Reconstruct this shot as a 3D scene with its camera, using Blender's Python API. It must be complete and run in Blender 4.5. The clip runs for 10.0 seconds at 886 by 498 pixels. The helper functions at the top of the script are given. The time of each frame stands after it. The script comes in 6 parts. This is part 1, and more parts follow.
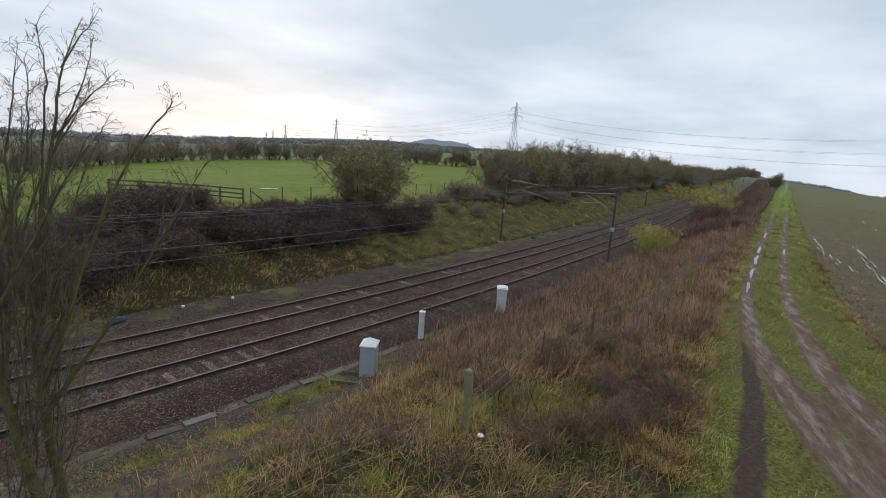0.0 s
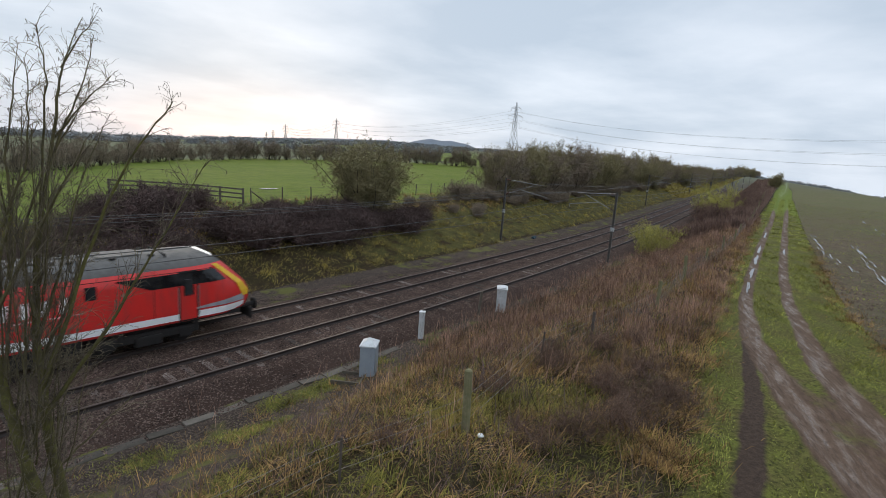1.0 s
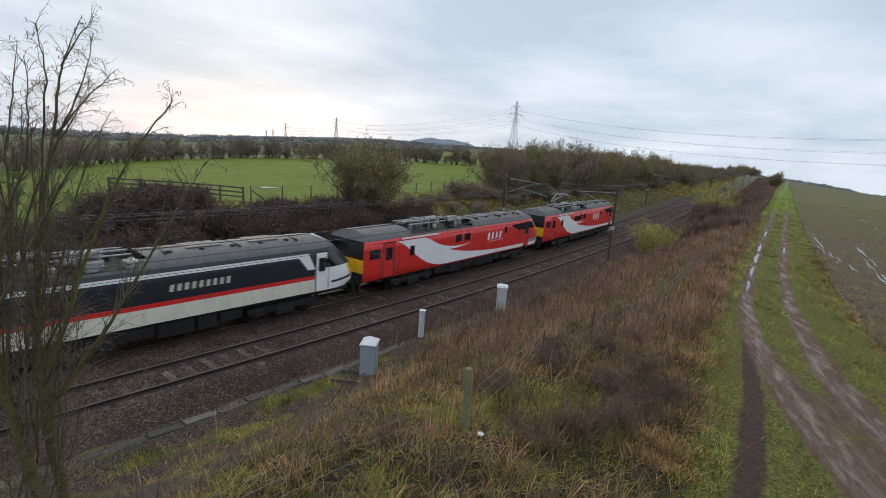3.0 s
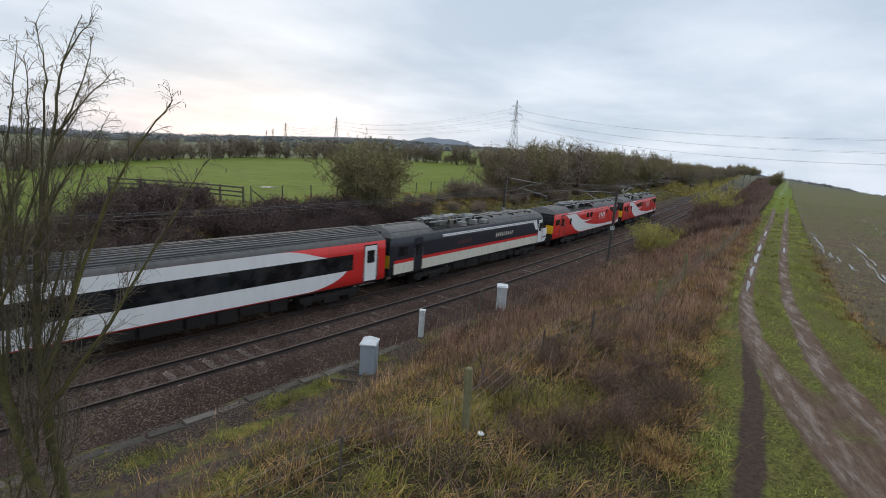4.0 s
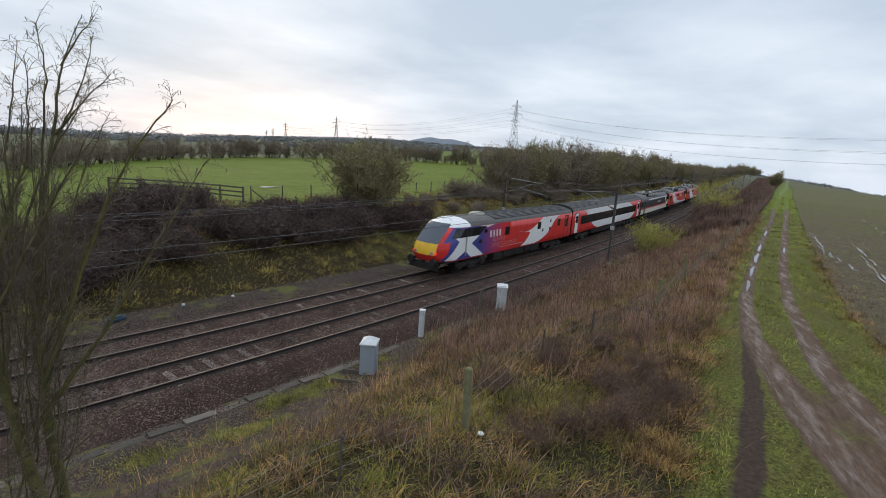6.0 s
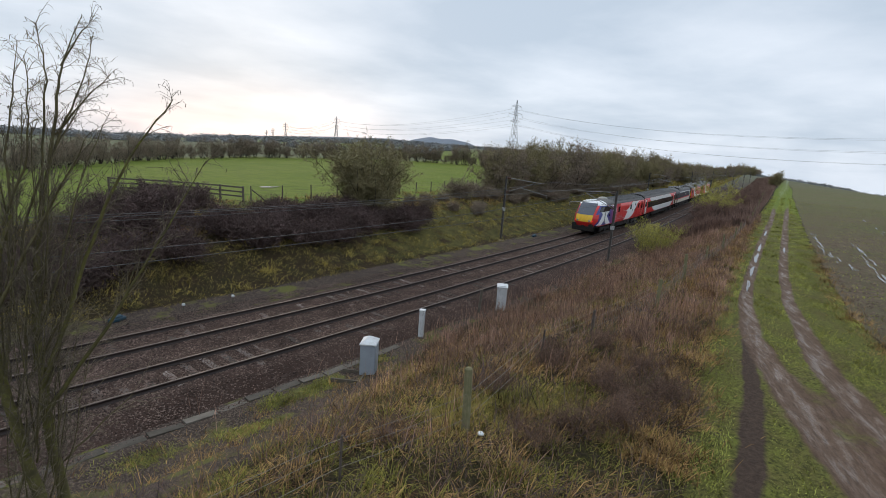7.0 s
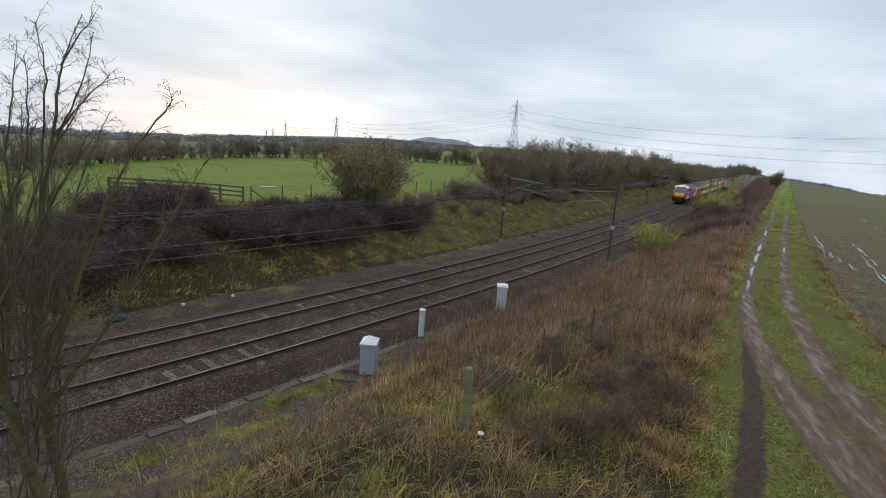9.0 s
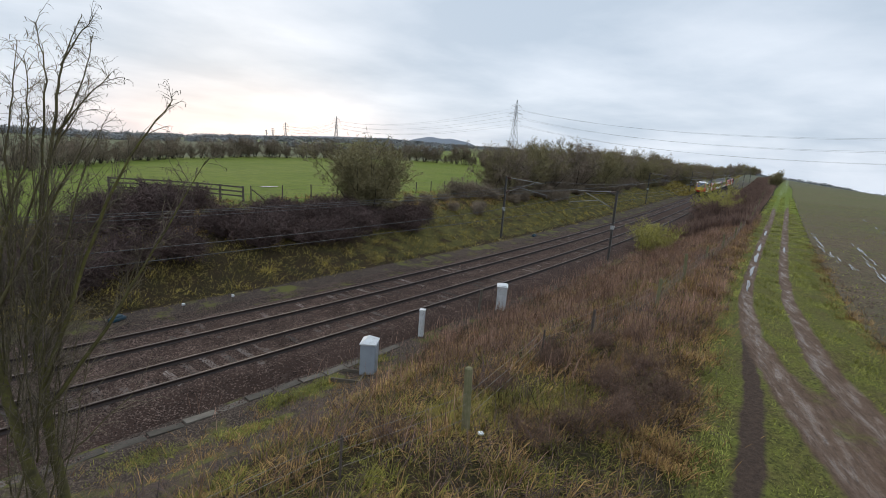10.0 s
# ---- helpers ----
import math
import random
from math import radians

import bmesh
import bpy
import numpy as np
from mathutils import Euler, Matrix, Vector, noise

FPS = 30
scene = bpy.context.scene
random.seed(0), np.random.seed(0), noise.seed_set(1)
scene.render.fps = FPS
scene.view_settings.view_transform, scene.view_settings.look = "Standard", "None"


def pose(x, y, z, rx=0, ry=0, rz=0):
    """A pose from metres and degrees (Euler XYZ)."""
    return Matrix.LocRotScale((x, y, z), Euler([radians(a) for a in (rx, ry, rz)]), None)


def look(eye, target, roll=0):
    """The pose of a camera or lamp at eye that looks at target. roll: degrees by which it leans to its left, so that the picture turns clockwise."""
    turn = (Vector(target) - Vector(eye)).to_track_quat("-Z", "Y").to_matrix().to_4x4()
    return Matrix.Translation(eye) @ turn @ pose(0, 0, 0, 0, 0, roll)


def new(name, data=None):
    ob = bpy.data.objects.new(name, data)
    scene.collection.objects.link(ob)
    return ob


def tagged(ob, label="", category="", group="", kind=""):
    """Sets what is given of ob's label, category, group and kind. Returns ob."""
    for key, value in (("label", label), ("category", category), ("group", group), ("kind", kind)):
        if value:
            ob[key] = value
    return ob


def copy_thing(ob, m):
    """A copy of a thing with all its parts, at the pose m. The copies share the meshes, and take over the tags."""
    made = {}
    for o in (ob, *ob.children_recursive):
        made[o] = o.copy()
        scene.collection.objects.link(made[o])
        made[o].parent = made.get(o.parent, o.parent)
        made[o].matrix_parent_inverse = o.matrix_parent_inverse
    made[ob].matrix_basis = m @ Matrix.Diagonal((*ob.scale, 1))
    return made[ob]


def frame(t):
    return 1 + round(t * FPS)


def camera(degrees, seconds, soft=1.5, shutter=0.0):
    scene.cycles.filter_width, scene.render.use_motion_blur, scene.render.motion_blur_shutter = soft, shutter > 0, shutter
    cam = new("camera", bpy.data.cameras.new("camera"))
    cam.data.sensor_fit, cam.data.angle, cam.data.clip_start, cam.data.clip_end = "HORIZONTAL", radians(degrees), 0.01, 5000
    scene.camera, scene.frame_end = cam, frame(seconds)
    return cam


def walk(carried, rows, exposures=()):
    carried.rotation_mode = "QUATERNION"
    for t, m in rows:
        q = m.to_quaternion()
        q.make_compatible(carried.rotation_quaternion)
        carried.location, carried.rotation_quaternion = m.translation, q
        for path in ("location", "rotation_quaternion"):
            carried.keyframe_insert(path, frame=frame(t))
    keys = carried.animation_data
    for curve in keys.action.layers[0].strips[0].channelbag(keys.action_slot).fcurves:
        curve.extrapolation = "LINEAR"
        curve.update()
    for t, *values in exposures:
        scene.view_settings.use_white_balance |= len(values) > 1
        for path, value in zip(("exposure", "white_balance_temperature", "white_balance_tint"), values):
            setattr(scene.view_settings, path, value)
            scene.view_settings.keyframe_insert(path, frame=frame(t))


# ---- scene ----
# camera: stands on a tall pole beside the line, tips down by a fraction of a degree
EYE = Vector((0.0, 0.0, 8.117))
cam = camera(82.0, 10.0, soft=0.8, shutter=0.18)


def aim(drop):
    tip = radians(-11.157 - drop)
    yaw = 0.85471
    way = Vector((math.cos(tip) * math.sin(yaw), math.cos(tip) * math.cos(yaw), math.sin(tip)))
    return look(EYE, EYE + way, 4.288)


walk(cam, [(0.0, aim(0.0)), (1.5, aim(0.0)), (2.5, aim(0.12)), (5.0, aim(0.19)), (7.0, aim(0.2)), (10.0, aim(0.23))],
     [(0.0, 0.0), (10.0, 0.0)])

# ---------------------------------------------------------------- world and sun
SUN_AZ = 27.0          # degrees from +Y towards +X, where the cloud glows
world = bpy.data.worlds.new("overcast_sky")
scene.world = world
world.use_nodes = True
wn, wl = world.node_tree.nodes, world.node_tree.links
wn.clear()


def wnode(kind, **props):
    n = wn.new(kind)
    for k, v in props.items():
        if k == "inputs":
            for i, val in v.items():
                n.inputs[i].default_value = val
        elif k == "operation":
            n.operation = v
        elif k == "blend_type":
            n.blend_type = v
        elif k == "data_type":
            n.data_type = v
    return n


sky = wn.new("ShaderNodeTexSky")
sky.sky_type, sky.sun_disc = "NISHITA", False
sky.sun_elevation, sky.sun_rotation = radians(9), radians(SUN_AZ)
coord = wn.new("ShaderNodeTexCoord")
sep = wn.new("ShaderNodeSeparateXYZ")
wl.new(coord.outputs["Generated"], sep.inputs[0])
# a cloud sheet seen in perspective: direction divided by its height
lift = wnode("ShaderNodeMath", operation="MAXIMUM", inputs={1: 0.0})
wl.new(sep.outputs["Z"], lift.inputs[0])
lift2 = wnode("ShaderNodeMath", operation="ADD", inputs={1: 0.16})
wl.new(lift.outputs[0], lift2.inputs[0])
flat = wn.new("ShaderNodeVectorMath")
flat.operation = "DIVIDE"
comb = wn.new("ShaderNodeCombineXYZ")
for i in range(3):
    wl.new(lift2.outputs[0], comb.inputs[i])
wl.new(coord.outputs["Generated"], flat.inputs[0])
wl.new(comb.outputs[0], flat.inputs[1])
shift = wn.new("ShaderNodeVectorMath")
shift.operation = "ADD"
shift.inputs[1].default_value = (3.7, -1.9, 0.6)
wl.new(flat.outputs[0], shift.inputs[0])
clouds = wnode("ShaderNodeTexNoise", inputs={"Scale": 0.95, "Detail": 6.0, "Roughness": 0.52, "Distortion": 0.12})
wl.new(shift.outputs[0], clouds.inputs["Vector"])
cramp = wn.new("ShaderNodeValToRGB")
cramp.color_ramp.elements[0].position, cramp.color_ramp.elements[0].color = 0.34, (0.49, 0.578, 0.69, 1)
cramp.color_ramp.elements[1].position, cramp.color_ramp.elements[1].color = 0.68, (0.72, 0.788, 0.885, 1)
wl.new(clouds.outputs["Fac"], cramp.inputs[0])
# the glow of the low sun behind thin cloud
glow_dir = Vector((math.sin(radians(SUN_AZ)), math.cos(radians(SUN_AZ)), 0.04)).normalized()
dot = wn.new("ShaderNodeVectorMath")
dot.operation = "DOT_PRODUCT"
dot.inputs[1].default_value = glow_dir
wl.new(coord.outputs["Generated"], dot.inputs[0])
gl = wnode("ShaderNodeMapRange", inputs={"From Min": 0.95, "From Max": 0.995, "To Min": 0.0, "To Max": 1.0})
gl.interpolation_type = "SMOOTHSTEP"
wl.new(dot.outputs["Value"], gl.inputs[0])
warm = wnode("ShaderNodeMix", data_type="RGBA", blend_type="ADD", inputs={})
warm.inputs["B"].default_value = (0.15, 0.085, 0.045, 1)
low = wnode("ShaderNodeMapRange", inputs={"From Min": 0.02, "From Max": 0.115, "To Min": 1.0, "To Max": 0.0})
wl.new(sep.outputs["Z"], low.inputs[0])
gl2 = wnode("ShaderNodeMath", operation="MULTIPLY")
wl.new(gl.outputs[0], gl2.inputs[0])
wl.new(low.outputs[0], gl2.inputs[1])
wl.new(gl2.outputs[0], warm.inputs["Factor"])
wl.new(cramp.outputs[0], warm.inputs["A"])
side = wnode("ShaderNodeMapRange", inputs={"From Min": 0.2, "From Max": 0.85, "To Min": 0.89, "To Max": 0.92})
wl.new(dot.outputs["Value"], side.inputs[0])
# an overcast sky is brighter overhead than at the horizon
zen = wnode("ShaderNodeMapRange", inputs={"From Min": 0.38, "From Max": 1.0, "To Min": 1.0, "To Max": 1.65})
wl.new(sep.outputs["Z"], zen.inputs[0])
gain = wnode("ShaderNodeMath", operation="MULTIPLY")
wl.new(side.outputs[0], gain.inputs[0])
wl.new(zen.outputs[0], gain.inputs[1])
dim = wn.new("ShaderNodeVectorMath")
dim.operation = "SCALE"
wl.new(warm.outputs["Result"], dim.inputs[0])
wl.new(gain.outputs[0], dim.inputs["Scale"])
both = wnode("ShaderNodeMix", data_type="RGBA", blend_type="ADD", inputs={})
both.inputs["Factor"].default_value = 0.004
wl.new(dim.outputs[0], both.inputs["A"])
wl.new(sky.outputs[0], both.inputs["B"])
back = wn.new("ShaderNodeBackground")
back.inputs["Strength"].default_value = 1.2
wl.new(both.outputs["Result"], back.inputs["Color"])
wout = wn.new("ShaderNodeOutputWorld")
wl.new(back.outputs[0], wout.inputs["Surface"])

sun_data = bpy.data.lights.new("sun", "SUN")
sun_data.energy, sun_data.angle, sun_data.color = 1.0, radians(25), (1.0, 0.86, 0.68)
sun = new("sun", sun_data)
sun.matrix_world = look((0, 0, 60), Vector((0, 0, 60)) - Vector((math.sin(radians(SUN_AZ)), math.cos(radians(SUN_AZ)), 0.35)))

# ---------------------------------------------------------------- the lie of the land
BEND = 105.0           # past here the railway runs straight


def track_y(x):
    """The near running rail's place across the line, for a place x along it."""
    x = np.asarray(x, float)
    k = np.clip(x, -40.0, BEND)
    y = 16.368 + 15.488e-4 * k * k - 5.032e-6 * k ** 3
    slope = 30.976e-4 * k - 15.096e-6 * k * k
    return y + slope * (x - k)


def track_z(x):
    k = np.clip(np.asarray(x, float), -40.0, 150.0)
    return 0.276e-2 * k + 0.0747e-4 * k * k


PROFILE_U = [-400, -60, -22, -17, -12.5, -10.2, -8.4, -6.2, -4.6, -3.2, -2.0, -1.7, -0.6, -0.4, 5.3, 5.6, 6.7, 7.0, 9.2, 11.0, 13.5, 17.0, 21.0, 26.0, 400]
PROFILE_Z = [2.0, 2.0, 2.0, 2.0, 2.05, 2.0, 1.75, 0.85, -0.05, -0.42, -0.5, -0.52, -0.52, -0.5, -0.5, -0.52, -0.54, -0.55, -0.45, 0.1, 1.0, 2.1, 2.6, 2.6, 2.6]
FAR_AZ = [-180, -60, -10, 8, 14, 23, 31, 42, 55, 70, 78, 82, 86, 90, 100, 130, 180]
FAR_E = [-1.0, -1.6, -1.9, -1.9, -1.75, -1.05, -0.5, 0.15, 0.1, -0.2, -0.45, -0.75, -1.25, -1.85, -2.2, -1.5, -1.0]


def ease(a, b, v):
    t = np.clip((v - a) / (b - a), 0, 1)
    return t * t * (3 - 2 * t)


# a farm track: two wheel ruts, the green verge either side and the edge of the plough
def rut_l(x):
    return np.interp(x, [-30, 5, 12.6, 14, 16.1, 18.7, 21.4, 26.7, 32.5, 48.1, 66.5, 115, 179, 300, 2000], [-23, -4.6, -0.68, 0.07, 0.99, 2.08, 3.08, 4.38, 5.34, 7.59, 10.06, 16.77, 25.69, 42.8, 281.3])


def rut_r(x):
    return np.interp(x, [-30, 5, 16.1, 17.4, 20.2, 24.1, 28.7, 36.4, 50.6, 73.1, 118.6, 182.8, 300, 2000], [-25.5, -6.6, -0.86, -0.15, 0.89, 1.81, 2.94, 4.3, 6.3, 9.4, 15.82, 25.1, 41.5, 280.0])


def verge_edge(x):
    return np.interp(x, [-30, 0, 10.3, 15.3, 20.8, 31.6, 55.5, 123.4, 300, 2000], [-8, -0.7, 2.1, 3.2, 4.25, 6.2, 9.75, 19.07, 44.5, 283])


def plough_edge(x):
    return np.interp(x, [-30, 5, 17.0, 22.1, 28.3, 40.9, 62.3, 133, 300, 2000], [-28, -9.0, -3.2, -1.4, 0.5, 2.7, 6.1, 16.6, 40.3, 279])


def old_rut(x):
    return np.interp(x, [0, 9, 10.6, 15.7, 21.0, 25.3], [-1.0, 0.75, 1.05, 1.95, 3.2, 4.3])


def ground_z(x, y):
    x, y = np.asarray(x, float), np.asarray(y, float)
    u = y - track_y(x)
    z = np.interp(u, PROFILE_U, PROFILE_Z) + track_z(x)
    d = np.hypot(x, y)
    az = np.degrees(np.arctan2(x, y))
    far = 8.117 + d * np.tan(np.radians(np.interp(az, FAR_AZ, FAR_E)))
    w = ease(np.log(90.0), np.log(900.0), np.log(np.maximum(d, 1.0)))
    near_line = 1 - ease(8.0, 40.0, np.abs(u - 2.5))       # the railway keeps its own level further out
    w = w * (1 - near_line * (1 - ease(150.0, 500.0, d)))
    z = z * (1 - w) + far * w
    # ruts of the farm track
    rut = np.exp(-((y - rut_l(x)) / 0.28) ** 2) + np.exp(-((y - rut_r(x)) / 0.28) ** 2)
    return z - 0.07 * rut * (1 - ease(60, 150, d))


def gz(x, y):
    return float(ground_z(x, y))

# ---------------------------------------------------------------- materials
def nodes_of(m):
    m.use_nodes = True
    return m.node_tree.nodes, m.node_tree.links, m.node_tree.nodes["Principled BSDF"]


def mixed(n, l, fac, a, b, blend="MIX"):
    m = n.new("ShaderNodeMix")
    m.data_type, m.blend_type = "RGBA", blend
    if isinstance(fac, (int, float)):
        m.inputs["Factor"].default_value = fac
    else:
        l.new(fac, m.inputs["Factor"])
    for key, v in (("A", a), ("B", b)):
        if isinstance(v, tuple):
            m.inputs[key].default_value = (*v, 1)
        else:
            l.new(v, m.inputs[key])
    return m.outputs["Result"]


def noise_of(n, l, vec, scale, detail=4.0, rough=0.6):
    t = n.new("ShaderNodeTexNoise")
    t.inputs["Scale"].default_value, t.inputs["Detail"].default_value, t.inputs["Roughness"].default_value = scale, detail, rough
    if vec is not None:
        l.new(vec, t.inputs["Vector"])
    return t.outputs["Fac"]


def remap(n, l, v, a, b, c=0.0, d=1.0):
    r = n.new("ShaderNodeMapRange")
    for i, val in zip(range(1, 5), (a, b, c, d)):
        r.inputs[i].default_value = val
    l.new(v, r.inputs[0])
    return r.outputs[0]


def bumped(n, l, bsdf, height, strength, dist):
    b = n.new("ShaderNodeBump")
    b.inputs["Strength"].default_value, b.inputs["Distance"].default_value = strength, dist
    l.new(height, b.inputs["Height"])
    l.new(b.outputs[0], bsdf.inputs["Normal"])


def plain(name, a, b, scale=3.0, fine=40.0, rough=0.6, metal=0.0, bump=0.15, dist=0.01, spots=None, by_object=0.0, by_island=0.0, rough2=None):
    """Two colours mottled at two scales, with fine relief; spots: (colour, amount) of worn or dirty patches."""
    m = bpy.data.materials.new(name)
    n, l, p = nodes_of(m)
    vec = n.new("ShaderNodeTexCoord").outputs["Object"]
    big, small = noise_of(n, l, vec, scale), noise_of(n, l, vec, fine, 3.0)
    col = mixed(n, l, remap(n, l, big, 0.3, 0.7), a, b)
    col = mixed(n, l, remap(n, l, small, 0.3, 0.75, 0.0, 0.35), col, tuple(c * 0.45 for c in a))
    if spots:
        s = noise_of(n, l, vec, scale * 2.3, 6.0, 0.7)
        col = mixed(n, l, remap(n, l, s, 0.62 - 0.12 * spots[1], 0.72), col, spots[0])
    if by_object or by_island:
        rnd = n.new("ShaderNodeObjectInfo").outputs["Random"] if by_object else n.new("ShaderNodeNewGeometry").outputs["Random Per Island"]
        k = by_object or by_island
        hsv = n.new("ShaderNodeHueSaturation")
        l.new(remap(n, l, rnd, 0, 1, 1 - k, 1 + k), hsv.inputs["Value"])
        l.new(col, hsv.inputs["Color"])
        col = hsv.outputs[0]
    l.new(col, p.inputs["Base Color"])
    l.new(remap(n, l, small, 0.2, 0.8, rough - 0.08, rough if rough2 is None else rough2), p.inputs["Roughness"])
    p.inputs["Metallic"].default_value = metal
    if rough > 0.84:
        p.inputs["Specular IOR Level"].default_value = 0.08
    if bump:
        bumped(n, l, p, small, bump, dist)
    return m


def paint(name, c, rough=0.32, dirt=(0.05, 0.045, 0.04), amount=0.35):
    """Vehicle paint with road dirt gathered in streaks and speckles."""
    m = bpy.data.materials.new(name)
    n, l, p = nodes_of(m)
    vec = n.new("ShaderNodeTexCoord").outputs["Object"]
    mp = n.new("ShaderNodeMapping")
    mp.inputs["Scale"].default_value = (1.6, 1.6, 0.35)
    l.new(vec, mp.inputs[0])
    streak = noise_of(n, l, mp.outputs[0], 3.0, 6.0, 0.65)
    fine = noise_of(n, l, vec, 55.0, 3.0)
    col = mixed(n, l, remap(n, l, streak, 0.45, 0.8, 0.0, amount), c, dirt)
    col = mixed(n, l, remap(n, l, fine, 0.55, 0.8, 0.0, amount * 0.6), col, dirt)
    l.new(col, p.inputs["Base Color"])
    l.new(remap(n, l, streak, 0.3, 0.8, rough, rough + 0.25), p.inputs["Roughness"])
    return m


def ground_material():
    """Turf, tired winter grass, trodden mud, ballast dust and ploughland, each where its mask says."""
    m = bpy.data.materials.new("ground")
    n, l, p = nodes_of(m)
    pos = n.new("ShaderNodeNewGeometry").outputs["Position"]
    at = n.new("ShaderNodeAttribute")
    at.attribute_name = "mask"
    sepc = n.new("ShaderNodeSeparateColor")
    l.new(at.outputs["Color"], sepc.inputs[0])
    at2 = n.new("ShaderNodeAttribute")
    at2.attribute_name = "mask_b"
    sep2 = n.new("ShaderNodeSeparateColor")
    l.new(at2.outputs["Color"], sep2.inputs[0])
    big, mid, fine = noise_of(n, l, pos, 0.11, 5.0), noise_of(n, l, pos, 0.9, 6.0, 0.65), noise_of(n, l, pos, 11.0, 6.0, 0.7)
    grit = noise_of(n, l, pos, 38.0, 3.0, 0.7)
    # winter grass of the banks
    dead = mixed(n, l, remap(n, l, mid, 0.35, 0.65), (0.06, 0.038, 0.022), (0.05, 0.044, 0.017))
    dead = mixed(n, l, remap(n, l, fine, 0.4, 0.65), dead, (0.02, 0.015, 0.010))
    # lush field and verge
    lush = mixed(n, l, remap(n, l, big, 0.35, 0.65), (0.125, 0.168, 0.022), (0.165, 0.195, 0.036))
    lush = mixed(n, l, remap(n, l, mid, 0.42, 0.7, 0, 0.7), lush, (0.085, 0.115, 0.022))
    lush = mixed(n, l, remap(n, l, fine, 0.5, 0.8, 0, 0.75), lush, (0.03, 0.05, 0.012))
    # plough with a green flush of young corn
    soil = mixed(n, l, remap(n, l, mid, 0.35, 0.7), (0.175, 0.122, 0.09), (0.10, 0.071, 0.054))
    flush = remap(n, l, big, 0.4, 0.65, 0.1, 0.6)
    soil = mixed(n, l, flush, soil, (0.085, 0.105, 0.038))
    run = n.new("ShaderNodeSeparateXYZ")
    l.new(pos, run.inputs[0])
    soil = mixed(n, l, remap(n, l, run.outputs["X"], 30, 120, 0.0, 0.6), soil, mixed(n, l, remap(n, l, mid, 0.35, 0.65), (0.13, 0.15, 0.05), (0.14, 0.125, 0.065)))
    soil = mixed(n, l, remap(n, l, fine, 0.5, 0.8, 0, 0.6), soil, (0.035, 0.027, 0.022))
    # bare mud
    drawn = n.new("ShaderNodeMapping")
    drawn.vector_type = "TEXTURE"
    drawn.inputs["Rotation"].default_value = (0, 0, radians(23))
    drawn.inputs["Scale"].default_value = (3.2, 0.7, 1.0)
    l.new(pos, drawn.inputs[0])
    streak, smear = noise_of(n, l, drawn.outputs[0], 2.6, 6.0, 0.7), noise_of(n, l, drawn.outputs[0], 9.0, 5.0, 0.75)
    mud = mixed(n, l, remap(n, l, streak, 0.35, 0.62), (0.085, 0.053, 0.036), (0.165, 0.11, 0.078))
    # paler rut middles paint in the sheen of sky on wet mud
    mud = mixed(n, l, remap(n, l, sep2.outputs["Blue"], 0.3, 0.72, 0.0, 0.45), mud, (0.19, 0.135, 0.10))
    mud = mixed(n, l, remap(n, l, smear, 0.5, 0.68, 0, 0.8), mud, (0.06, 0.043, 0.034))
    mud = mixed(n, l, remap(n, l, fine, 0.55, 0.72, 0, 0.6), mud, (0.05, 0.036, 0.029))
    # dark gravel of the cess
    cess = mixed(n, l, remap(n, l, mid, 0.3, 0.7), (0.062, 0.045, 0.035), (0.034, 0.026, 0.021))
    cess = mixed(n, l, remap(n, l, noise_of(n, l, pos, 15.0, 3.0, 0.8), 0.48, 0.62), cess, (0.15, 0.115, 0.092))
    cess = mixed(n, l, remap(n, l, noise_of(n, l, pos, 0.7, 4.0), 0.52, 0.62, 0, 0.8), cess, (0.13, 0.13, 0.035))

    def soft(v):
        a = n.new("ShaderNodeMath")
        a.operation = "MULTIPLY_ADD"
        a.inputs[1].default_value, a.inputs[2].default_value = 0.7, -0.35
        l.new(mid, a.inputs[0])
        b = n.new("ShaderNodeMath")
        b.operation = "ADD"
        l.new(a.outputs[0], b.inputs[0])
        l.new(v, b.inputs[1])
        return remap(n, l, b.outputs[0], 0.4, 0.6)

    sod = mixed(n, l, remap(n, l, mid, 0.35, 0.65), (0.145, 0.155, 0.033), (0.14, 0.12, 0.042))
    sod = mixed(n, l, remap(n, l, fine, 0.42, 0.66), sod, (0.035, 0.035, 0.014))
    col = mixed(n, l, soft(sepc.outputs["Green"]), dead, lush)
    col = mixed(n, l, soft(at.outputs["Alpha"]), col, sod)
    col = mixed(n, l, soft(sep2.outputs["Red"]), col, soil)
    col = mixed(n, l, soft(sepc.outputs["Blue"]), col, cess)
    peat = mixed(n, l, remap(n, l, fine, 0.35, 0.65), (0.085, 0.058, 0.043), (0.045, 0.032, 0.025))
    col = mixed(n, l, soft(at2.outputs["Alpha"]), col, peat)
    col = mixed(n, l, soft(sepc.outputs["Red"]), col, mud)
    # haze of the far country painted into its colour, mottled as hedges, woods, fields
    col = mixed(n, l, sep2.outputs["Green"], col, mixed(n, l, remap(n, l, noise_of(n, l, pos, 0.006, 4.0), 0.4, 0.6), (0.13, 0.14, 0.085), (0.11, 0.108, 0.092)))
    l.new(col, p.inputs["Base Color"])
    wet = n.new("ShaderNodeMath")
    wet.operation = "MULTIPLY"
    l.new(sep2.outputs["Blue"], wet.inputs[0])
    l.new(remap(n, l, streak, 0.42, 0.6), wet.inputs[1])
    l.new(remap(n, l, wet.outputs[0], 0.15, 0.7, 0.95, 0.34), p.inputs["Roughness"])
    l.new(remap(n, l, wet.outputs[0], 0.1, 0.7, 0.1, 0.3), p.inputs["Specular IOR Level"])
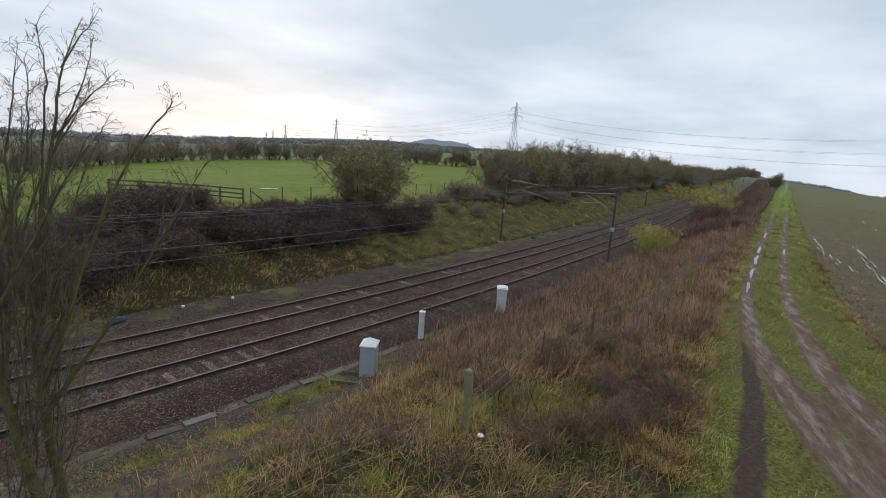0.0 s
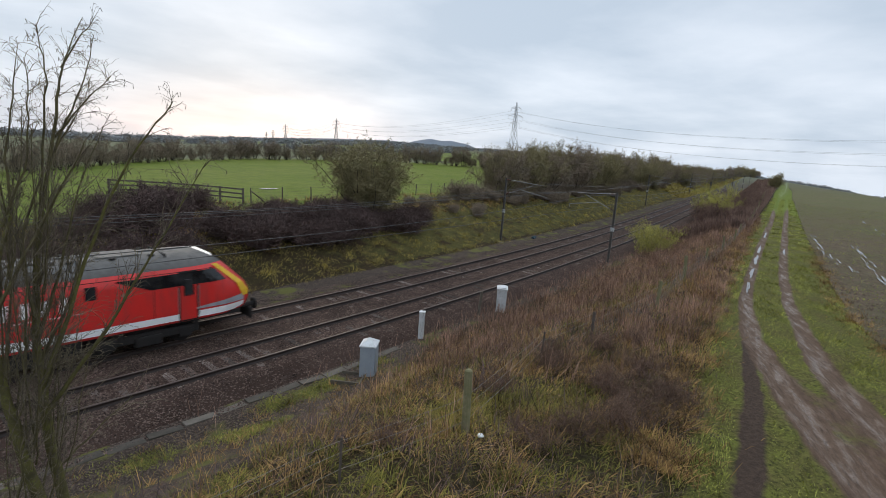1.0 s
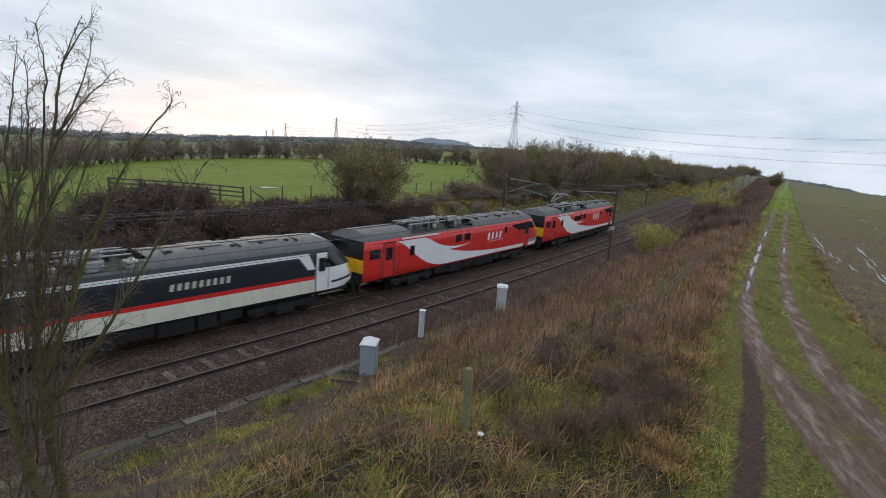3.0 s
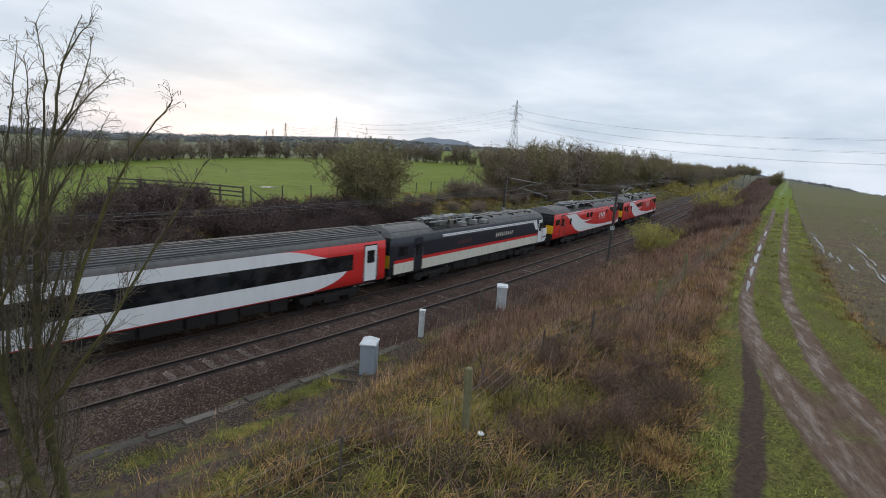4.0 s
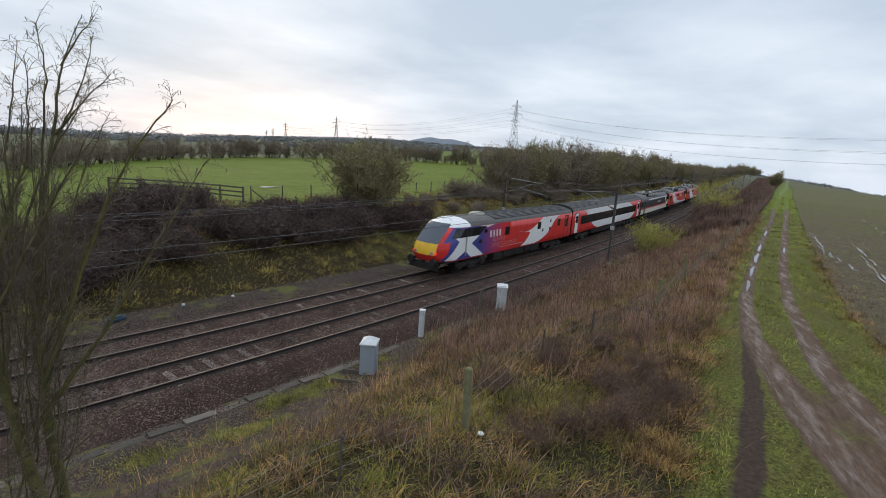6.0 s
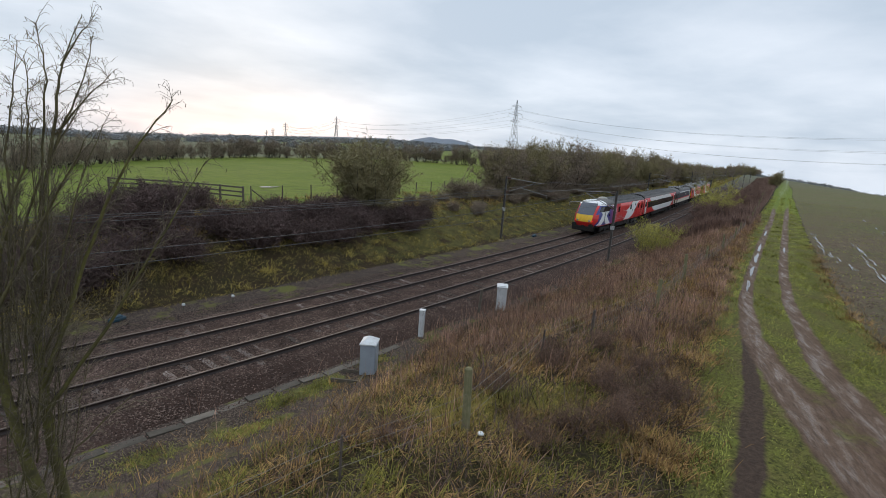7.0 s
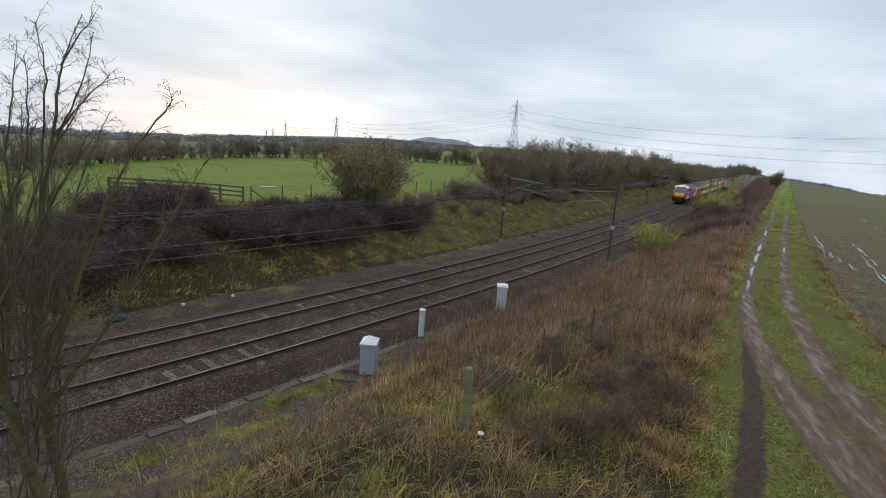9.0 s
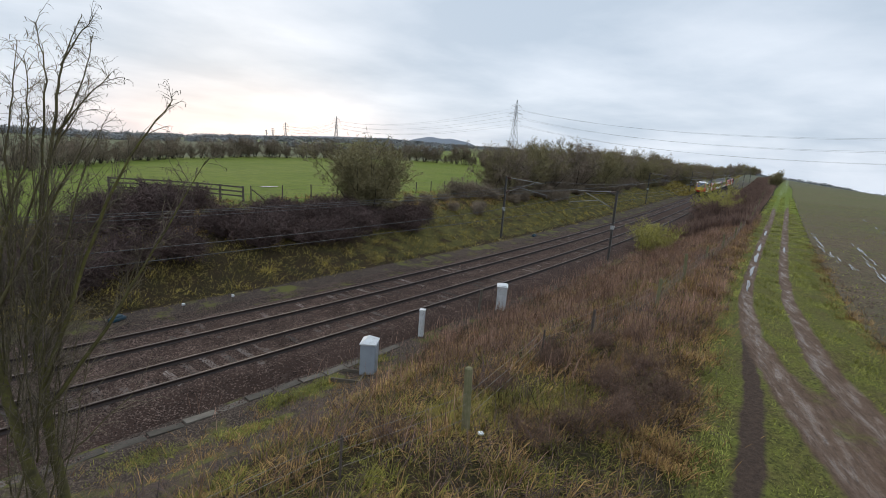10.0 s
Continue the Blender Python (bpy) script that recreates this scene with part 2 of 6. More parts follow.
    bumped(n, l, p, mixed(n, l, 0.4, fine, mixed(n, l, 0.5, grit, noise_of(n, l, pos, 4.0, 5.0, 0.7))), 0.9, 0.09)
    return m


M_GROUND = ground_material()
M_BALLAST = plain("ballast_stone", (0.098, 0.062, 0.049), (0.054, 0.035, 0.027), 0.5, 19.0, 0.95, 0, 1.0, 0.07, ((0.12, 0.09, 0.075), 0.1))
M_RAIL = plain("rusty_rail", (0.036, 0.021, 0.015), (0.022, 0.014, 0.011), 1.5, 60, 0.75)
M_RAILTOP = plain("worn_rail_head", (0.16, 0.12, 0.10), (0.10, 0.075, 0.062), 2.0, 60, 0.55, 0.5, 0.05)
M_SLEEPER = plain("concrete_sleeper", (0.21, 0.175, 0.155), (0.085, 0.066, 0.056), 0.9, 30, 0.9, 0, 0.4, 0.02, None, 0.65)
M_CONC = plain("pale_concrete", (0.17, 0.15, 0.125), (0.10, 0.088, 0.072), 2.0, 30, 0.9, 0, 0.4, 0.02, None, 0.4)
M_GREY = plain("grey_cabinet_paint", (0.36, 0.40, 0.44), (0.28, 0.32, 0.36), 1.5, 50, 0.5, 0, 0.05, 0.005, ((0.17, 0.18, 0.17), 0.2))
M_WHITE = plain("white_cabinet_paint", (0.74, 0.75, 0.75), (0.60, 0.61, 0.60), 2.0, 50, 0.5, 0, 0.05, 0.005, ((0.30, 0.30, 0.27), 0.5))
M_STEEL = plain("galvanised_steel", (0.36, 0.35, 0.335), (0.23, 0.22, 0.21), 2.0, 40, 0.6, 0.4)
M_STRAND = plain("fence_strand", (0.25, 0.225, 0.19), (0.17, 0.155, 0.13), 4, 60, 0.6, 0.2, 0)
M_OLDWIRE = plain("rusted_wire", (0.12, 0.095, 0.08), (0.08, 0.065, 0.055), 2.0, 40, 0.8, 0.2)
M_MAST = plain("weathered_mast_steel", (0.12, 0.11, 0.10), (0.075, 0.068, 0.06), 1.0, 40, 0.75, 0.2)
M_WIRE = plain("contact_wire", (0.10, 0.10, 0.10), (0.07, 0.07, 0.07), 2, 40, 0.5, 0.6, 0)
M_CERAMIC = plain("brown_insulator", (0.12, 0.05, 0.03), (0.09, 0.04, 0.025), 4, 60, 0.25, 0, 0)
M_POST = plain("mossy_post_wood", (0.25, 0.22, 0.13), (0.15, 0.15, 0.075), 5, 45, 0.9, 0, 0.6, 0.02)
M_GREYWOOD = plain("weathered_fence_wood", (0.17, 0.15, 0.12), (0.10, 0.085, 0.066), 4, 40, 0.9, 0, 0.5, 0.02)

M_RED = paint("red_livery", (0.66, 0.026, 0.022), 0.28)
M_LWHITE = paint("white_livery", (0.82, 0.815, 0.80), 0.28, amount=0.1)
M_ROOF = paint("grey_roof", (0.115, 0.11, 0.103), 0.62, (0.05, 0.045, 0.04), 0.7)
M_YELLOW = paint("yellow_end", (0.80, 0.47, 0.02), amount=0.3)
M_NAVY = paint("dark_blue_grey_livery", (0.011, 0.012, 0.02), 0.4, (0.04, 0.036, 0.034))
M_CREAM = paint("cream_livery", (0.74, 0.70, 0.58), amount=0.25)
M_SILVER = paint("silver_grey_flash", (0.34, 0.34, 0.36))
M_UNDER = paint("brake_dust_underframe", (0.014, 0.012, 0.011), 0.8, (0.045, 0.034, 0.027), 0.4)
M_TEAL = paint("teal_plastic", (0.012, 0.05, 0.075))
M_LIT = paint("white_litter", (0.75, 0.78, 0.78), amount=0.1)


def glass_dark():
    m = bpy.data.materials.new("tinted_train_glass")
    n, l, p = nodes_of(m)
    vec = n.new("ShaderNodeTexCoord").outputs["Object"]
    l.new(mixed(n, l, remap(n, l, noise_of(n, l, vec, 1.3), 0.4, 0.65), (0.008, 0.009, 0.011), (0.035, 0.035, 0.037)), p.inputs["Base Color"])
    p.inputs["Roughness"].default_value = 0.08
    return m


M_GLASS = glass_dark()


# ---------------------------------------------------------------- building helpers
def part(name, bm, material, parent=None, label="", smooth=False):
    me = bpy.data.meshes.new(name)
    bm.normal_update()
    bm.to_mesh(me)
    bm.free()
    me.materials.append(material)
    if smooth:
        me.polygons.foreach_set("use_smooth", [True] * len(me.polygons))
    ob = new(name, me)
    ob.parent = parent
    return tagged(ob, label)


def from_arrays(name, verts, faces, material, parent=None, label="", smooth=False):
    me = bpy.data.meshes.new(name)
    verts = np.ascontiguousarray(verts, dtype=np.float32)
    faces = np.ascontiguousarray(faces, dtype=np.int32)
    k = faces.shape[1]
    me.vertices.add(len(verts))
    me.vertices.foreach_set("co", verts.ravel())
    me.loops.add(faces.size)
    me.loops.foreach_set("vertex_index", faces.ravel())
    me.polygons.add(len(faces))
    me.polygons.foreach_set("loop_start", np.arange(0, faces.size, k, dtype=np.int32))
    if smooth:
        me.polygons.foreach_set("use_smooth", np.ones(len(faces), dtype=bool))
    me.update(calc_edges=True)
    me.materials.append(material)
    ob = new(name, me)
    ob.parent = parent
    return tagged(ob, label)


def box(bm, x0, x1, y0, y1, z0, z1, bevel=0.0, m=None):
    g = bmesh.ops.create_cube(bm, size=1.0)
    for v in g["verts"]:
        v.co = Vector((x0 + (v.co.x + 0.5) * (x1 - x0), y0 + (v.co.y + 0.5) * (y1 - y0), z0 + (v.co.z + 0.5) * (z1 - z0)))
    if bevel:
        es = list({e for v in g["verts"] for e in v.link_edges})
        r = bmesh.ops.bevel(bm, geom=es, offset=bevel, segments=2, affect="EDGES", profile=0.5)
        vs = r["verts"]
    else:
        vs = g["verts"]
    if m is not None:
        bmesh.ops.transform(bm, matrix=m, verts=list({v for v in vs}))
    return bm


def rod(bm, a, b, r0, r1=None, sides=8):
    a, b = Vector(a), Vector(b)
    d = b - a
    m = Matrix.Translation((a + b) / 2) @ d.to_track_quat("Z", "Y").to_matrix().to_4x4()
    bmesh.ops.create_cone(bm, cap_ends=True, segments=sides, radius1=r0, radius2=r0 if r1 is None else r1, depth=d.length, matrix=m)
    return bm


def B():
    return bmesh.new()


def sticks(a, b, ra, rb, sides=3):
    """Many thin tapered prisms at once: verts and quads."""
    a, b = np.asarray(a, float), np.asarray(b, float)
    ra, rb = np.broadcast_to(ra, len(a)), np.broadcast_to(rb, len(a))
    d = b - a
    d /= np.linalg.norm(d, axis=1)[:, None] + 1e-9
    up = np.where(np.abs(d[:, 2:3]) > 0.9, np.array([[1.0, 0, 0]]), np.array([[0, 0, 1.0]]))
    s = np.cross(d, up)
    s /= np.linalg.norm(s, axis=1)[:, None] + 1e-9
    t = np.cross(d, s)
    vs = []
    for k in range(sides):
        an = 2 * math.pi * k / sides
        o = s * math.cos(an) + t * math.sin(an)
        vs.append(a + o * ra[:, None])
        vs.append(b + o * rb[:, None])
    v = np.stack(vs, axis=1).reshape(-1, 3)
    base = np.arange(len(a))[:, None] * (2 * sides)
    f = [np.concatenate([base + 2 * k, base + 2 * ((k + 1) % sides), base + 2 * ((k + 1) % sides) + 1, base + 2 * k + 1], axis=1) for k in range(sides)]
    return v, np.concatenate(f, axis=0)


def empty(name, m, label="", category="", group="", kind=""):
    e = new(name)
    e.empty_display_size = 0.3
    e.matrix_world = m
    return tagged(e, label, category, group, kind)


# ---------------------------------------------------------------- the ground
def build_ground():
    az = np.concatenate([np.arange(-45, 132, 0.36), np.arange(132, 315, 6.0)])
    r = np.concatenate([[0.05, 1.5], 3.0 * 1.0185 ** np.arange(0, 402)])
    A, Rr = np.meshgrid(np.radians(az), r)
    X, Y = Rr * np.sin(A) - 0.45, Rr * np.cos(A) - 0.3
    Z = ground_z(X, Y)
    U = Y - track_y(X)
    # small unevenness of turf and plough, off the railway
    rough = ease(2.5, 5.0, np.abs(U - 2.45) - 4.4 + 1.5) * np.clip(Rr / 60, 0.2, 1.0)
    bump = np.sin(X * 1.7 + 2 * np.sin(Y * 0.9)) * np.sin(Y * 2.1 + 1.3 * np.sin(X * 0.7)) * 0.05
    Z = Z + bump * rough * (Rr < 400)
    n_r, n_a = X.shape
    idx = np.arange(n_r * n_a).reshape(n_r, n_a)
    nxt = np.roll(idx, -1, axis=1)
    f = np.stack([idx[:-1], idx[1:], nxt[1:], nxt[:-1]], axis=-1).reshape(-1, 4)
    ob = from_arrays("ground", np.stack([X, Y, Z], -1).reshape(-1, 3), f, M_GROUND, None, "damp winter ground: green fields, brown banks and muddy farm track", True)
    tagged(ob, category="ground", kind="structure")
    near = 1 - ease(85, 130, Rr)
    wide = np.interp(X, [5, 12, 16, 20, 24, 30, 60], [0.8, 0.72, 0.66, 0.52, 0.42, 0.31, 0.3])
    mud = np.maximum(np.exp(-((Y - rut_l(X)) / wide) ** 2), np.exp(-((Y - rut_r(X)) / wide) ** 2))
    churn = ((Y < rut_l(X)) & (Y > rut_r(X))) * (1 - ease(17.0, 20.0, X)) * 0.58
    old = np.exp(-((Y - old_rut(X)) / np.interp(X, [9, 16, 22], [0.42, 0.34, 0.16])) ** 2) * (1 - ease(22, 26, X)) * 0.85
    mud = np.clip(np.maximum(mud, churn), 0, 1) * near
    verge = ease(-0.5, 0.5, verge_edge(X) - Y) * ease(-0.4, 0.6, Y - plough_edge(X))
    field = ease(17.5, 20.0, U)
    lush = np.clip(np.maximum(verge * (U < -6) * ease(40, 90, Rr), field), 0, 1)
    sod = np.clip(np.maximum(verge * (U < -6), 0.5 * ease(8.6, 9.6, U) * (1 - ease(16.0, 18.0, U)) * ease(6.0, 30.0, X)), 0, 1)
    edge = np.interp(X, [0, 6, 9, 13, 17], [6.9, 6.3, 5.0, 3.2, 1.8])
    gravel = ((U > -8.2) & (U < 9.4)) * np.clip(1 - ease(0.0, 1.0, np.maximum(-edge - U, U - 8.4)), 0, 1)
    plough = ease(-0.5, 0.5, plough_edge(X) - Y) * (U < -10)
    # distant weights the painted haze, by range and past the hedgerow
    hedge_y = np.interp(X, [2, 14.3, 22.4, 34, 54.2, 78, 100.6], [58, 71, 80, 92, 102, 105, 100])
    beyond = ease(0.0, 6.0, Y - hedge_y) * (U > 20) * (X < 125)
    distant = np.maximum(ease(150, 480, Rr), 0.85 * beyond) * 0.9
    wet = np.clip(np.maximum(np.exp(-((Y - rut_l(X)) / wide) ** 2), np.exp(-((Y - rut_r(X)) / wide) ** 2)) * 0.75, 0, 1)
    tram = np.zeros_like(X)
    for xs, ys in (([20, 44.5, 49.2, 58.5, 86.2, 140], [-7, 1.97, 3.36, 5.06, 9.14, 17.2]), ([20, 41.1, 54.7, 74.5, 140], [-4, -0.22, 1.54, 4.57, 14.4]), ([40, 71.9, 89.7, 120.3, 200], [-5, 0.09, 2.63, 7.21, 19])):
        tram = np.maximum(tram, np.exp(-((Y - np.interp(X, xs, ys)) / 0.42) ** 2) * (X > 34))
    mud = np.maximum(mud, tram * 0.3)
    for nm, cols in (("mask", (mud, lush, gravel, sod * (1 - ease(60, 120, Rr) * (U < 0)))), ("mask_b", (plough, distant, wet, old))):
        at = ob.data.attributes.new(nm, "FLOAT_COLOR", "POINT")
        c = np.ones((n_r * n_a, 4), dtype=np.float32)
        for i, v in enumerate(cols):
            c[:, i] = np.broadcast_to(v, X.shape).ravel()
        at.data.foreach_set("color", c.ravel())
    return ob


build_ground()


# ---------------------------------------------------------------- the railway
def sweep_line(xs, u, prof, z0=0.0):
    """A profile (across, up) swept along the line at offset u: verts, quads."""
    xs = np.asarray(xs, float)
    y, z = track_y(xs), track_z(xs)
    dx, dy = np.gradient(xs), np.gradient(y)
    L = np.hypot(dx, dy)
    nx, ny = -dy / L, dx / L
    prof = np.asarray(prof, float)
    k = len(prof)
    v = np.stack([xs[:, None] + nx[:, None] * (u + prof[None, :, 0]) * 1.0, y[:, None] + ny[:, None] * (u + prof[None, :, 0]), z[:, None] + z0 + prof[None, :, 1] + 0 * xs[:, None]], -1).reshape(-1, 3)
    i = np.arange(len(xs) - 1)[:, None] * k
    j = np.arange(k - 1)[None, :]
    f = np.stack([i + j, i + j + 1, i + j + 1 + k, i + j + k], -1).reshape(-1, 4)
    return v, f


LINE = np.concatenate([np.arange(-150, -20, 4.0), np.arange(-20, 120, 1.0), np.arange(120, 421, 5.0)])
RAIL_HEAD = [(-0.035, -0.012), (-0.028, 0.0), (0.028, 0.0), (0.035, -0.012)]
RAIL_SIDE = [(-0.07, -0.158), (-0.068, -0.146), (-0.012, -0.125), (-0.01, -0.045), (-0.036, -0.035), (-0.036, -0.008), (0.036, -0.008), (0.036, -0.035), (0.01, -0.045), (0.012, -0.125), (0.068, -0.146), (0.07, -0.158)]


def lined(a, b):
    """A point and the line's heading at place a along and offset b across."""
    y = float(track_y(a))
    s = float(track_y(a + 0.5) - track_y(a - 0.5))
    h = math.atan(s)
    return a - math.sin(h) * b, y + math.cos(h) * b, float(track_z(a)), math.degrees(h)


def build_ballast():
    prof = [(-1.75, -0.62), (-1.45, -0.46), (-0.75, -0.215), (-0.5, -0.175), (-0.25, -0.17), (0.3, -0.185), (1.2, -0.18), (1.9, -0.155), (2.5, -0.2), (3.1, -0.165), (3.8, -0.185), (4.6, -0.18), (5.2, -0.17), (5.45, -0.18), (5.7, -0.22), (6.4, -0.46), (6.8, -0.62)]
    v, f = sweep_line(LINE, 0.0, prof)
    rs = np.random.RandomState(4)
    v[:, 2] += rs.uniform(-0.02, 0.02, len(v))
    tagged(from_arrays("ballast", v, f, M_BALLAST, None, "grey-brown crushed stone bed under both railway tracks", True), category="ballast", kind="stuff")
    # loose stones lying on the bed and its shoulders
    n = 120000
    x = 2 + 58 * rs.rand(n) ** 1.7
    x[: n // 8] = rs.uniform(-6, 3, n // 8)
    u = rs.uniform(-2.0, 7.6, n)
    z = np.interp(u, [p[0] for p in prof], [p[1] for p in prof], -0.5, -0.52)
    y = track_y(x) + u
    s = rs.uniform(0.016, 0.042, n)
    base = np.array([(1, 0.1, 0), (-0.2, 1, 0.1), (-0.9, -0.3, -0.1), (0.2, -1, 0), (0.1, 0.1, 0.8)])
    an = rs.rand(n) * 6.28
    ca, sa = np.cos(an), np.sin(an)
    bx = base[None] * s[:, None, None] * rs.uniform(0.7, 1.3, (n, 5, 1))
    vx = np.stack([bx[..., 0] * ca[:, None] - bx[..., 1] * sa[:, None] + x[:, None], bx[..., 0] * sa[:, None] + bx[..., 1] * ca[:, None] + y[:, None], bx[..., 2] + z[:, None] + 0.008 + track_z(x)[:, None]], -1).reshape(-1, 3)
    fb = np.array([(0, 1, 4), (1, 2, 4), (2, 3, 4), (3, 0, 4)])
    ff = (np.arange(n)[:, None, None] * 5 + fb[None]).reshape(-1, 3)
    tagged(from_arrays("ballast_stones", vx, ff, M_STONE, None, "loose grey and rusty ballast stones on the track bed"), category="stones", kind="stuff")


M_STONE = plain("loose_ballast", (0.15, 0.106, 0.086), (0.07, 0.049, 0.04), 1.0, 25, 0.9, 0, 0.3, 0.02, None, 0, 0.75)
build_ballast()


def build_track(name, u, label):
    t = empty(name, Matrix(), label, "railway track", "running lines")
    for k, off in enumerate((u, u + 1.505)):
        v, f = sweep_line(LINE, off, RAIL_SIDE, -0.004)
        r = from_arrays("rail", v, f, M_RAIL, t)
        v, f = sweep_line(LINE, off, RAIL_HEAD)
        from_arrays("running_surface", v, f, M_RAILTOP, r, "steel rail head polished dull by wheels")
    bm = B()
    box(bm, -0.125, 0.125, -1.25, 1.25, -0.30, -0.168)
    for v in bm.verts:
        if abs(v.co.y) < 0.1:
            v.co.z -= 0.02
    me = bpy.data.meshes.new("sleeper")
    bm.to_mesh(me)
    bm.free()
    me.materials.append(M_SLEEPER)
    rs = random.Random(int(u * 10) + 3)
    x = -12.0
    while x < 150.0:
        ax, ay, azz, h = lined(x, u + 0.7525)
        o = new("sleeper", me)
        o.parent = t
        o.matrix_basis = pose(ax, ay, azz + rs.uniform(-0.03, 0.0), 0, 0, h + rs.uniform(-0.6, 0.6))
        x += 0.7
    return t


build_track("near_railway_track", 0.0, "near running line of rusty-sided steel rails on sleepers in ballast")
build_track("far_railway_track", 3.41, "far running line of rusty-sided steel rails on sleepers in ballast")


# ---------------------------------------------------------------- the train
HALF = 1.36


def side_polygon(bm, pts, y):
    """A flat livery panel on the car's side, from (along, up) corners."""
    vs = [bm.verts.new((x, y, z)) for x, z in pts]
    if y < 0:
        f = bm.faces.new(vs)
    else:
        f = bm.faces.new(vs[::-1])
    return f


def curve_pts(p0, p1, p2, p3, n=14):
    """Points along a cubic Bezier."""
    out = []
    for i in range(n + 1):
        t = i / n
        out.append(tuple((1 - t) ** 3 * a + 3 * (1 - t) ** 2 * t * b + 3 * (1 - t) * t * t * c + t ** 3 * d for a, b, c, d in zip(p0, p1, p2, p3)))
    return out


def shell(length, sect, rake_front, rake_rear, pinch_f, pinch_r, n=44):
    """Verts and quads of a lofted car shell; sect: (half width, height) from low to high; rakes: setback of each end at a height."""
    k = len(sect)
    rows = []
    ts = np.concatenate([np.linspace(0, 0.06, 6), np.linspace(0.08, 0.90, n - 14), np.linspace(0.91, 1.0, 8)])
    loop = [(w, z) for w, z in sect] + [(-w, z) for w, z in reversed(sect)]
    for t in ts:
        row = []
        for w, z in loop:
            x0 = -length / 2 + rake_rear(z)
            x1 = length / 2 - rake_front(z)
            x = x0 + t * (x1 - x0)
            df, dr = x1 - x, x - x0
            s = 1.0
            if df < 1.6:
                s *= 1 - pinch_f * (1 - df / 1.6) ** 2
            if dr < 0.6:
                s *= 1 - pinch_r * (1 - dr / 0.6) ** 2
            row.append((x, w * s, z))
        rows.append(row)
    m = len(loop)
    v = np.array(rows).reshape(-1, 3)
    f = []
    for i in range(len(ts) - 1):
        for j in range(m - 1):
            a = i * m + j
            f.append((a, a + m, a + m + 1, a + 1))
    return v, np.array(f), m, len(ts)


def end_cap(v, m, row, flip, z0=0.0, z1=9.0, bulge=0.0):
    """The closing face of a shell's end between two heights, in columns, bowed out by bulge in the middle."""
    bm = B()
    half = m // 2
    rows = [j for j in range(half) if z0 - 1e-4 <= v[row * m + j][2] <= z1 + 1e-4]
    grid = []
    for j in rows:
        a, b = Vector(v[row * m + j]), Vector(v[row * m + m - 1 - j])
        line = []
        for k in range(9):
            t = k / 8
            p = a.lerp(b, t)
            p.x += bulge * (1 - (2 * t - 1) ** 2) * (1 if flip else -1)
            line.append(bm.verts.new(p))
        grid.append(line)
    for r0, r1 in zip(grid[:-1], grid[1:]):
        for k in range(8):
            q = (r0[k], r0[k + 1], r1[k + 1], r1[k])
            bm.faces.new(q if not flip else q[::-1])
    return bm


LOW = [(1.28, 0.92), (HALF, 1.02), (HALF, 1.38), (HALF, 1.75), (HALF, 2.1), (HALF, 2.55), (HALF, 3.05)]
HIGH = [(HALF, 3.05), (1.31, 3.15), (1.18, 3.26), (0.92, 3.38), (0.55, 3.47), (0.2, 3.505), (0.0, 3.51)]
COACH_HIGH = [(HALF, 3.05), (1.33, 3.16), (1.22, 3.27), (1.0, 3.40), (0.6, 3.50), (0.2, 3.545), (0.0, 3.55)]


def nose(z):
    """Setback of the raked cab end: a chin, then a sloping screen."""
    return float(np.interp(z, [0.9, 1.25, 1.7, 2.1, 2.92, 3.2, 3.52], [0.26, 0.02, 0.0, 0.2, 1.02, 1.35, 1.95]))


def blunt(z):
    return float(np.interp(z, [0.9, 3.0, 3.52], [0.0, 0.0, 0.35]))


def bogie(parent, x):
    """A four-wheel bogie with springs, under a car."""
    bm = B()
    for s in (-1, 1):
        box(bm, -1.75, 1.75, s * 1.12 - 0.09, s * 1.12 + 0.09, 0.42, 0.72, 0.04)
        box(bm, -0.45, 0.45, s * 1.16 - 0.14, s * 1.16 + 0.14, 0.25, 0.62, 0.04)
        for a in (-1.32, 1.32):
            box(bm, a - 0.24, a + 0.24, s * 1.12 - 0.12, s * 1.12 + 0.12, 0.3, 0.68, 0.05)
            rod(bm, (a + 0.42, s * 1.15, 0.45), (a + 0.42, s * 1.15, 0.95), 0.1)
    box(bm, -0.6, 0.6, -1.0, 1.0, 0.45, 0.8)
    fr = part("bogie", bm, M_UNDER, parent, "brake-dust brown bogie with coil springs")
    fr.location = (x, 0, 0)
    for a in (-1.32, 1.32):
        bm = B()
        for s in (-1, 1):
            rod(bm, (0, s * 0.69, 0), (0, s * 0.82, 0), 0.46, 0.46, 20)
            rod(bm, (0, s * 0.66, 0), (0, s * 0.69, 0), 0.5, 0.5, 20)
        rod(bm, (0, -0.7, 0), (0, 0.7, 0), 0.09)
        w = part("wheelset", bm, M_UNDER, fr)
        w.location = (a, 0, 0.46)
    return fr


def windows(parent, spans, z0, z1, name="window"):
    for x0, x1 in spans:
        for s in (-1, 1):
            bm = B()
            y = s * (HALF + 0.012)
            box(bm, x0, x1, min(y, y - s * 0.03), max(y, y - s * 0.03), z0, z1, 0.01)
            part(name, bm, M_GLASS, parent, "dark tinted window")


SHAPE = {"length": 19.6, "front": None, "pinch": 0.0}


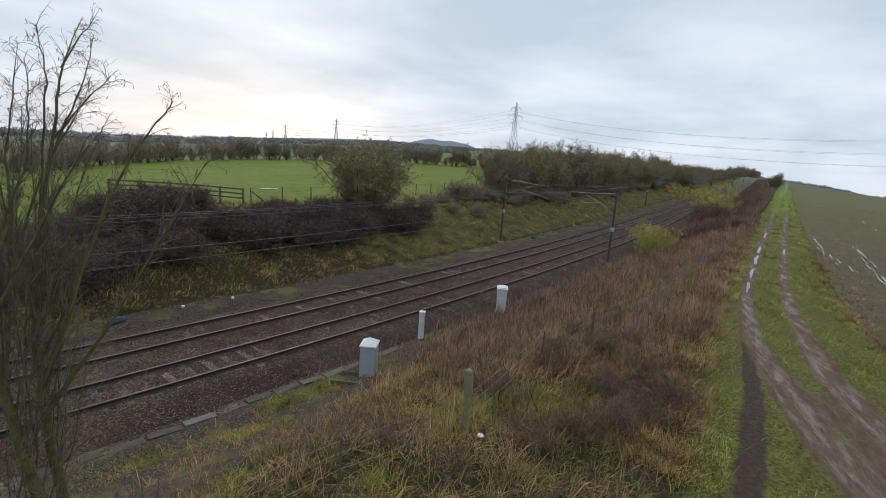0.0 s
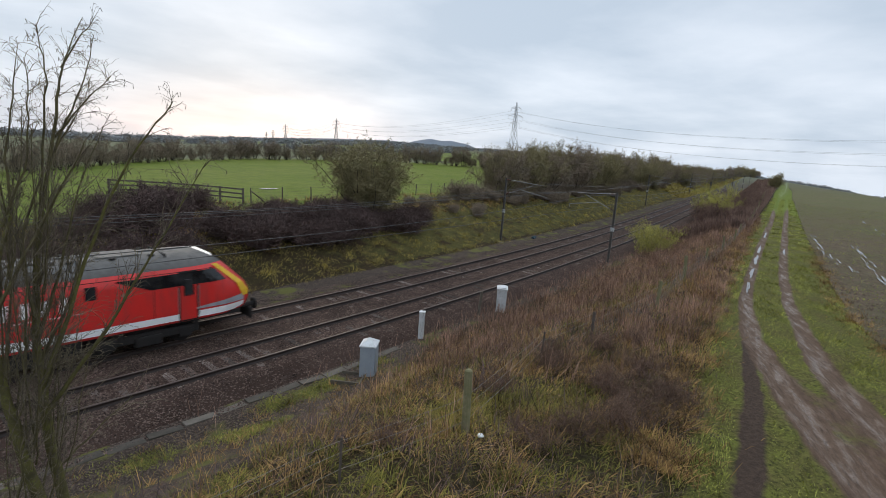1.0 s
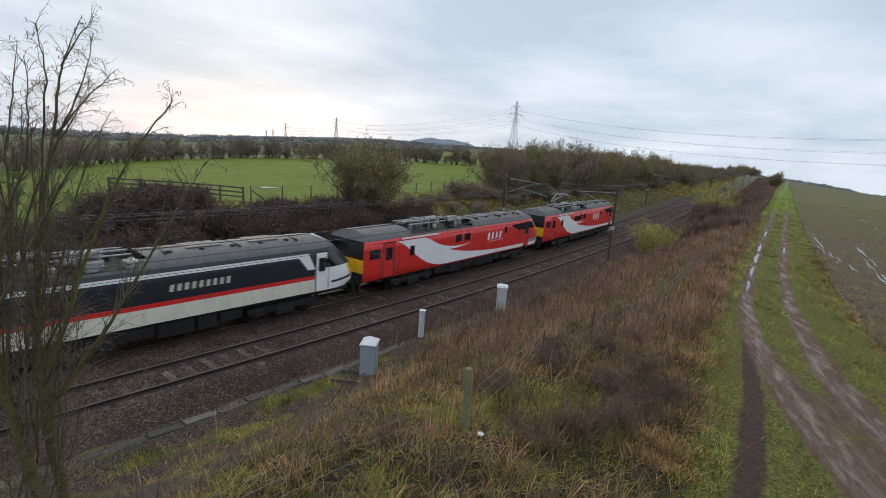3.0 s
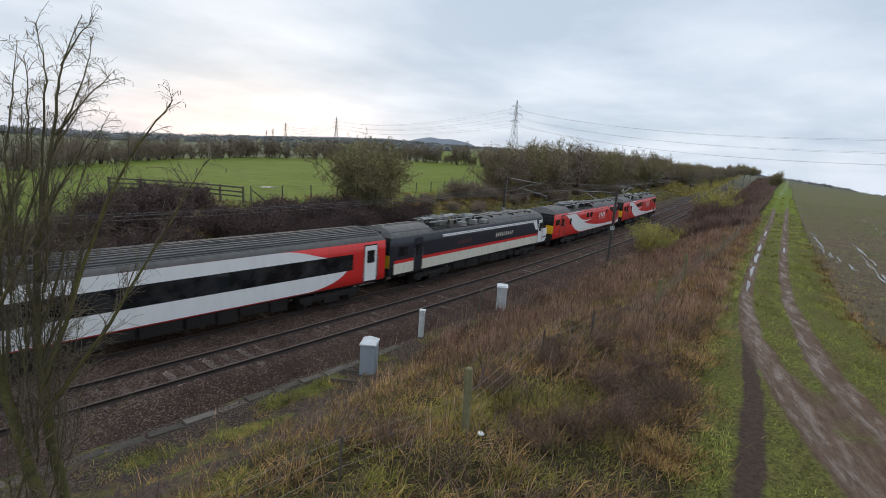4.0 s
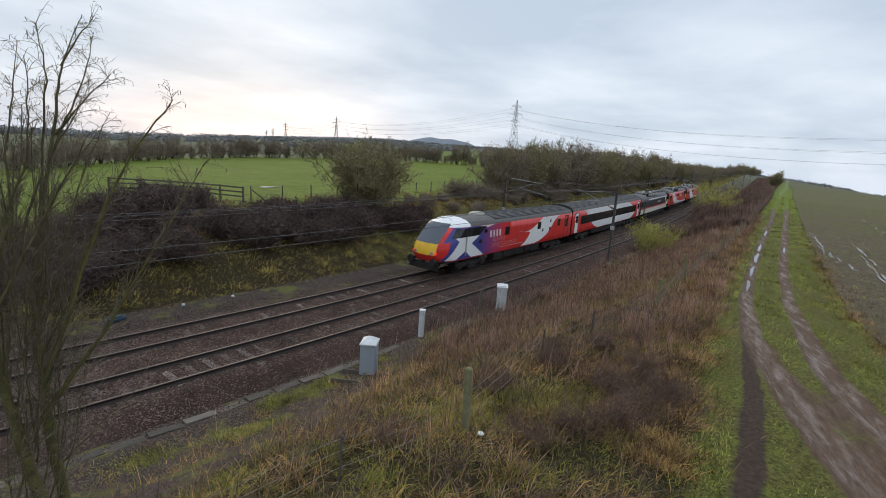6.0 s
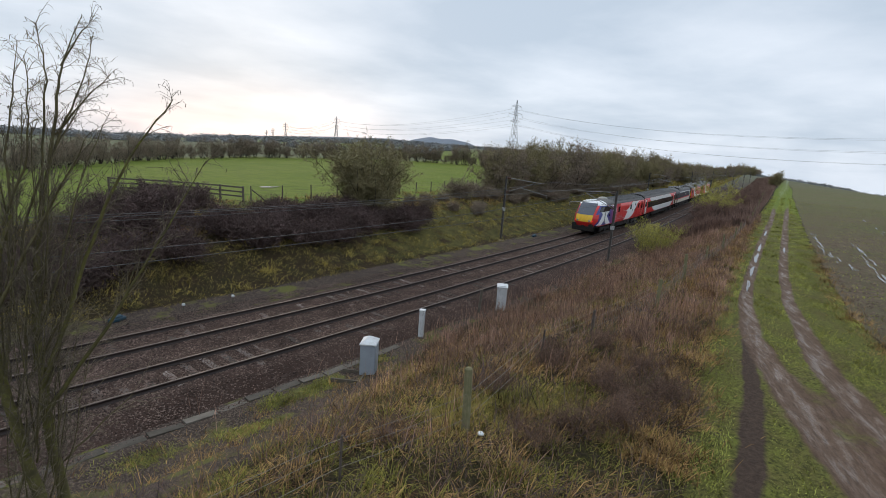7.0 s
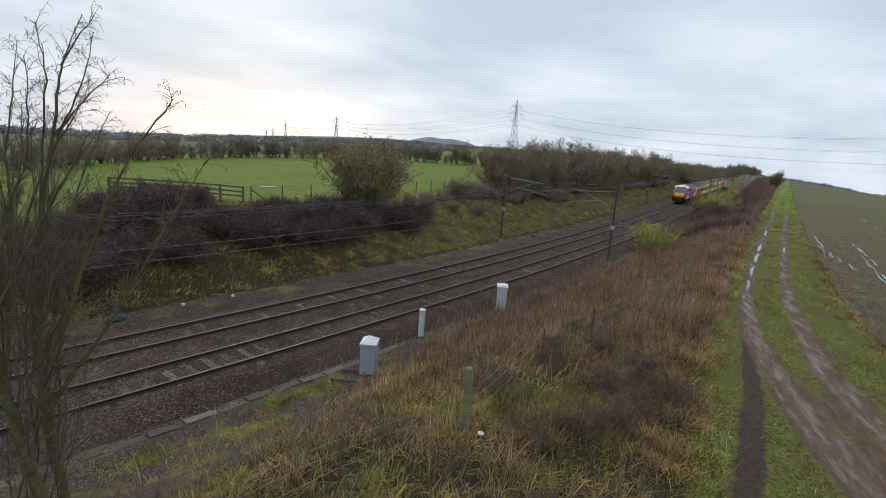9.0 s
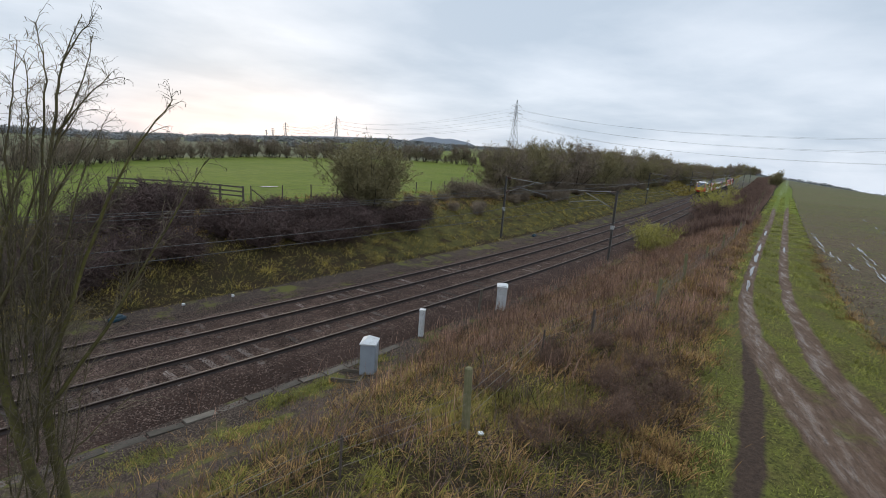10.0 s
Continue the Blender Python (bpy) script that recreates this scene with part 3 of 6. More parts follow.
def hug(bm):
    """Bend flat side panels inwards with the shell where the nose narrows."""
    if not SHAPE["front"]:
        return
    x1 = SHAPE["length"] / 2
    for k in range(14):
        geom = bm.verts[:] + bm.edges[:] + bm.faces[:]
        bmesh.ops.bisect_plane(bm, geom=geom, plane_co=(x1 - 3.0 + k * 0.22, 0, 0), plane_no=(1, 0, 0))
    for z in (1.2, 1.38, 1.55, 1.75, 1.92, 2.1, 2.3, 2.55, 2.8):
        geom = bm.verts[:] + bm.edges[:] + bm.faces[:]
        bmesh.ops.bisect_plane(bm, geom=geom, plane_co=(0, 0, z), plane_no=(0, 0, 1))
    for v in bm.verts:
        df = x1 - SHAPE["front"](v.co.z) - v.co.x
        if df < 1.6:
            t = 1 - max(df, 0.0) / 1.6
            v.co.y *= 1 - SHAPE["pinch"] * t * t
            v.co.y += math.copysign(0.022 * min(1.0, t * 4), v.co.y)


def both_sides(name, parent, pts, material, off, label=""):
    for s in (-1, 1):
        bm = B()
        f = side_polygon(bm, pts, s * (HALF + off))
        hug(bm)
        bmesh.ops.triangulate(bm, faces=bm.faces[:])
        part(name, bm, material, parent, label)


def doors(parent, xs, material, w=0.62, z0=1.0, z1=2.86):
    for x in xs:
        for s in (-1, 1):
            bm = B()
            y = s * (HALF + 0.010)
            box(bm, x - w / 2, x + w / 2, min(y, y - s * 0.03), max(y, y - s * 0.03), z0, z1, 0.02)
            d = part("door", bm, material, parent)
            bm = B()
            y = s * (HALF + 0.0065)
            box(bm, x - w / 2 - 0.05, x + w / 2 + 0.05, min(y, y - s * 0.03), max(y, y - s * 0.03), z0 - 0.04, z1 + 0.05)
            part("door_frame", bm, M_UNDER, d, "dark recess round the door")
            bm = B()
            y = s * (HALF + 0.022)
            box(bm, x - w * 0.3, x + w * 0.3, min(y, y - s * 0.03), max(y, y - s * 0.03), 1.95, 2.62, 0.05)
            part("door_window", bm, M_GLASS, d, "dark tinted door window")
            for k in (-1, 1):
                bm = rod(B(), (x + k * (w / 2 + 0.06), s * (HALF + 0.035), 1.15), (x + k * (w / 2 + 0.06), s * (HALF + 0.035), 2.3), 0.014)
                part("handrail", bm, M_STEEL, d)


def pantograph(parent, x, raised):
    bm = B()
    for s in (-1, 1):
        box(bm, x - 0.95, x + 0.95, s * 0.5 - 0.04, s * 0.5 + 0.04, 3.45, 3.52)
        for a in (-0.85, 0.85):
            rod(bm, (x + a, s * 0.5, 3.1), (x + a, s * 0.5, 3.46), 0.07)
    top = 4.6 if raised else 3.72
    mid_x, mid_z = (x - 1.05, 4.0) if raised else (x - 1.1, 3.62)
    rod(bm, (x + 0.7, 0, 3.5), (mid_x, 0, mid_z), 0.055)
    for s in (-1, 1):
        rod(bm, (mid_x, s * 0.08, mid_z), (x + 0.5, s * 0.34, top - 0.1), 0.035)
    rod(bm, (x + 0.5, -0.4, top - 0.1), (x + 0.5, 0.4, top - 0.1), 0.03)
    for a in (0.35, 0.65):
        rod(bm, (x + a, -0.55, top), (x + a, 0.55, top), 0.03)
        for s in (-1, 1):
            rod(bm, (x + a, s * 0.55, top), (x + a, s * 0.8, top - 0.16), 0.025)
    part("pantograph", bm, M_PANTO, parent, "raised pale steel pantograph" if raised else "folded pale steel pantograph")


M_POD = plain("weathered_pod", (0.42, 0.40, 0.35), (0.30, 0.28, 0.24), 4, 40, 0.6)
M_PANTO = plain("pantograph_steel", (0.42, 0.42, 0.40), (0.27, 0.26, 0.25), 4, 40, 0.5, 0.3)


def lettering(parent, x0, z0, h, n, material, off=0.016, gap=1.0):
    """The maker's mark on the side as a row of plain slanted bars."""
    for s in (-1, 1):
        bm = B()
        for i in range(n):
            a = x0 + i * h * gap
            side_polygon(bm, [(a, z0), (a + h * 0.42, z0), (a + h * 0.54, z0 + h), (a + h * 0.12, z0 + h)], s * (HALF + off))
        part("lettering", bm, material, parent, "pale bars in place of the operator's mark")


def words(parent, text, start, z0, size, material):
    """Legible writing along both sides; start is where it begins on the side that reads towards the tail."""
    cu = bpy.data.curves.new("writing", "FONT")
    cu.body, cu.size, cu.space_character = text, size, 1.55
    ob = bpy.data.objects.new("writing", cu)
    bm = B()
    bm.from_mesh(ob.to_mesh())
    ob.to_mesh_clear()
    bpy.data.objects.remove(ob)
    long = max(v.co.x for v in bm.verts)
    for s in (1, -1):
        two = bm.copy()
        for v in two.verts:
            x, z = v.co.x, v.co.y
            v.co = (start - x if s > 0 else start - long + x, s * (HALF + 0.02), z0 + z)
        # one part a letter
        left = set(two.faces)
        while left:
            todo, piece = [left.pop()], []
            while todo:
                face = todo.pop()
                piece.append(face)
                for near in {q for v in face.verts for q in v.link_faces} & left:
                    left.discard(near)
                    todo.append(near)
            one, seen = B(), {}
            for face in piece:
                one.faces.new([seen.setdefault(v, None) or seen.update({v: one.verts.new(v.co)}) or seen[v] for v in face.verts])
            part("letter", one, material, parent, "pale capital letter")
        two.free()
    bm.free()


def underside(parent, length):
    rs = random.Random(int(length * 10))
    bm = B()
    box(bm, -length / 2 + 0.5, length / 2 - 0.5, -1.2, 1.2, 0.85, 1.0)
    part("underframe", bm, M_UNDER, parent)
    x = -length / 2 + 6.0
    while x < length / 2 - 6.5:
        w = rs.uniform(0.7, 1.6)
        for s in (-1, 1):
            bm = B()
            box(bm, x, x + w, s * 1.02 - 0.25, s * 1.02 + 0.25, rs.uniform(0.32, 0.5), 0.9, 0.03)
            for q in range(3):
                box(bm, x + 0.08, x + w - 0.08, s * 1.28 - 0.012, s * 1.28 + 0.012, 0.54 + q * 0.1, 0.58 + q * 0.1)
            part("equipment_case", bm, M_UNDER, parent)
        x += w + 0.1


def gear(parent, ends, length):
    for e in ends:
        x = e * (length / 2 - 0.05)
        for s in (-1, 1):
            bm = B()
            rod(bm, (x - e * 0.3, s * 0.87, 1.0), (x + e * 0.28, s * 0.87, 1.0), 0.1, 0.1, 12)
            rod(bm, (x + e * 0.28, s * 0.87, 1.0), (x + e * 0.34, s * 0.87, 1.0), 0.24, 0.24, 14)
            part("buffer", bm, M_UNDER, parent, "round steel buffer")
        bm = B()
        rod(bm, (x, 0, 0.95), (x + e * 0.42, 0, 0.95), 0.09)
        box(bm, min(x, x + e * 0.12), max(x, x + e * 0.12), -1.15, 1.15, 0.45, 0.92, 0.04)
        part("coupler", bm, M_UNDER, parent)


def locomotive(name, label, main, roof_mat, livery, raised):
    L = 19.6
    SHAPE.update(length=L, front=nose, pinch=0.32)
    loco = empty(name, Matrix(), label, "locomotive", "vehicles of the train")
    v, f, m, n = shell(L, LOW, nose, blunt, 0.32, 0.05)
    keep = from_arrays("body", v, f, main, loco, "", True)
    part("front_valance", end_cap(v, m, n - 1, True, 0, 1.38, 0.16), M_UNDER, loco, "dark lower valance", True)
    part("front_end", end_cap(v, m, n - 1, True, 1.38, 2.1, 0.16), M_YELLOW, loco, "warning yellow lower cab front", True)
    part("lower_windscreen", end_cap(v, m, n - 1, True, 2.1, 3.05, 0.16), M_GLASS, loco, "raked dark windscreen", True)
    part("rear_valance", end_cap(v, m, 0, False, 0, 1.38), M_UNDER, loco, "dark rear valance")
    part("rear_end", end_cap(v, m, 0, False, 1.38, 2.1), M_YELLOW, loco, "warning yellow rear end")
    part("upper_rear_end", end_cap(v, m, 0, False, 2.1, 3.05), M_UNDER, loco)
    bm = B()
    box(bm, -L / 2 - 0.02, -L / 2 + 0.03, -1.2, 1.2, 2.15, 2.88, 0.02)
    part("rear_cab_glass", bm, M_GLASS, loco, "black rear cab glazing")
    v, f, m, n = shell(L, HIGH, nose, blunt, 0.32, 0.05)
    # the roof is open over the switchgear well
    xs = v[f].mean(axis=1)
    well = (xs[:, 0] > -6.2) & (xs[:, 0] < 0.1) & (xs[:, 2] > 3.2)
    from_arrays("roof", v, f[~well], roof_mat, loco, "sooty grey roof with rounded edges", True)
    part("windscreen", end_cap(v, m, n - 1, True, 0, 3.26, 0.16), M_GLASS, loco, "raked dark windscreen", True)
    part("brow", end_cap(v, m, n - 1, True, 3.26, 9, 0.16), M_LWHITE, loco, "white brow above the screen", True)
    part("rear_screen", end_cap(v, m, 0, False), M_ROOF, loco, "sooty dark upper rear end")
    bm = B()
    box(bm, -6.2, 0.1, -1.15, 1.15, 3.0, 3.12)
    box(bm, -6.24, -6.18, -1.1, 1.1, 3.1, 3.34)
    box(bm, 0.06, 0.12, -1.1, 1.1, 3.1, 3.34)
    part("roof_well", bm, M_UNDER, loco)
    # switchgear: insulator posts, busbars, breakers and cable boxes
    rs = random.Random(len(name))
    for k in range(20):
        x = -5.9 + k * 0.3
        y = rs.choice((-0.85, -0.55, 0.0, 0.5, 0.8)) + rs.uniform(-0.1, 0.1)
        top = 3.46 + rs.uniform(0, 0.26)
        bm = rod(B(), (x, y, 3.12), (x, y, top), 0.07, 0.05)
        for q in range(4):
            rod(bm, (x, y, 3.2 + q * 0.07), (x, y, 3.225 + q * 0.07), 0.13, 0.11)
        part("insulator", bm, M_PANTO if k % 3 else M_UNDER, loco)
        if k % 2:
            bm = box(B(), x - 0.2, x + 0.2, y - 0.24, y + 0.24, 3.12, 3.36 + rs.uniform(0, 0.22), 0.03)
            part("switch_box", bm, M_UNDER if k % 4 == 1 else M_PANTO, loco)
    for y, z in ((-0.8, 3.58), (-0.3, 3.66), (0.45, 3.62)):
        part("busbar", rod(B(), (-5.9, y, z), (-0.1, y * 0.8, z - 0.04), 0.035), M_PANTO, loco)
    for x, y in ((-1.4, -0.4), (-2.9, 0.2)):
        bm = rod(B(), (x - 0.45, y, 3.6), (x + 0.45, y - 0.1, 3.66), 0.15, 0.13, 12)
        part("circuit_breaker", bm, M_PANTO, loco, "pale ribbed circuit breaker")
    pantograph(loco, -4.6, raised)
    for k in range(5):
        for s in (-1, 1):
            x = 1.2 + k * 1.25
            part("roof_vent", rod(B(), (x, s * 0.62, 3.44), (x, s * 0.62, 3.51), 0.11), M_UNDER, loco)
    for x in (2.6, 5.2):
        part("roof_hatch", box(B(), x - 0.7, x + 0.7, -0.5, 0.5, 3.47, 3.53, 0.02), M_ROOF, loco)
    for x in (1.0, 3.9, 6.6):
        bm = box(B(), x - 0.012, x + 0.012, -0.9, 0.9, 3.4, 3.515)
        part("roof_joint", bm, M_UNDER, loco)
    underside(loco, L)
    bogie(loco, L / 2 - 4.0)
    bogie(loco, -L / 2 + 4.0)
    gear(loco, (-1, 1), L)
    livery(loco, L)
    return loco


def red_livery(loco, L):
    h = L / 2
    # broad white wave: falls from the roof edge to the skirt and runs on to the nose as a narrow band
    edge_l = curve_pts((-7.4, 2.86), (-6.2, 2.6), (-5.6, 1.25), (-3.3, 1.03))
    low = [(h - 0.75, 1.03), (h - 0.3, 1.12), (h - 0.28, 1.3), (h - 3.2, 1.27)]
    edge_r = curve_pts((3.2, 1.28), (0.6, 1.36), (-2.2, 1.62), (-3.6, 2.2), 16) + curve_pts((-3.6, 2.2), (-4.2, 2.5), (-4.5, 2.75), (-5.1, 2.86), 8)[1:]
    both_sides("white_wave", loco, edge_l + low + edge_r, M_LWHITE, 0.005, "white wave on the red side")
    both_sides("roof_edge_stripe", loco, [(-7.0, 2.93), (-3.6, 2.93), (-4.0, 3.03), (-7.0, 3.03)], M_LWHITE, 0.004, "white roof edge stripe")
    tail = curve_pts((-4.6, 2.74), (-3.6, 2.2), (-2.4, 1.88), (-0.15, 2.1), 16) + curve_pts((-0.15, 2.1), (-2.2, 1.78), (-3.0, 1.82), (-3.9, 2.3), 16)[1:]
    both_sides("wave_tail", loco, tail, M_LWHITE, 0.008, "thin white crescent sweeping up")
    both_sides("cantrail_stripe", loco, [(-h + 0.6, 2.885), (h - 1.6, 2.885), (h - 1.65, 2.905), (-h + 0.6, 2.905)], M_UNDER, 0.006)
    windows(loco, [(-6.3, -5.9)], 1.95, 2.5, "grille_window")
    windows(loco, [(-2.0, -1.35), (-1.05, -0.4)], 2.25, 2.72, "body_window")
    windows(loco, [(3.9, 4.25)], 2.3, 2.76, "body_window")
    doors(loco, [-8.0], M_RED, 0.8)
    doors(loco, [h - 2.6], M_RED)
    both_sides("cab_window", loco, [(4.75, 2.82), (5.9, 2.36), (h - 1.1, 2.36), (h - 1.5, 2.8), (h - 1.6, 2.87)], M_GLASS, 0.014, "long dark cab side window")
    both_sides("nose_flash", loco, [(h - 2.6, 1.36), (h - 0.28, 1.34), (h - 0.3, 1.62), (h - 2.2, 1.44)], M_SILVER, 0.007, "silver grey flash beside the nose")
    windows(loco, [(-h + 0.4, -h + 1.15)], 2.1, 2.6, "rear_cab_window")
    both_sides("nose_edge", loco, [(h - 0.35, 1.5), (h - 0.06, 1.5), (h - 0.06, 1.72), (h - 0.32, 2.1), (h - 1.4, 3.02), (h - 1.65, 3.02), (h - 0.62, 2.1)], M_YELLOW, 0.012, "yellow edge of the raked nose")
    lettering(loco, 1.7, 2.02, 0.5, 4, M_LWHITE)
    lettering(loco, 1.7, 1.88, 0.05, 42, M_LWHITE)
    for k in range(5):
        for s in (-1, 1):
            x = -7.2 + k * 3.3
            y = s * (HALF + 0.002)
            part("panel_joint", box(B(), x - 0.012, x + 0.012, min(y, y - s * 0.02), max(y, y - s * 0.02), 1.03, 3.03), M_UNDER, loco)


def navy_livery(loco, L):
    h = L / 2
    both_sides("cream_band", loco, [(-h + 0.3, 1.02), (h - 0.7, 1.02), (h - 0.12, 1.2), (h - 0.1, 1.62), (-h + 0.3, 1.62)], M_CREAM, 0.005, "cream lower band")
    both_sides("red_stripe", loco, [(-h + 0.3, 1.62), (h - 2.4, 1.62), (h - 2.4, 1.80), (-h + 0.3, 1.80)], M_RED, 0.005, "red stripe")
    both_sides("white_roof_stripe", loco, [(-h + 4.6, 2.72), (h - 3.4, 2.72), (h - 2.9, 2.1), (h - 2.5, 2.1), (h - 2.9, 2.88), (-h + 4.5, 2.88)], M_LWHITE, 0.005, "white upper stripe")
    both_sides("stripe_shadow_line", loco, [(-h + 4.6, 2.79), (h - 2.9, 2.79), (h - 2.9, 2.805), (-h + 4.6, 2.805)], M_UNDER, 0.007)
    both_sides("white_nose_side", loco, [(h - 2.4, 1.02), (h - 0.7, 1.02), (h - 0.12, 1.2), (h - 0.1, 1.7), (h - 0.38, 2.1), (h - 2.2, 2.1)], M_LWHITE, 0.009, "white cab side panel")
    both_sides("nose_edge", loco, [(h - 0.3, 1.5), (h - 0.06, 1.5), (h - 0.06, 1.72), (h - 0.32, 2.1), (h - 0.55, 2.1)], M_YELLOW, 0.012, "yellow edge of the raked nose")
    both_sides("nose_line", loco, [(h - 1.6, 1.32), (h - 0.2, 1.38), (h - 0.2, 1.5), (h - 1.6, 1.42)], M_NAVY, 0.013)
    both_sides("cab_window", loco, [(h - 1.95, 2.12), (h - 0.62, 2.12), (h - 1.35, 2.8), (h - 1.95, 2.8)], M_GLASS, 0.014, "dark cab side window")
    lettering(loco, 0.9, 2.12, 0.27, 9, M_CREAM)
    lettering(loco, -3.6, 2.1, 0.22, 7, M_PLATE)
    doors(loco, [-h + 2.3], M_NAVY)
    doors(loco, [h - 2.15], M_LWHITE)
    windows(loco, [(-h + 0.6, -h + 1.4)], 2.0, 2.55, "rear_cab_window")


M_PLATE = paint("dull_red_bars", (0.16, 0.04, 0.05))


M_RIB = paint("dark_roof_rib", (0.055, 0.057, 0.06), 0.6, (0.035, 0.03, 0.028), 0.5)


def coach():
    L = 24.1
    SHAPE.update(length=L, front=None)
    c = empty("passenger_coach", Matrix(), "white and red passenger coach with a dark continuous window band", "railway coach", "vehicles of the train")
    h = L / 2
    v, f, m, n = shell(L, LOW, blunt, blunt, 0.03, 0.03)
    from_arrays("body", v, f, M_RED, c, "", True)
    part("end_wall", end_cap(v, m, n - 1, True), M_UNDER, c)
    part("end_wall", end_cap(v, m, 0, False), M_UNDER, c)
    v, f, m, n = shell(L, COACH_HIGH, blunt, blunt, 0.03, 0.03)
    from_arrays("roof", v, f, M_ROOF, c, "grey ribbed roof", True)
    part("upper_end_wall", end_cap(v, m, n - 1, True), M_UNDER, c)
    part("upper_end_wall", end_cap(v, m, 0, False), M_UNDER, c)
    ribs(c, -h + 0.4, h - 0.4)
    a = curve_pts((-h + 3.0, 3.048), (-h + 4.4, 3.0), (-h + 4.8, 1.2), (-h + 7.6, 1.0))
    b = curve_pts((h - 4.6, 1.0), (h - 2.6, 1.2), (h - 2.5, 1.9), (h - 2.3, 2.05))
    t = curve_pts((h - 2.3, 2.4), (h - 4.4, 2.4), (h - 4.6, 2.98), (h - 6.2, 3.048))
    both_sides("white_panel", c, a + b + t, M_LWHITE, 0.004, "white side panel with curved ends")
    both_sides("window_band", c, [(-h + 2.2, 1.72), (h - 2.2, 1.72), (h - 2.2, 2.52), (-h + 2.2, 2.52)], M_GLASS, 0.010, "continuous dark window band")
    for s in (-1, 1):
        for k in range(9):
            x = -h + 2.35 + k * 2.16
            bm = B()
            y = s * (HALF + 0.013)
            box(bm, x, x + 2.04, min(y, y - s * 0.02), max(y, y - s * 0.02), 1.79, 2.46, 0.008)
            part("pane", bm, M_GLASS, c, "dark tinted window pane")
    doors(c, [-h + 1.05, h - 1.05], M_LWHITE, 0.82)
    underside(c, L)
    bogie(c, h - 3.4)
    bogie(c, -h + 3.4)
    gangway(c, h)
    gangway(c, -h)
    return c


def ribs(c, x0, x1):
    for y, z in ((0.15, 3.545), (0.38, 3.525), (0.6, 3.50), (0.8, 3.45), (1.0, 3.40), (1.12, 3.33)):
        for s in (-1, 1):
            bm = B()
            box(bm, x0, x1, s * y - 0.03, s * y + 0.03, z - 0.03, z + 0.035)
            part("roof_rib", bm, M_RIB, c)


def gangway(c, x):
    bm = B()
    e = 1 if x > 0 else -1
    for k in range(4):
        a = x + e * k * 0.075
        box(bm, min(a, a + e * 0.05), max(a, a + e * 0.05), -0.62, 0.62, 0.95, 3.35, 0.02)
    part("gangway_bellows", bm, M_UNDER, c, "black folded rubber gangway")


def fading(name, a, b, x0, x1):
    """Paint that fades from one colour to another along the car."""
    m = bpy.data.materials.new(name)
    n, l, p = nodes_of(m)
    sepx = n.new("ShaderNodeSeparateXYZ")
    vec = n.new("ShaderNodeTexCoord").outputs["Object"]
    l.new(vec, sepx.inputs[0])
    col = mixed(n, l, remap(n, l, sepx.outputs["X"], x0, x1), a, b)
    col = mixed(n, l, remap(n, l, noise_of(n, l, vec, 3.0, 6.0), 0.5, 0.8, 0, 0.3), col, (0.05, 0.045, 0.04))
    l.new(col, p.inputs["Base Color"])
    p.inputs["Roughness"].default_value = 0.35
    return m


M_SCREEN = paint("reflecting_screen", (0.07, 0.08, 0.10), 0.08, (0.05, 0.05, 0.05), 0.15)
M_FADE = fading("purple_to_red", (0.66, 0.026, 0.022), (0.05, 0.055, 0.24), 2.2, 5.4)
M_FADE_NOSE = fading("red_nose_fade", (0.16, 0.03, 0.12), (0.66, 0.026, 0.022), 8.2, 8.8)
M_LETTER = paint("pale_pink_letters", (0.66, 0.42, 0.43))


def glowing(name, c, k):
    m = bpy.data.materials.new(name)
    n, l, p = nodes_of(m)
    p.inputs["Base Color"].default_value = (*c, 1)
    p.inputs["Emission Color"].default_value = (*c, 1)
    p.inputs["Emission Strength"].default_value = k
    return m


M_TAIL = glowing("red_tail_light", (0.9, 0.03, 0.02), 0.9)


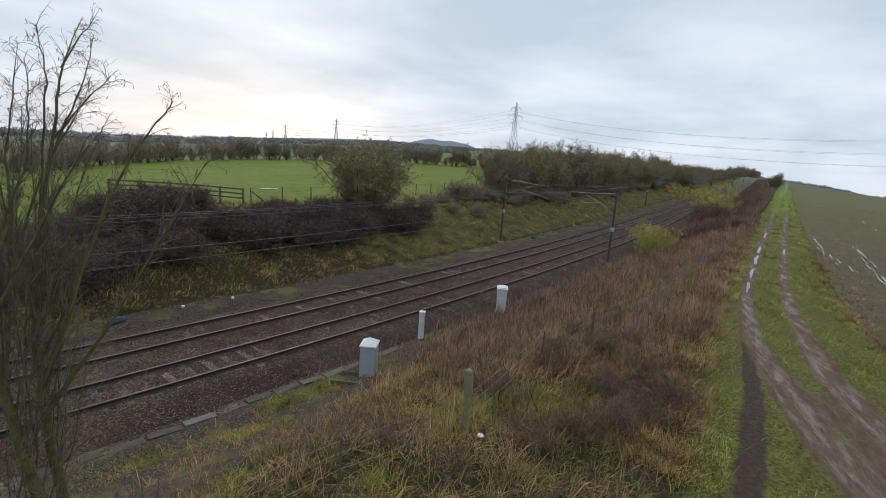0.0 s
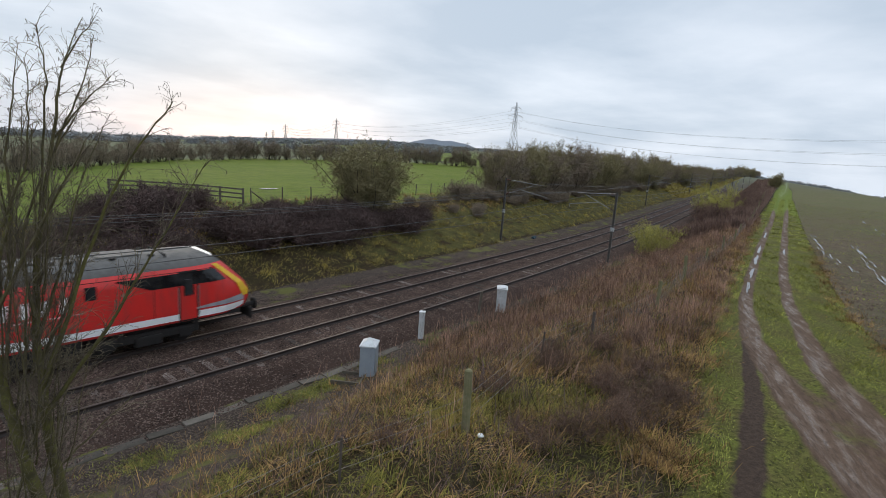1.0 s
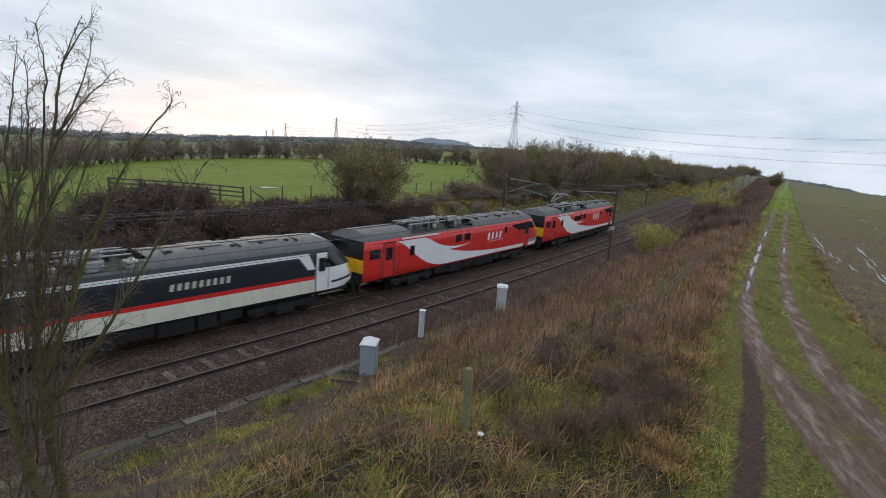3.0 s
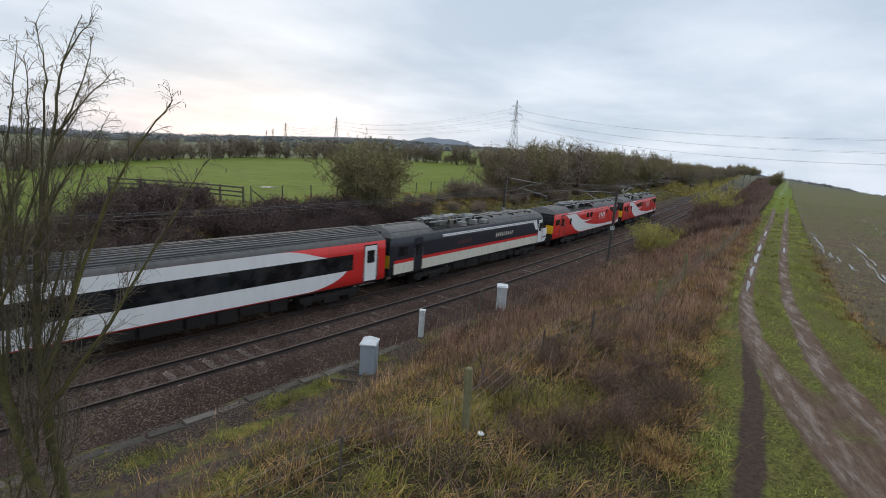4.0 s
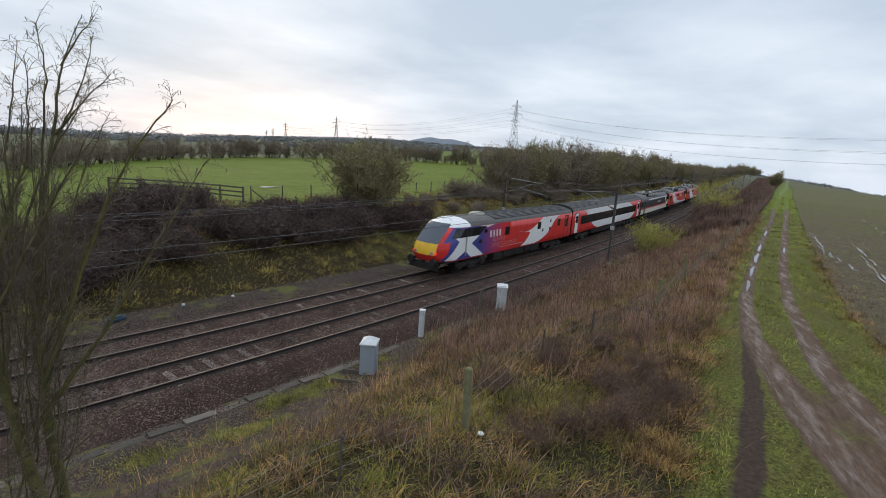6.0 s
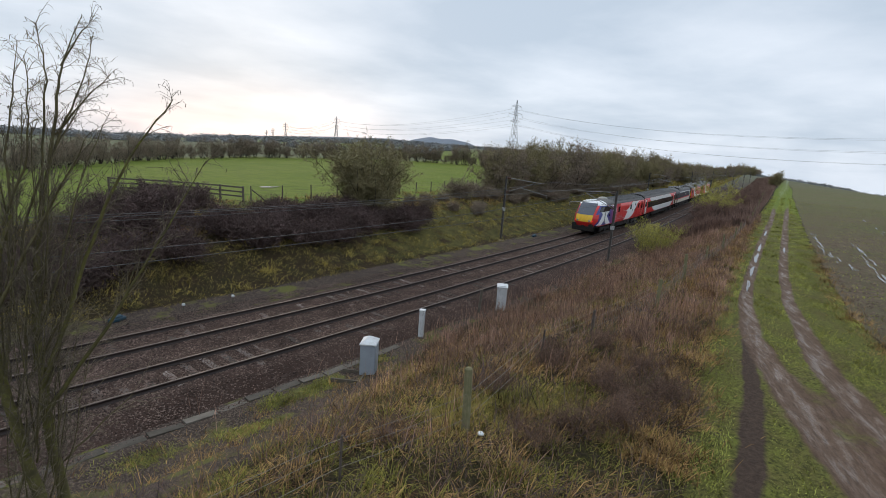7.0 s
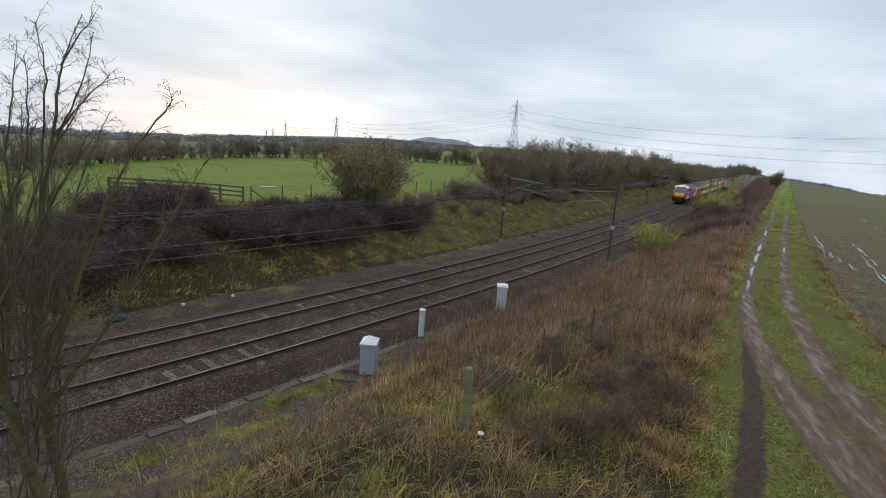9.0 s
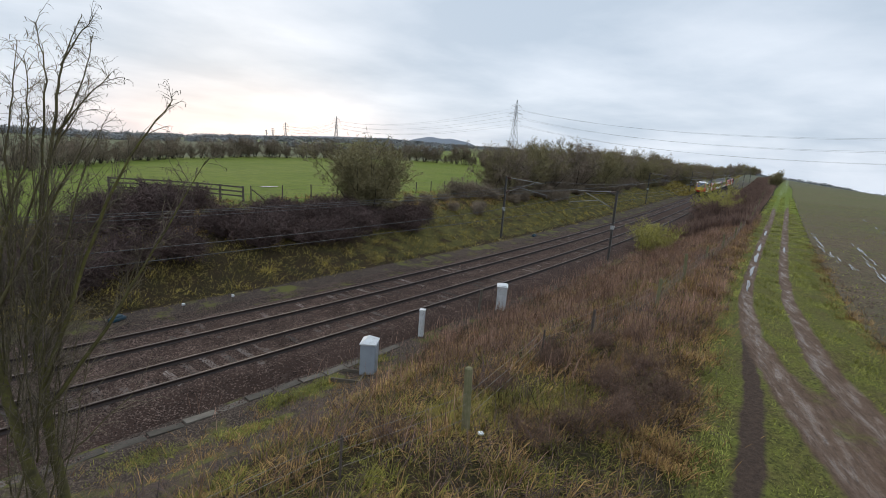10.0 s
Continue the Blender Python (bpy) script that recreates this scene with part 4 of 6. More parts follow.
def driving_trailer():
    L = 19.4
    SHAPE.update(length=L, front=nose, pinch=0.36)
    c = empty("driving_van_trailer", Matrix(), "red driving trailer with purple and white cab, yellow raked nose", "driving trailer", "vehicles of the train")
    h = L / 2
    v, f, m, n = shell(L, LOW, nose, blunt, 0.36, 0.03)
    from_arrays("body", v, f, M_RED, c, "", True)
    part("front_valance", end_cap(v, m, n - 1, True, 0, 1.38, 0.2), M_RED, c, "red lower valance", True)
    part("front_end", end_cap(v, m, n - 1, True, 1.38, 2.1, 0.2), M_YELLOW, c, "warning yellow cab front", True)
    part("lower_windscreen", end_cap(v, m, n - 1, True, 2.1, 3.05, 0.2), M_SCREEN, c, "raked windscreen", True)
    part("end_wall", end_cap(v, m, 0, False), M_UNDER, c)
    v, f, m, n = shell(L, COACH_HIGH, nose, blunt, 0.36, 0.03)
    from_arrays("roof", v, f, M_ROOF, c, "grey ribbed roof", True)
    part("windscreen", end_cap(v, m, n - 1, True, 0, 3.27, 0.2), M_SCREEN, c, "raked windscreen", True)
    part("brow", end_cap(v, m, n - 1, True, 3.27, 9, 0.2), M_LWHITE, c, "white brow above the screen", True)
    part("upper_end_wall", end_cap(v, m, 0, False), M_UNDER, c)
    ribs(c, -h + 0.4, h - 6.1)
    # white cab dome over the driver
    capv, capf, m2, n2 = shell(L, [(a + 0.012, b + 0.012) for a, b in COACH_HIGH], lambda z: nose(z) - 0.004, lambda z: L - 2.9, 0.36, 0.0, 24)
    from_arrays("cab_roof", capv, capf, M_LWHITE, c, "white cab roof dome", True)
    bm = B()
    bmesh.ops.create_uvsphere(bm, u_segments=14, v_segments=8, radius=1.0, matrix=Matrix.Translation((h - 5.6, 0, 3.55)) @ Matrix.Diagonal((0.75, 0.5, 0.2, 1)))
    part("roof_pod", bm, M_POD, c, "pale rounded roof pod", True)
    # purple cab side fading to red, with a white saltire
    both_sides("purple_side", c, [(h - 8.2, 1.02), (h - 0.45, 1.02), (h - 0.1, 1.3), (h - 0.12, 1.7), (h - 0.4, 2.05), (h - 1.45, 3.04), (h - 8.2, 3.04)], M_FADE, 0.004, "purple-blue cab side fading to red")
    both_sides("red_nose_side", c, [(h - 0.75, 1.5), (h - 0.3, 1.03), (h - 0.1, 1.3), (h - 0.12, 1.7), (h - 0.4, 2.1), (h - 1.0, 2.2)], M_FADE_NOSE, 0.007, "red nose side")
    both_sides("white_saltire", c, [(h - 1.5, 1.03), (h - 0.6, 1.03), (h - 1.75, 2.15), (h - 1.45, 2.41), (h - 4.1, 2.41), (h - 3.2, 1.95), (h - 4.7, 1.03), (h - 3.2, 1.03), (h - 2.5, 1.5)], M_LWHITE, 0.009, "white diagonal cross")
    both_sides("white_saltire", c, [(h - 4.2, 2.99), (h - 5.0, 2.86), (h - 5.9, 3.03), (h - 4.2, 3.03)], M_LWHITE, 0.010, "white diagonal band")
    both_sides("cab_window", c, [(h - 4.0, 2.42), (h - 1.1, 2.42), (h - 1.6, 2.97), (h - 4.9, 2.97)], M_GLASS, 0.016, "long dark cab side window")
    for s in (-1, 1):
        part("door_rail", rod(B(), (h - 2.5, s * (HALF + 0.05), 1.2), (h - 2.5, s * (HALF + 0.05), 2.45), 0.035), M_PANTO, c, "pale cab door handrail")
    a = curve_pts((0.2, 2.2), (-1.4, 1.85), (-2.4, 2.3), (-3.7, 3.03))
    b = curve_pts((-7.2, 3.03), (-5.4, 2.95), (-5.9, 1.35), (-2.6, 1.03))
    low = curve_pts((-0.3, 1.03), (-1.2, 1.3), (-1.5, 1.7), (-1.75, 2.0), 8) + [(-1.0, 2.03)]
    both_sides("white_wave", c, a + b + low, M_LWHITE, 0.006, "white wave on the red side")
    windows(c, [(-7.2, -6.65), (-3.5, -2.9), (1.6, 2.25)], 2.1, 2.7, "van_window")
    windows(c, [(-5.35, -5.1), (-h + 1.0, -h + 1.2), (4.7, 5.05)], 2.5, 2.76, "van_window")
    windows(c, [(-5.35, -5.1), (-4.0, -3.8), (5.3, 5.65)], 1.85, 2.1, "van_window")
    lettering(c, 2.85, 2.15, 0.46, 4, M_LWHITE, 0.018, 0.9)
    words(c, "FLYING", 3.9, 1.82, 0.36, M_LETTER)
    words(c, "SCOTSWOMAN", 3.9, 1.42, 0.36, M_LETTER)
    both_sides("letter_rule", c, [(3.0, 1.28), (-0.6, 1.28), (-0.6, 1.32), (3.0, 1.32)], M_LETTER, 0.012)
    doors(c, [-h + 1.2], M_RED, 0.7)
    underside(c, L)
    bogie(c, h - 3.6)
    bogie(c, -h + 3.4)
    gear(c, (1,), L)
    gangway(c, -h)
    for s in (-1, 1):
        bm = B()
        rod(bm, (h - 0.05, s * 0.62, 1.5), (h + 0.14, s * 0.62, 1.5), 0.12, 0.11, 14)
        part("headlight", bm, M_PANTO, c, "round headlight")
        bm = B()
        rod(bm, (h - 0.1, s * 0.86, 1.5), (h + 0.06, s * 0.84, 1.5), 0.06, 0.055, 12)
        part("tail_light", bm, M_TAIL, c, "glowing red tail light")
    return c


FIRST = locomotive("leading_locomotive", "leading red and white electric locomotive with raised pantograph", M_RED, M_ROOF, red_livery, True)
SHAPE.update(front=None)
windows(FIRST, [(-3.3, -1.9)], 2.2, 2.62, "body_grille")
SECOND = locomotive("second_locomotive", "second red and white electric locomotive with lowered pantograph", M_RED, M_ROOF, red_livery, False)
THIRD = locomotive("third_locomotive", "dark blue and cream electric locomotive with red stripe", M_NAVY, M_ROOF, navy_livery, False)
COACH = coach()
TRAILER = driving_trailer()


ALONG = np.arange(-220.0, 480.0, 0.5)
RUN = np.concatenate([[0.0], np.cumsum(np.hypot(np.diff(ALONG), np.diff(track_y(ALONG))))])
RUN -= np.interp(0.0, ALONG, RUN)


def car_pose(mid, wheelbase, turn):
    """A car's pose on the far line with its middle at that distance run along it."""
    pts = []
    for s in (-1, 1):
        x, y, z, h = lined(float(np.interp(mid + s * wheelbase / 2, RUN, ALONG)), 3.41 + 0.7525)
        pts.append(Vector((x, y, z)))
    d = pts[1] - pts[0]
    c = (pts[0] + pts[1]) / 2
    return Matrix.Translation(c) @ pose(0, 0, 0, 0, -math.degrees(math.asin(d.z / d.length)), math.degrees(math.atan2(d.y, d.x)) + (180 if turn else 0))


# how far the leading nose has run along the line, second by second
HEAD = [(0.0, -6.9), (0.5, 2.5), (1.0, 10.4), (1.5, 22.0), (2.0, 34.1), (2.5, 45.6), (3.0, 56.5), (3.5, 67.5), (4.0, 78.6), (4.5, 90.4), (5.0, 102.5), (5.5, 115.0), (6.0, 127.5),
        (6.5, 140.6), (7.0, 154.0), (7.5, 168.0), (8.0, 182.2), (8.5, 196.8), (9.0, 211.8), (9.5, 228.2), (10.0, 246.0)]
CHAIN = [(FIRST, 9.9, 10.8, False), (SECOND, 30.1, 10.8, False), (THIRD, 50.3, 10.8, False), (COACH, 72.7, 16.8, False), (TRAILER, 94.8, 12.0, True)]


def motions():
    for car, back_by, base, turn in CHAIN:
        walk(car, [(t, car_pose(s - back_by, base, turn)) for t, s in HEAD])


# ---------------------------------------------------------------- lineside things
def apparatus_case():
    x, y = 11.9, 13.62
    c = empty("apparatus_case", pose(x, y, gz(x, y) - 0.05, 0, 0, 38), "grey steel apparatus case with a pale peaked lid on the cess", "cabinet")
    bm = B()
    box(bm, -0.34, 0.34, -0.28, 0.28, 0.0, 1.22, 0.015)
    part("body", bm, M_GREY, c)
    bm = B()
    box(bm, -0.37, 0.37, -0.31, 0.31, 1.22, 1.27, 0.008)
    top = bmesh.ops.create_cone(bm, cap_ends=True, segments=4, radius1=0.47, radius2=0.05, depth=0.2, matrix=Matrix.Translation((0, 0, 1.37)) @ Matrix.Diagonal((1.1, 0.92, 1, 1)) @ Matrix.Rotation(math.pi / 4, 4, "Z"))
    part("lid", bm, M_WHITE, c, "pale peaked weather lid")
    bm = B()
    box(bm, -0.30, 0.30, -0.292, -0.278, 0.08, 1.16, 0.004)
    d = part("door", bm, M_GREY, c)
    bm = B()
    rod(bm, (0.22, -0.31, 0.6), (0.22, -0.31, 0.74), 0.012)
    rod(bm, (0.22, -0.285, 0.67), (0.22, -0.31, 0.67), 0.012)
    part("handle", bm, M_STEEL, d)
    bm = B()
    box(bm, -0.45, 0.45, -0.4, 0.4, -0.25, 0.02, 0.01)
    part("plinth", bm, M_CONC, c, "weathered concrete plinth")


def slim_pillar():
    x, y = 16.2, 15.05
    c = empty("location_pillar", pose(x, y, gz(x, y) - 0.04, 0, 1.5, 30), "slim pale grey lineside pillar with a flat cap", "pillar")
    bm = B()
    box(bm, -0.13, 0.13, -0.11, 0.11, -0.1, 1.26, 0.012)
    part("body", bm, M_WHITE2, c)
    bm = B()
    box(bm, -0.15, 0.15, -0.13, 0.13, 1.26, 1.32, 0.012)
    part("cap", bm, M_WHITE, c, "white flat cap")
    bm = B()
    box(bm, -0.07, 0.07, -0.118, -0.108, 0.85, 1.1, 0.003)
    part("plate", bm, M_GREY, c, "small grey plate")


def white_case():
    x, y = 22.6, 15.15
    c = empty("relay_case", pose(x, y, gz(x, y) - 0.05, 0, 0, 34), "dirty white apparatus case with a snow-white lid among dead weeds", "cabinet")
    bm = B()
    box(bm, -0.34, 0.34, -0.26, 0.26, 0.0, 1.34, 0.015)
    part("body", bm, M_WHITE2, c)
    bm = B()
    box(bm, -0.38, 0.38, -0.30, 0.30, 1.34, 1.40, 0.012)
    box(bm, -0.30, 0.30, -0.22, 0.22, 1.40, 1.45, 0.02)
    part("lid", bm, M_WHITE, c, "clean white lid")
    for k in (-0.16, 0.16):
        bm = B()
        box(bm, k - 0.14, k + 0.14, -0.272, -0.256, 0.06, 1.28, 0.004)
        part("door", bm, M_WHITE2, c)


M_WHITE2 = plain("stained_pale_paint", (0.64, 0.65, 0.65), (0.46, 0.47, 0.47), 3.0, 40, 0.6, 0, 0.1, 0.006, ((0.20, 0.20, 0.17), 0.6))
apparatus_case()
slim_pillar()
white_case()


def stake(x, y, h, lean, r, material, name, label, group=""):
    bm = B()
    rod(bm, (0, 0, -0.3), (0, 0, h), r, r * 0.88, 9)
    for v in bm.verts:
        if v.co.z > h - 0.01:
            v.co.z += (v.co.x * 0.3 + v.co.y * 0.2)
    o = part(name, bm, material, None, label)
    o.matrix_world = pose(x, y, gz(x, y), lean[0], lean[1], 20)
    tagged(o, category="post", group=group)
    return o


stake(21.1, 15.5, 1.3, (2, 3), 0.08, M_GREYWOOD, "signal_stake", "short weathered wooden stake beside the white case")
def marker_peg(x, y, h):
    p = empty("marker_peg", pose(x, y, gz(x, y), 3, -2, 0), "short dark stake with a white cap in the far cess", "post", "cess marker pegs")
    part("stake", rod(B(), (0, 0, -0.2), (0, 0, h), 0.035, 0.03), M_GREYWOOD, p)
    bm = B()
    box(bm, -0.07, 0.07, -0.06, 0.06, h, h + 0.1, 0.02)
    part("cap", bm, M_WHITE, p, "small white cap")


marker_peg(9.5, 24.4, 0.25)
marker_peg(11.83, 24.2, 0.34)


def timber_frame():
    x, y = 11.0, 13.7
    c = empty("retaining_boards", pose(x, y, gz(x, y), 0, 0, 36), "rotting timber boards that hold back soil by the case", "boards")
    for a, b0, b1, z in ((-0.45, -0.5, 0.5, 0.16), (0.5, -0.5, 0.35, 0.1)):
        bm = B()
        box(bm, a - 0.03, a + 0.03, b0, b1, -0.25, z, 0.008)
        part("board", bm, M_GREYWOOD, c)
    bm = B()
    box(bm, -0.48, 0.53, -0.56, -0.5, -0.25, 0.12, 0.008)
    part("board", bm, M_GREYWOOD, c)


timber_frame()


def cable_trough():
    t = empty("cable_trough", Matrix(), "line of worn concrete cable trough lids along the cess", "cable trough")
    bm = B()
    box(bm, -0.47, 0.47, -0.16, 0.16, -0.14, 0.03, 0.012)
    me = bpy.data.meshes.new("lid")
    bm.to_mesh(me)
    bm.free()
    me.materials.append(M_CONC)
    rs = random.Random(5)
    x = -6.0
    while x < 15:
        if rs.random() > 0.04:
            ax, ay, azz, h = lined(x, -1.93 + 0.06 * math.sin(x))
            o = new("lid", me)
            o.parent = t
            o.matrix_basis = pose(ax, ay, gz(ax, ay) + rs.uniform(-0.02, 0.025), rs.uniform(-3, 3), rs.uniform(-2, 2), h + rs.uniform(-3, 3))
        x += 1.0


cable_trough()


def teal_thing(x, y, turn):
    bm = B()
    box(bm, -0.35, 0.35, -0.16, 0.16, 0.0, 0.16, 0.04)
    box(bm, -0.2, 0.22, -0.12, 0.12, 0.14, 0.24, 0.04)
    o = part("cable_sack", bm, M_TEAL, None, "dark blue-green plastic sack dropped on the far cess")
    tagged(o, category="sack", group="plastic sacks")
    o.matrix_world = pose(x, y, gz(x, y), 0, 0, turn)


teal_thing(6.75, 24.6, 20)
teal_thing(45.6, 27.3, 10)


def litter():
    x, y = 8.2, 5.68
    bm = B()
    bmesh.ops.create_icosphere(bm, subdivisions=2, radius=0.07)
    for v in bm.verts:
        v.co *= 1 + 0.35 * noise.noise(v.co * 22)
        v.co.z *= 0.6
    o = part("crumpled_litter", bm, M_LIT, None, "crumpled white scrap of plastic in the grass")
    o.matrix_world = pose(x, y, gz(x, y) + 0.14, 0, 0, 0)
    tagged(o, category="litter")


litter()


# ---------------------------------------------------------------- overhead line
def mast(name, x, u, h, reach, label):
    ax, ay, azz, hd = lined(x, u)
    base = gz(ax, ay)
    m = empty(name, pose(ax, ay, base, 0, 0, hd + (180 if reach < 0 else 0)), label, "overhead line mast", "overhead line masts")
    r = abs(reach)
    bm = B()
    for s in (-1, 1):
        box(bm, -0.07, 0.07, s * 0.075 - 0.01, s * 0.075 + 0.01, 0.2, h)
    box(bm, -0.008, 0.008, -0.066, 0.066, 0.2, h)
    part("post", bm, M_MAST, m, "slim dark steel I-section post")
    bm = B()
    box(bm, -0.3, 0.3, -0.3, 0.3, -0.5, 0.03, 0.03)
    part("footing", bm, M_CONC, m, "concrete footing")
    bm = B()
    rod(bm, (0, 0.1, h - 0.12), (0, r, h - 0.34), 0.032)
    part("top_tie", bm, M_STEEL, m)
    bm = B()
    rod(bm, (0, 0.1, h - 1.5), (0, r * 0.78, h - 0.42), 0.03)
    part("strut", bm, M_STEEL, m)
    bm = B()
    rod(bm, (0, r * 0.45, h - 0.95), (0, r + 0.6, h - 1.35), 0.03)
    rod(bm, (0, r + 0.6, h - 1.35), (0, r + 0.6, h - 1.6), 0.03)
    part("registration_arm", bm, M_STEEL, m)
    for a, b in (((0, 0.12, h - 0.125), (0, 0.5, h - 0.16)), ((0, 0.12, h - 1.48), (0, 0.42, h - 1.3))):
        bm = B()
        d = Vector(b) - Vector(a)
        for k in range(5):
            p0 = Vector(a) + d * (k / 5)
            rod(bm, p0, p0 + d * 0.11, 0.085, 0.06, 10)
        part("insulator", bm, M_CERAMIC, m, "brown ribbed insulator")
    bm = B()
    box(bm, -0.02, 0.02, -0.16, 0.16, h * 0.47, h * 0.47 + 0.32, 0.005)
    part("number_plate", bm, M_WHITE2, m, "small pale identification plate")
    return m


mast("overhead_line_mast", 40.9, 9.0, 6.15, -3.6, "dark steel overhead line mast on the far cess with cantilever")
mast("overhead_line_mast", 40.3, -1.6, 6.0, 3.3, "dark steel overhead line mast on the near cess with cantilever")
for k in range(1, 5):
    mast("overhead_line_mast", 40.9 + 60 * k, 9.0, 6.15, -3.6, "dark steel overhead line mast on the far cess with cantilever")
    mast("overhead_line_mast", 40.3 + 60 * k, -1.6, 6.0, 3.3, "dark steel overhead line mast on the near cess with cantilever")
mast("overhead_line_mast", -19.0, 9.0, 6.15, -3.6, "dark steel overhead line mast on the far cess with cantilever")
mast("overhead_line_mast", -19.6, -1.6, 6.0, 3.3, "dark steel overhead line mast on the near cess with cantilever")


def wire_run(name, pts, r, material, label, category="wire", group=""):
    p = np.array(pts, float)
    v, f = sticks(p[:-1], p[1:], r, r, 4)
    o = from_arrays(name, v, f, material, None, label)
    return tagged(o, category=category, group=group)


def overhead_wires():
    xs = np.arange(-79, 300, 3.0)
    for u, zc, zm, lab in ((0.7525, 3.85, 5.0, "near"), (4.1625, 4.78, 5.6, "far")):
        w = empty("contact_line", Matrix(), "contact wire with droppers over the %s running line" % lab, "overhead wire", "overhead wires")
        for nm, zz, sag in (("contact_wire", zc, 0.0), ("messenger_wire", zm, 0.75)):
            pts = []
            for x in xs:
                ph = ((x + 19.3) / 60.0) % 1.0
                ax, ay, azz, _ = lined(x, u + 0.2 * math.sin(x / 19.0))
                pts.append((ax, ay, azz + zz - sag * 4 * ph * (1 - ph)))
            p = np.array(pts)
            v, f = sticks(p[:-1], p[1:], 0.014, 0.014, 4)
            from_arrays(nm, v, f, M_WIRE, w)
    # return conductor carried along the far masts
    pts = []
    for x in xs:
        ph = ((x + 19.0) / 60.0) % 1.0
        ax, ay, azz, _ = lined(x, 9.1)
        pts.append((ax, ay, azz + 4.3 - 0.5 * 4 * ph * (1 - ph)))
    wire_run("return_wire", pts, 0.014, M_WIRE, "slack return wire slung between the far masts", "overhead wire", "overhead wires")


overhead_wires()


# ---------------------------------------------------------------- fences
def near_fence():
    posts = [(-6.5, 7.0, 1.2, 0.06), (-0.5, 6.7, 1.2, 0.06), (5.2, 6.6, 0.95, 0.025), (8.17, 6.07, 1.5, 0.095), (13.2, 7.2, 1.0, 0.03), (16.3, 7.05, 1.0, 0.05), (22.1, 6.85, 1.2, 0.08), (28.6, 7.7, 1.45, 0.09)]
    x = 35.0
    rs = random.Random(9)
    while x < 140:
        posts.append((x, float(track_y(x)) - 9.75 + rs.uniform(-0.1, 0.1), 1.15 + rs.uniform(-0.1, 0.15), 0.07))
        x += 6.5
    f = empty("boundary_fence", Matrix(), "old wire fence on leaning mossy wooden posts", "fence")
    for x, y, h, r in posts:
        bm = B()
        rod(bm, (0, 0, -0.3), (0, 0, h), r, r * 0.9, 10)
        bmesh.ops.bevel(bm, geom=[e for e in bm.edges if all(v.co.z > h - 0.01 for v in e.verts)], offset=r * 0.3, segments=1, affect="EDGES")
        o = part("post", bm, M_POST if r > 0.06 else M_OLDWIRE, f, "mossy round wooden post" if r > 0.06 else "thin steel stake")
        o.matrix_basis = pose(x, y, gz(x, y), rs.uniform(-3, 3), rs.uniform(-2, 5), 0)
    for lvl in (0.35, 0.7, 0.95):
        a = []
        for (x0, y0, h0, r0), (x1, y1, h1, r1) in zip(posts[:-1], posts[1:]):
            for k in range(8):
                t = k / 8
                xx, yy = x0 + (x1 - x0) * t, y0 + (y1 - y0) * t
                a.append((xx, yy, gz(x0, y0) * (1 - t) + gz(x1, y1) * t + lvl * min(1, h0) - 0.12 * t * (1 - t)))
        p = np.array(a)
        v, q = sticks(p[:-1], p[1:], 0.005, 0.005, 3)
        from_arrays("wire", v, q, M_STRAND, f, "slack fence wire")
    # torn netting between the posts
    segs = []
    for (x0, y0, h0, r0), (x1, y1, h1, r1) in zip(posts[5:14], posts[6:15]):
        n = int(math.hypot(x1 - x0, y1 - y0) / 0.15)
        for k in range(n):
            t = k / n
            xx, yy = x0 + (x1 - x0) * t, y0 + (y1 - y0) * t
            z = gz(xx, yy)
            segs.append(((xx, yy, z), (xx + rs.uniform(-0.03, 0.03), yy, z + rs.uniform(0.5, 0.85))))
    v, q = sticks([s[0] for s in segs], [s[1] for s in segs], 0.005, 0.005, 3)
    o = from_arrays("netting", v, q, M_STRAND, f, "sagging wire netting")
    tagged(o, kind="stuff")


near_fence()


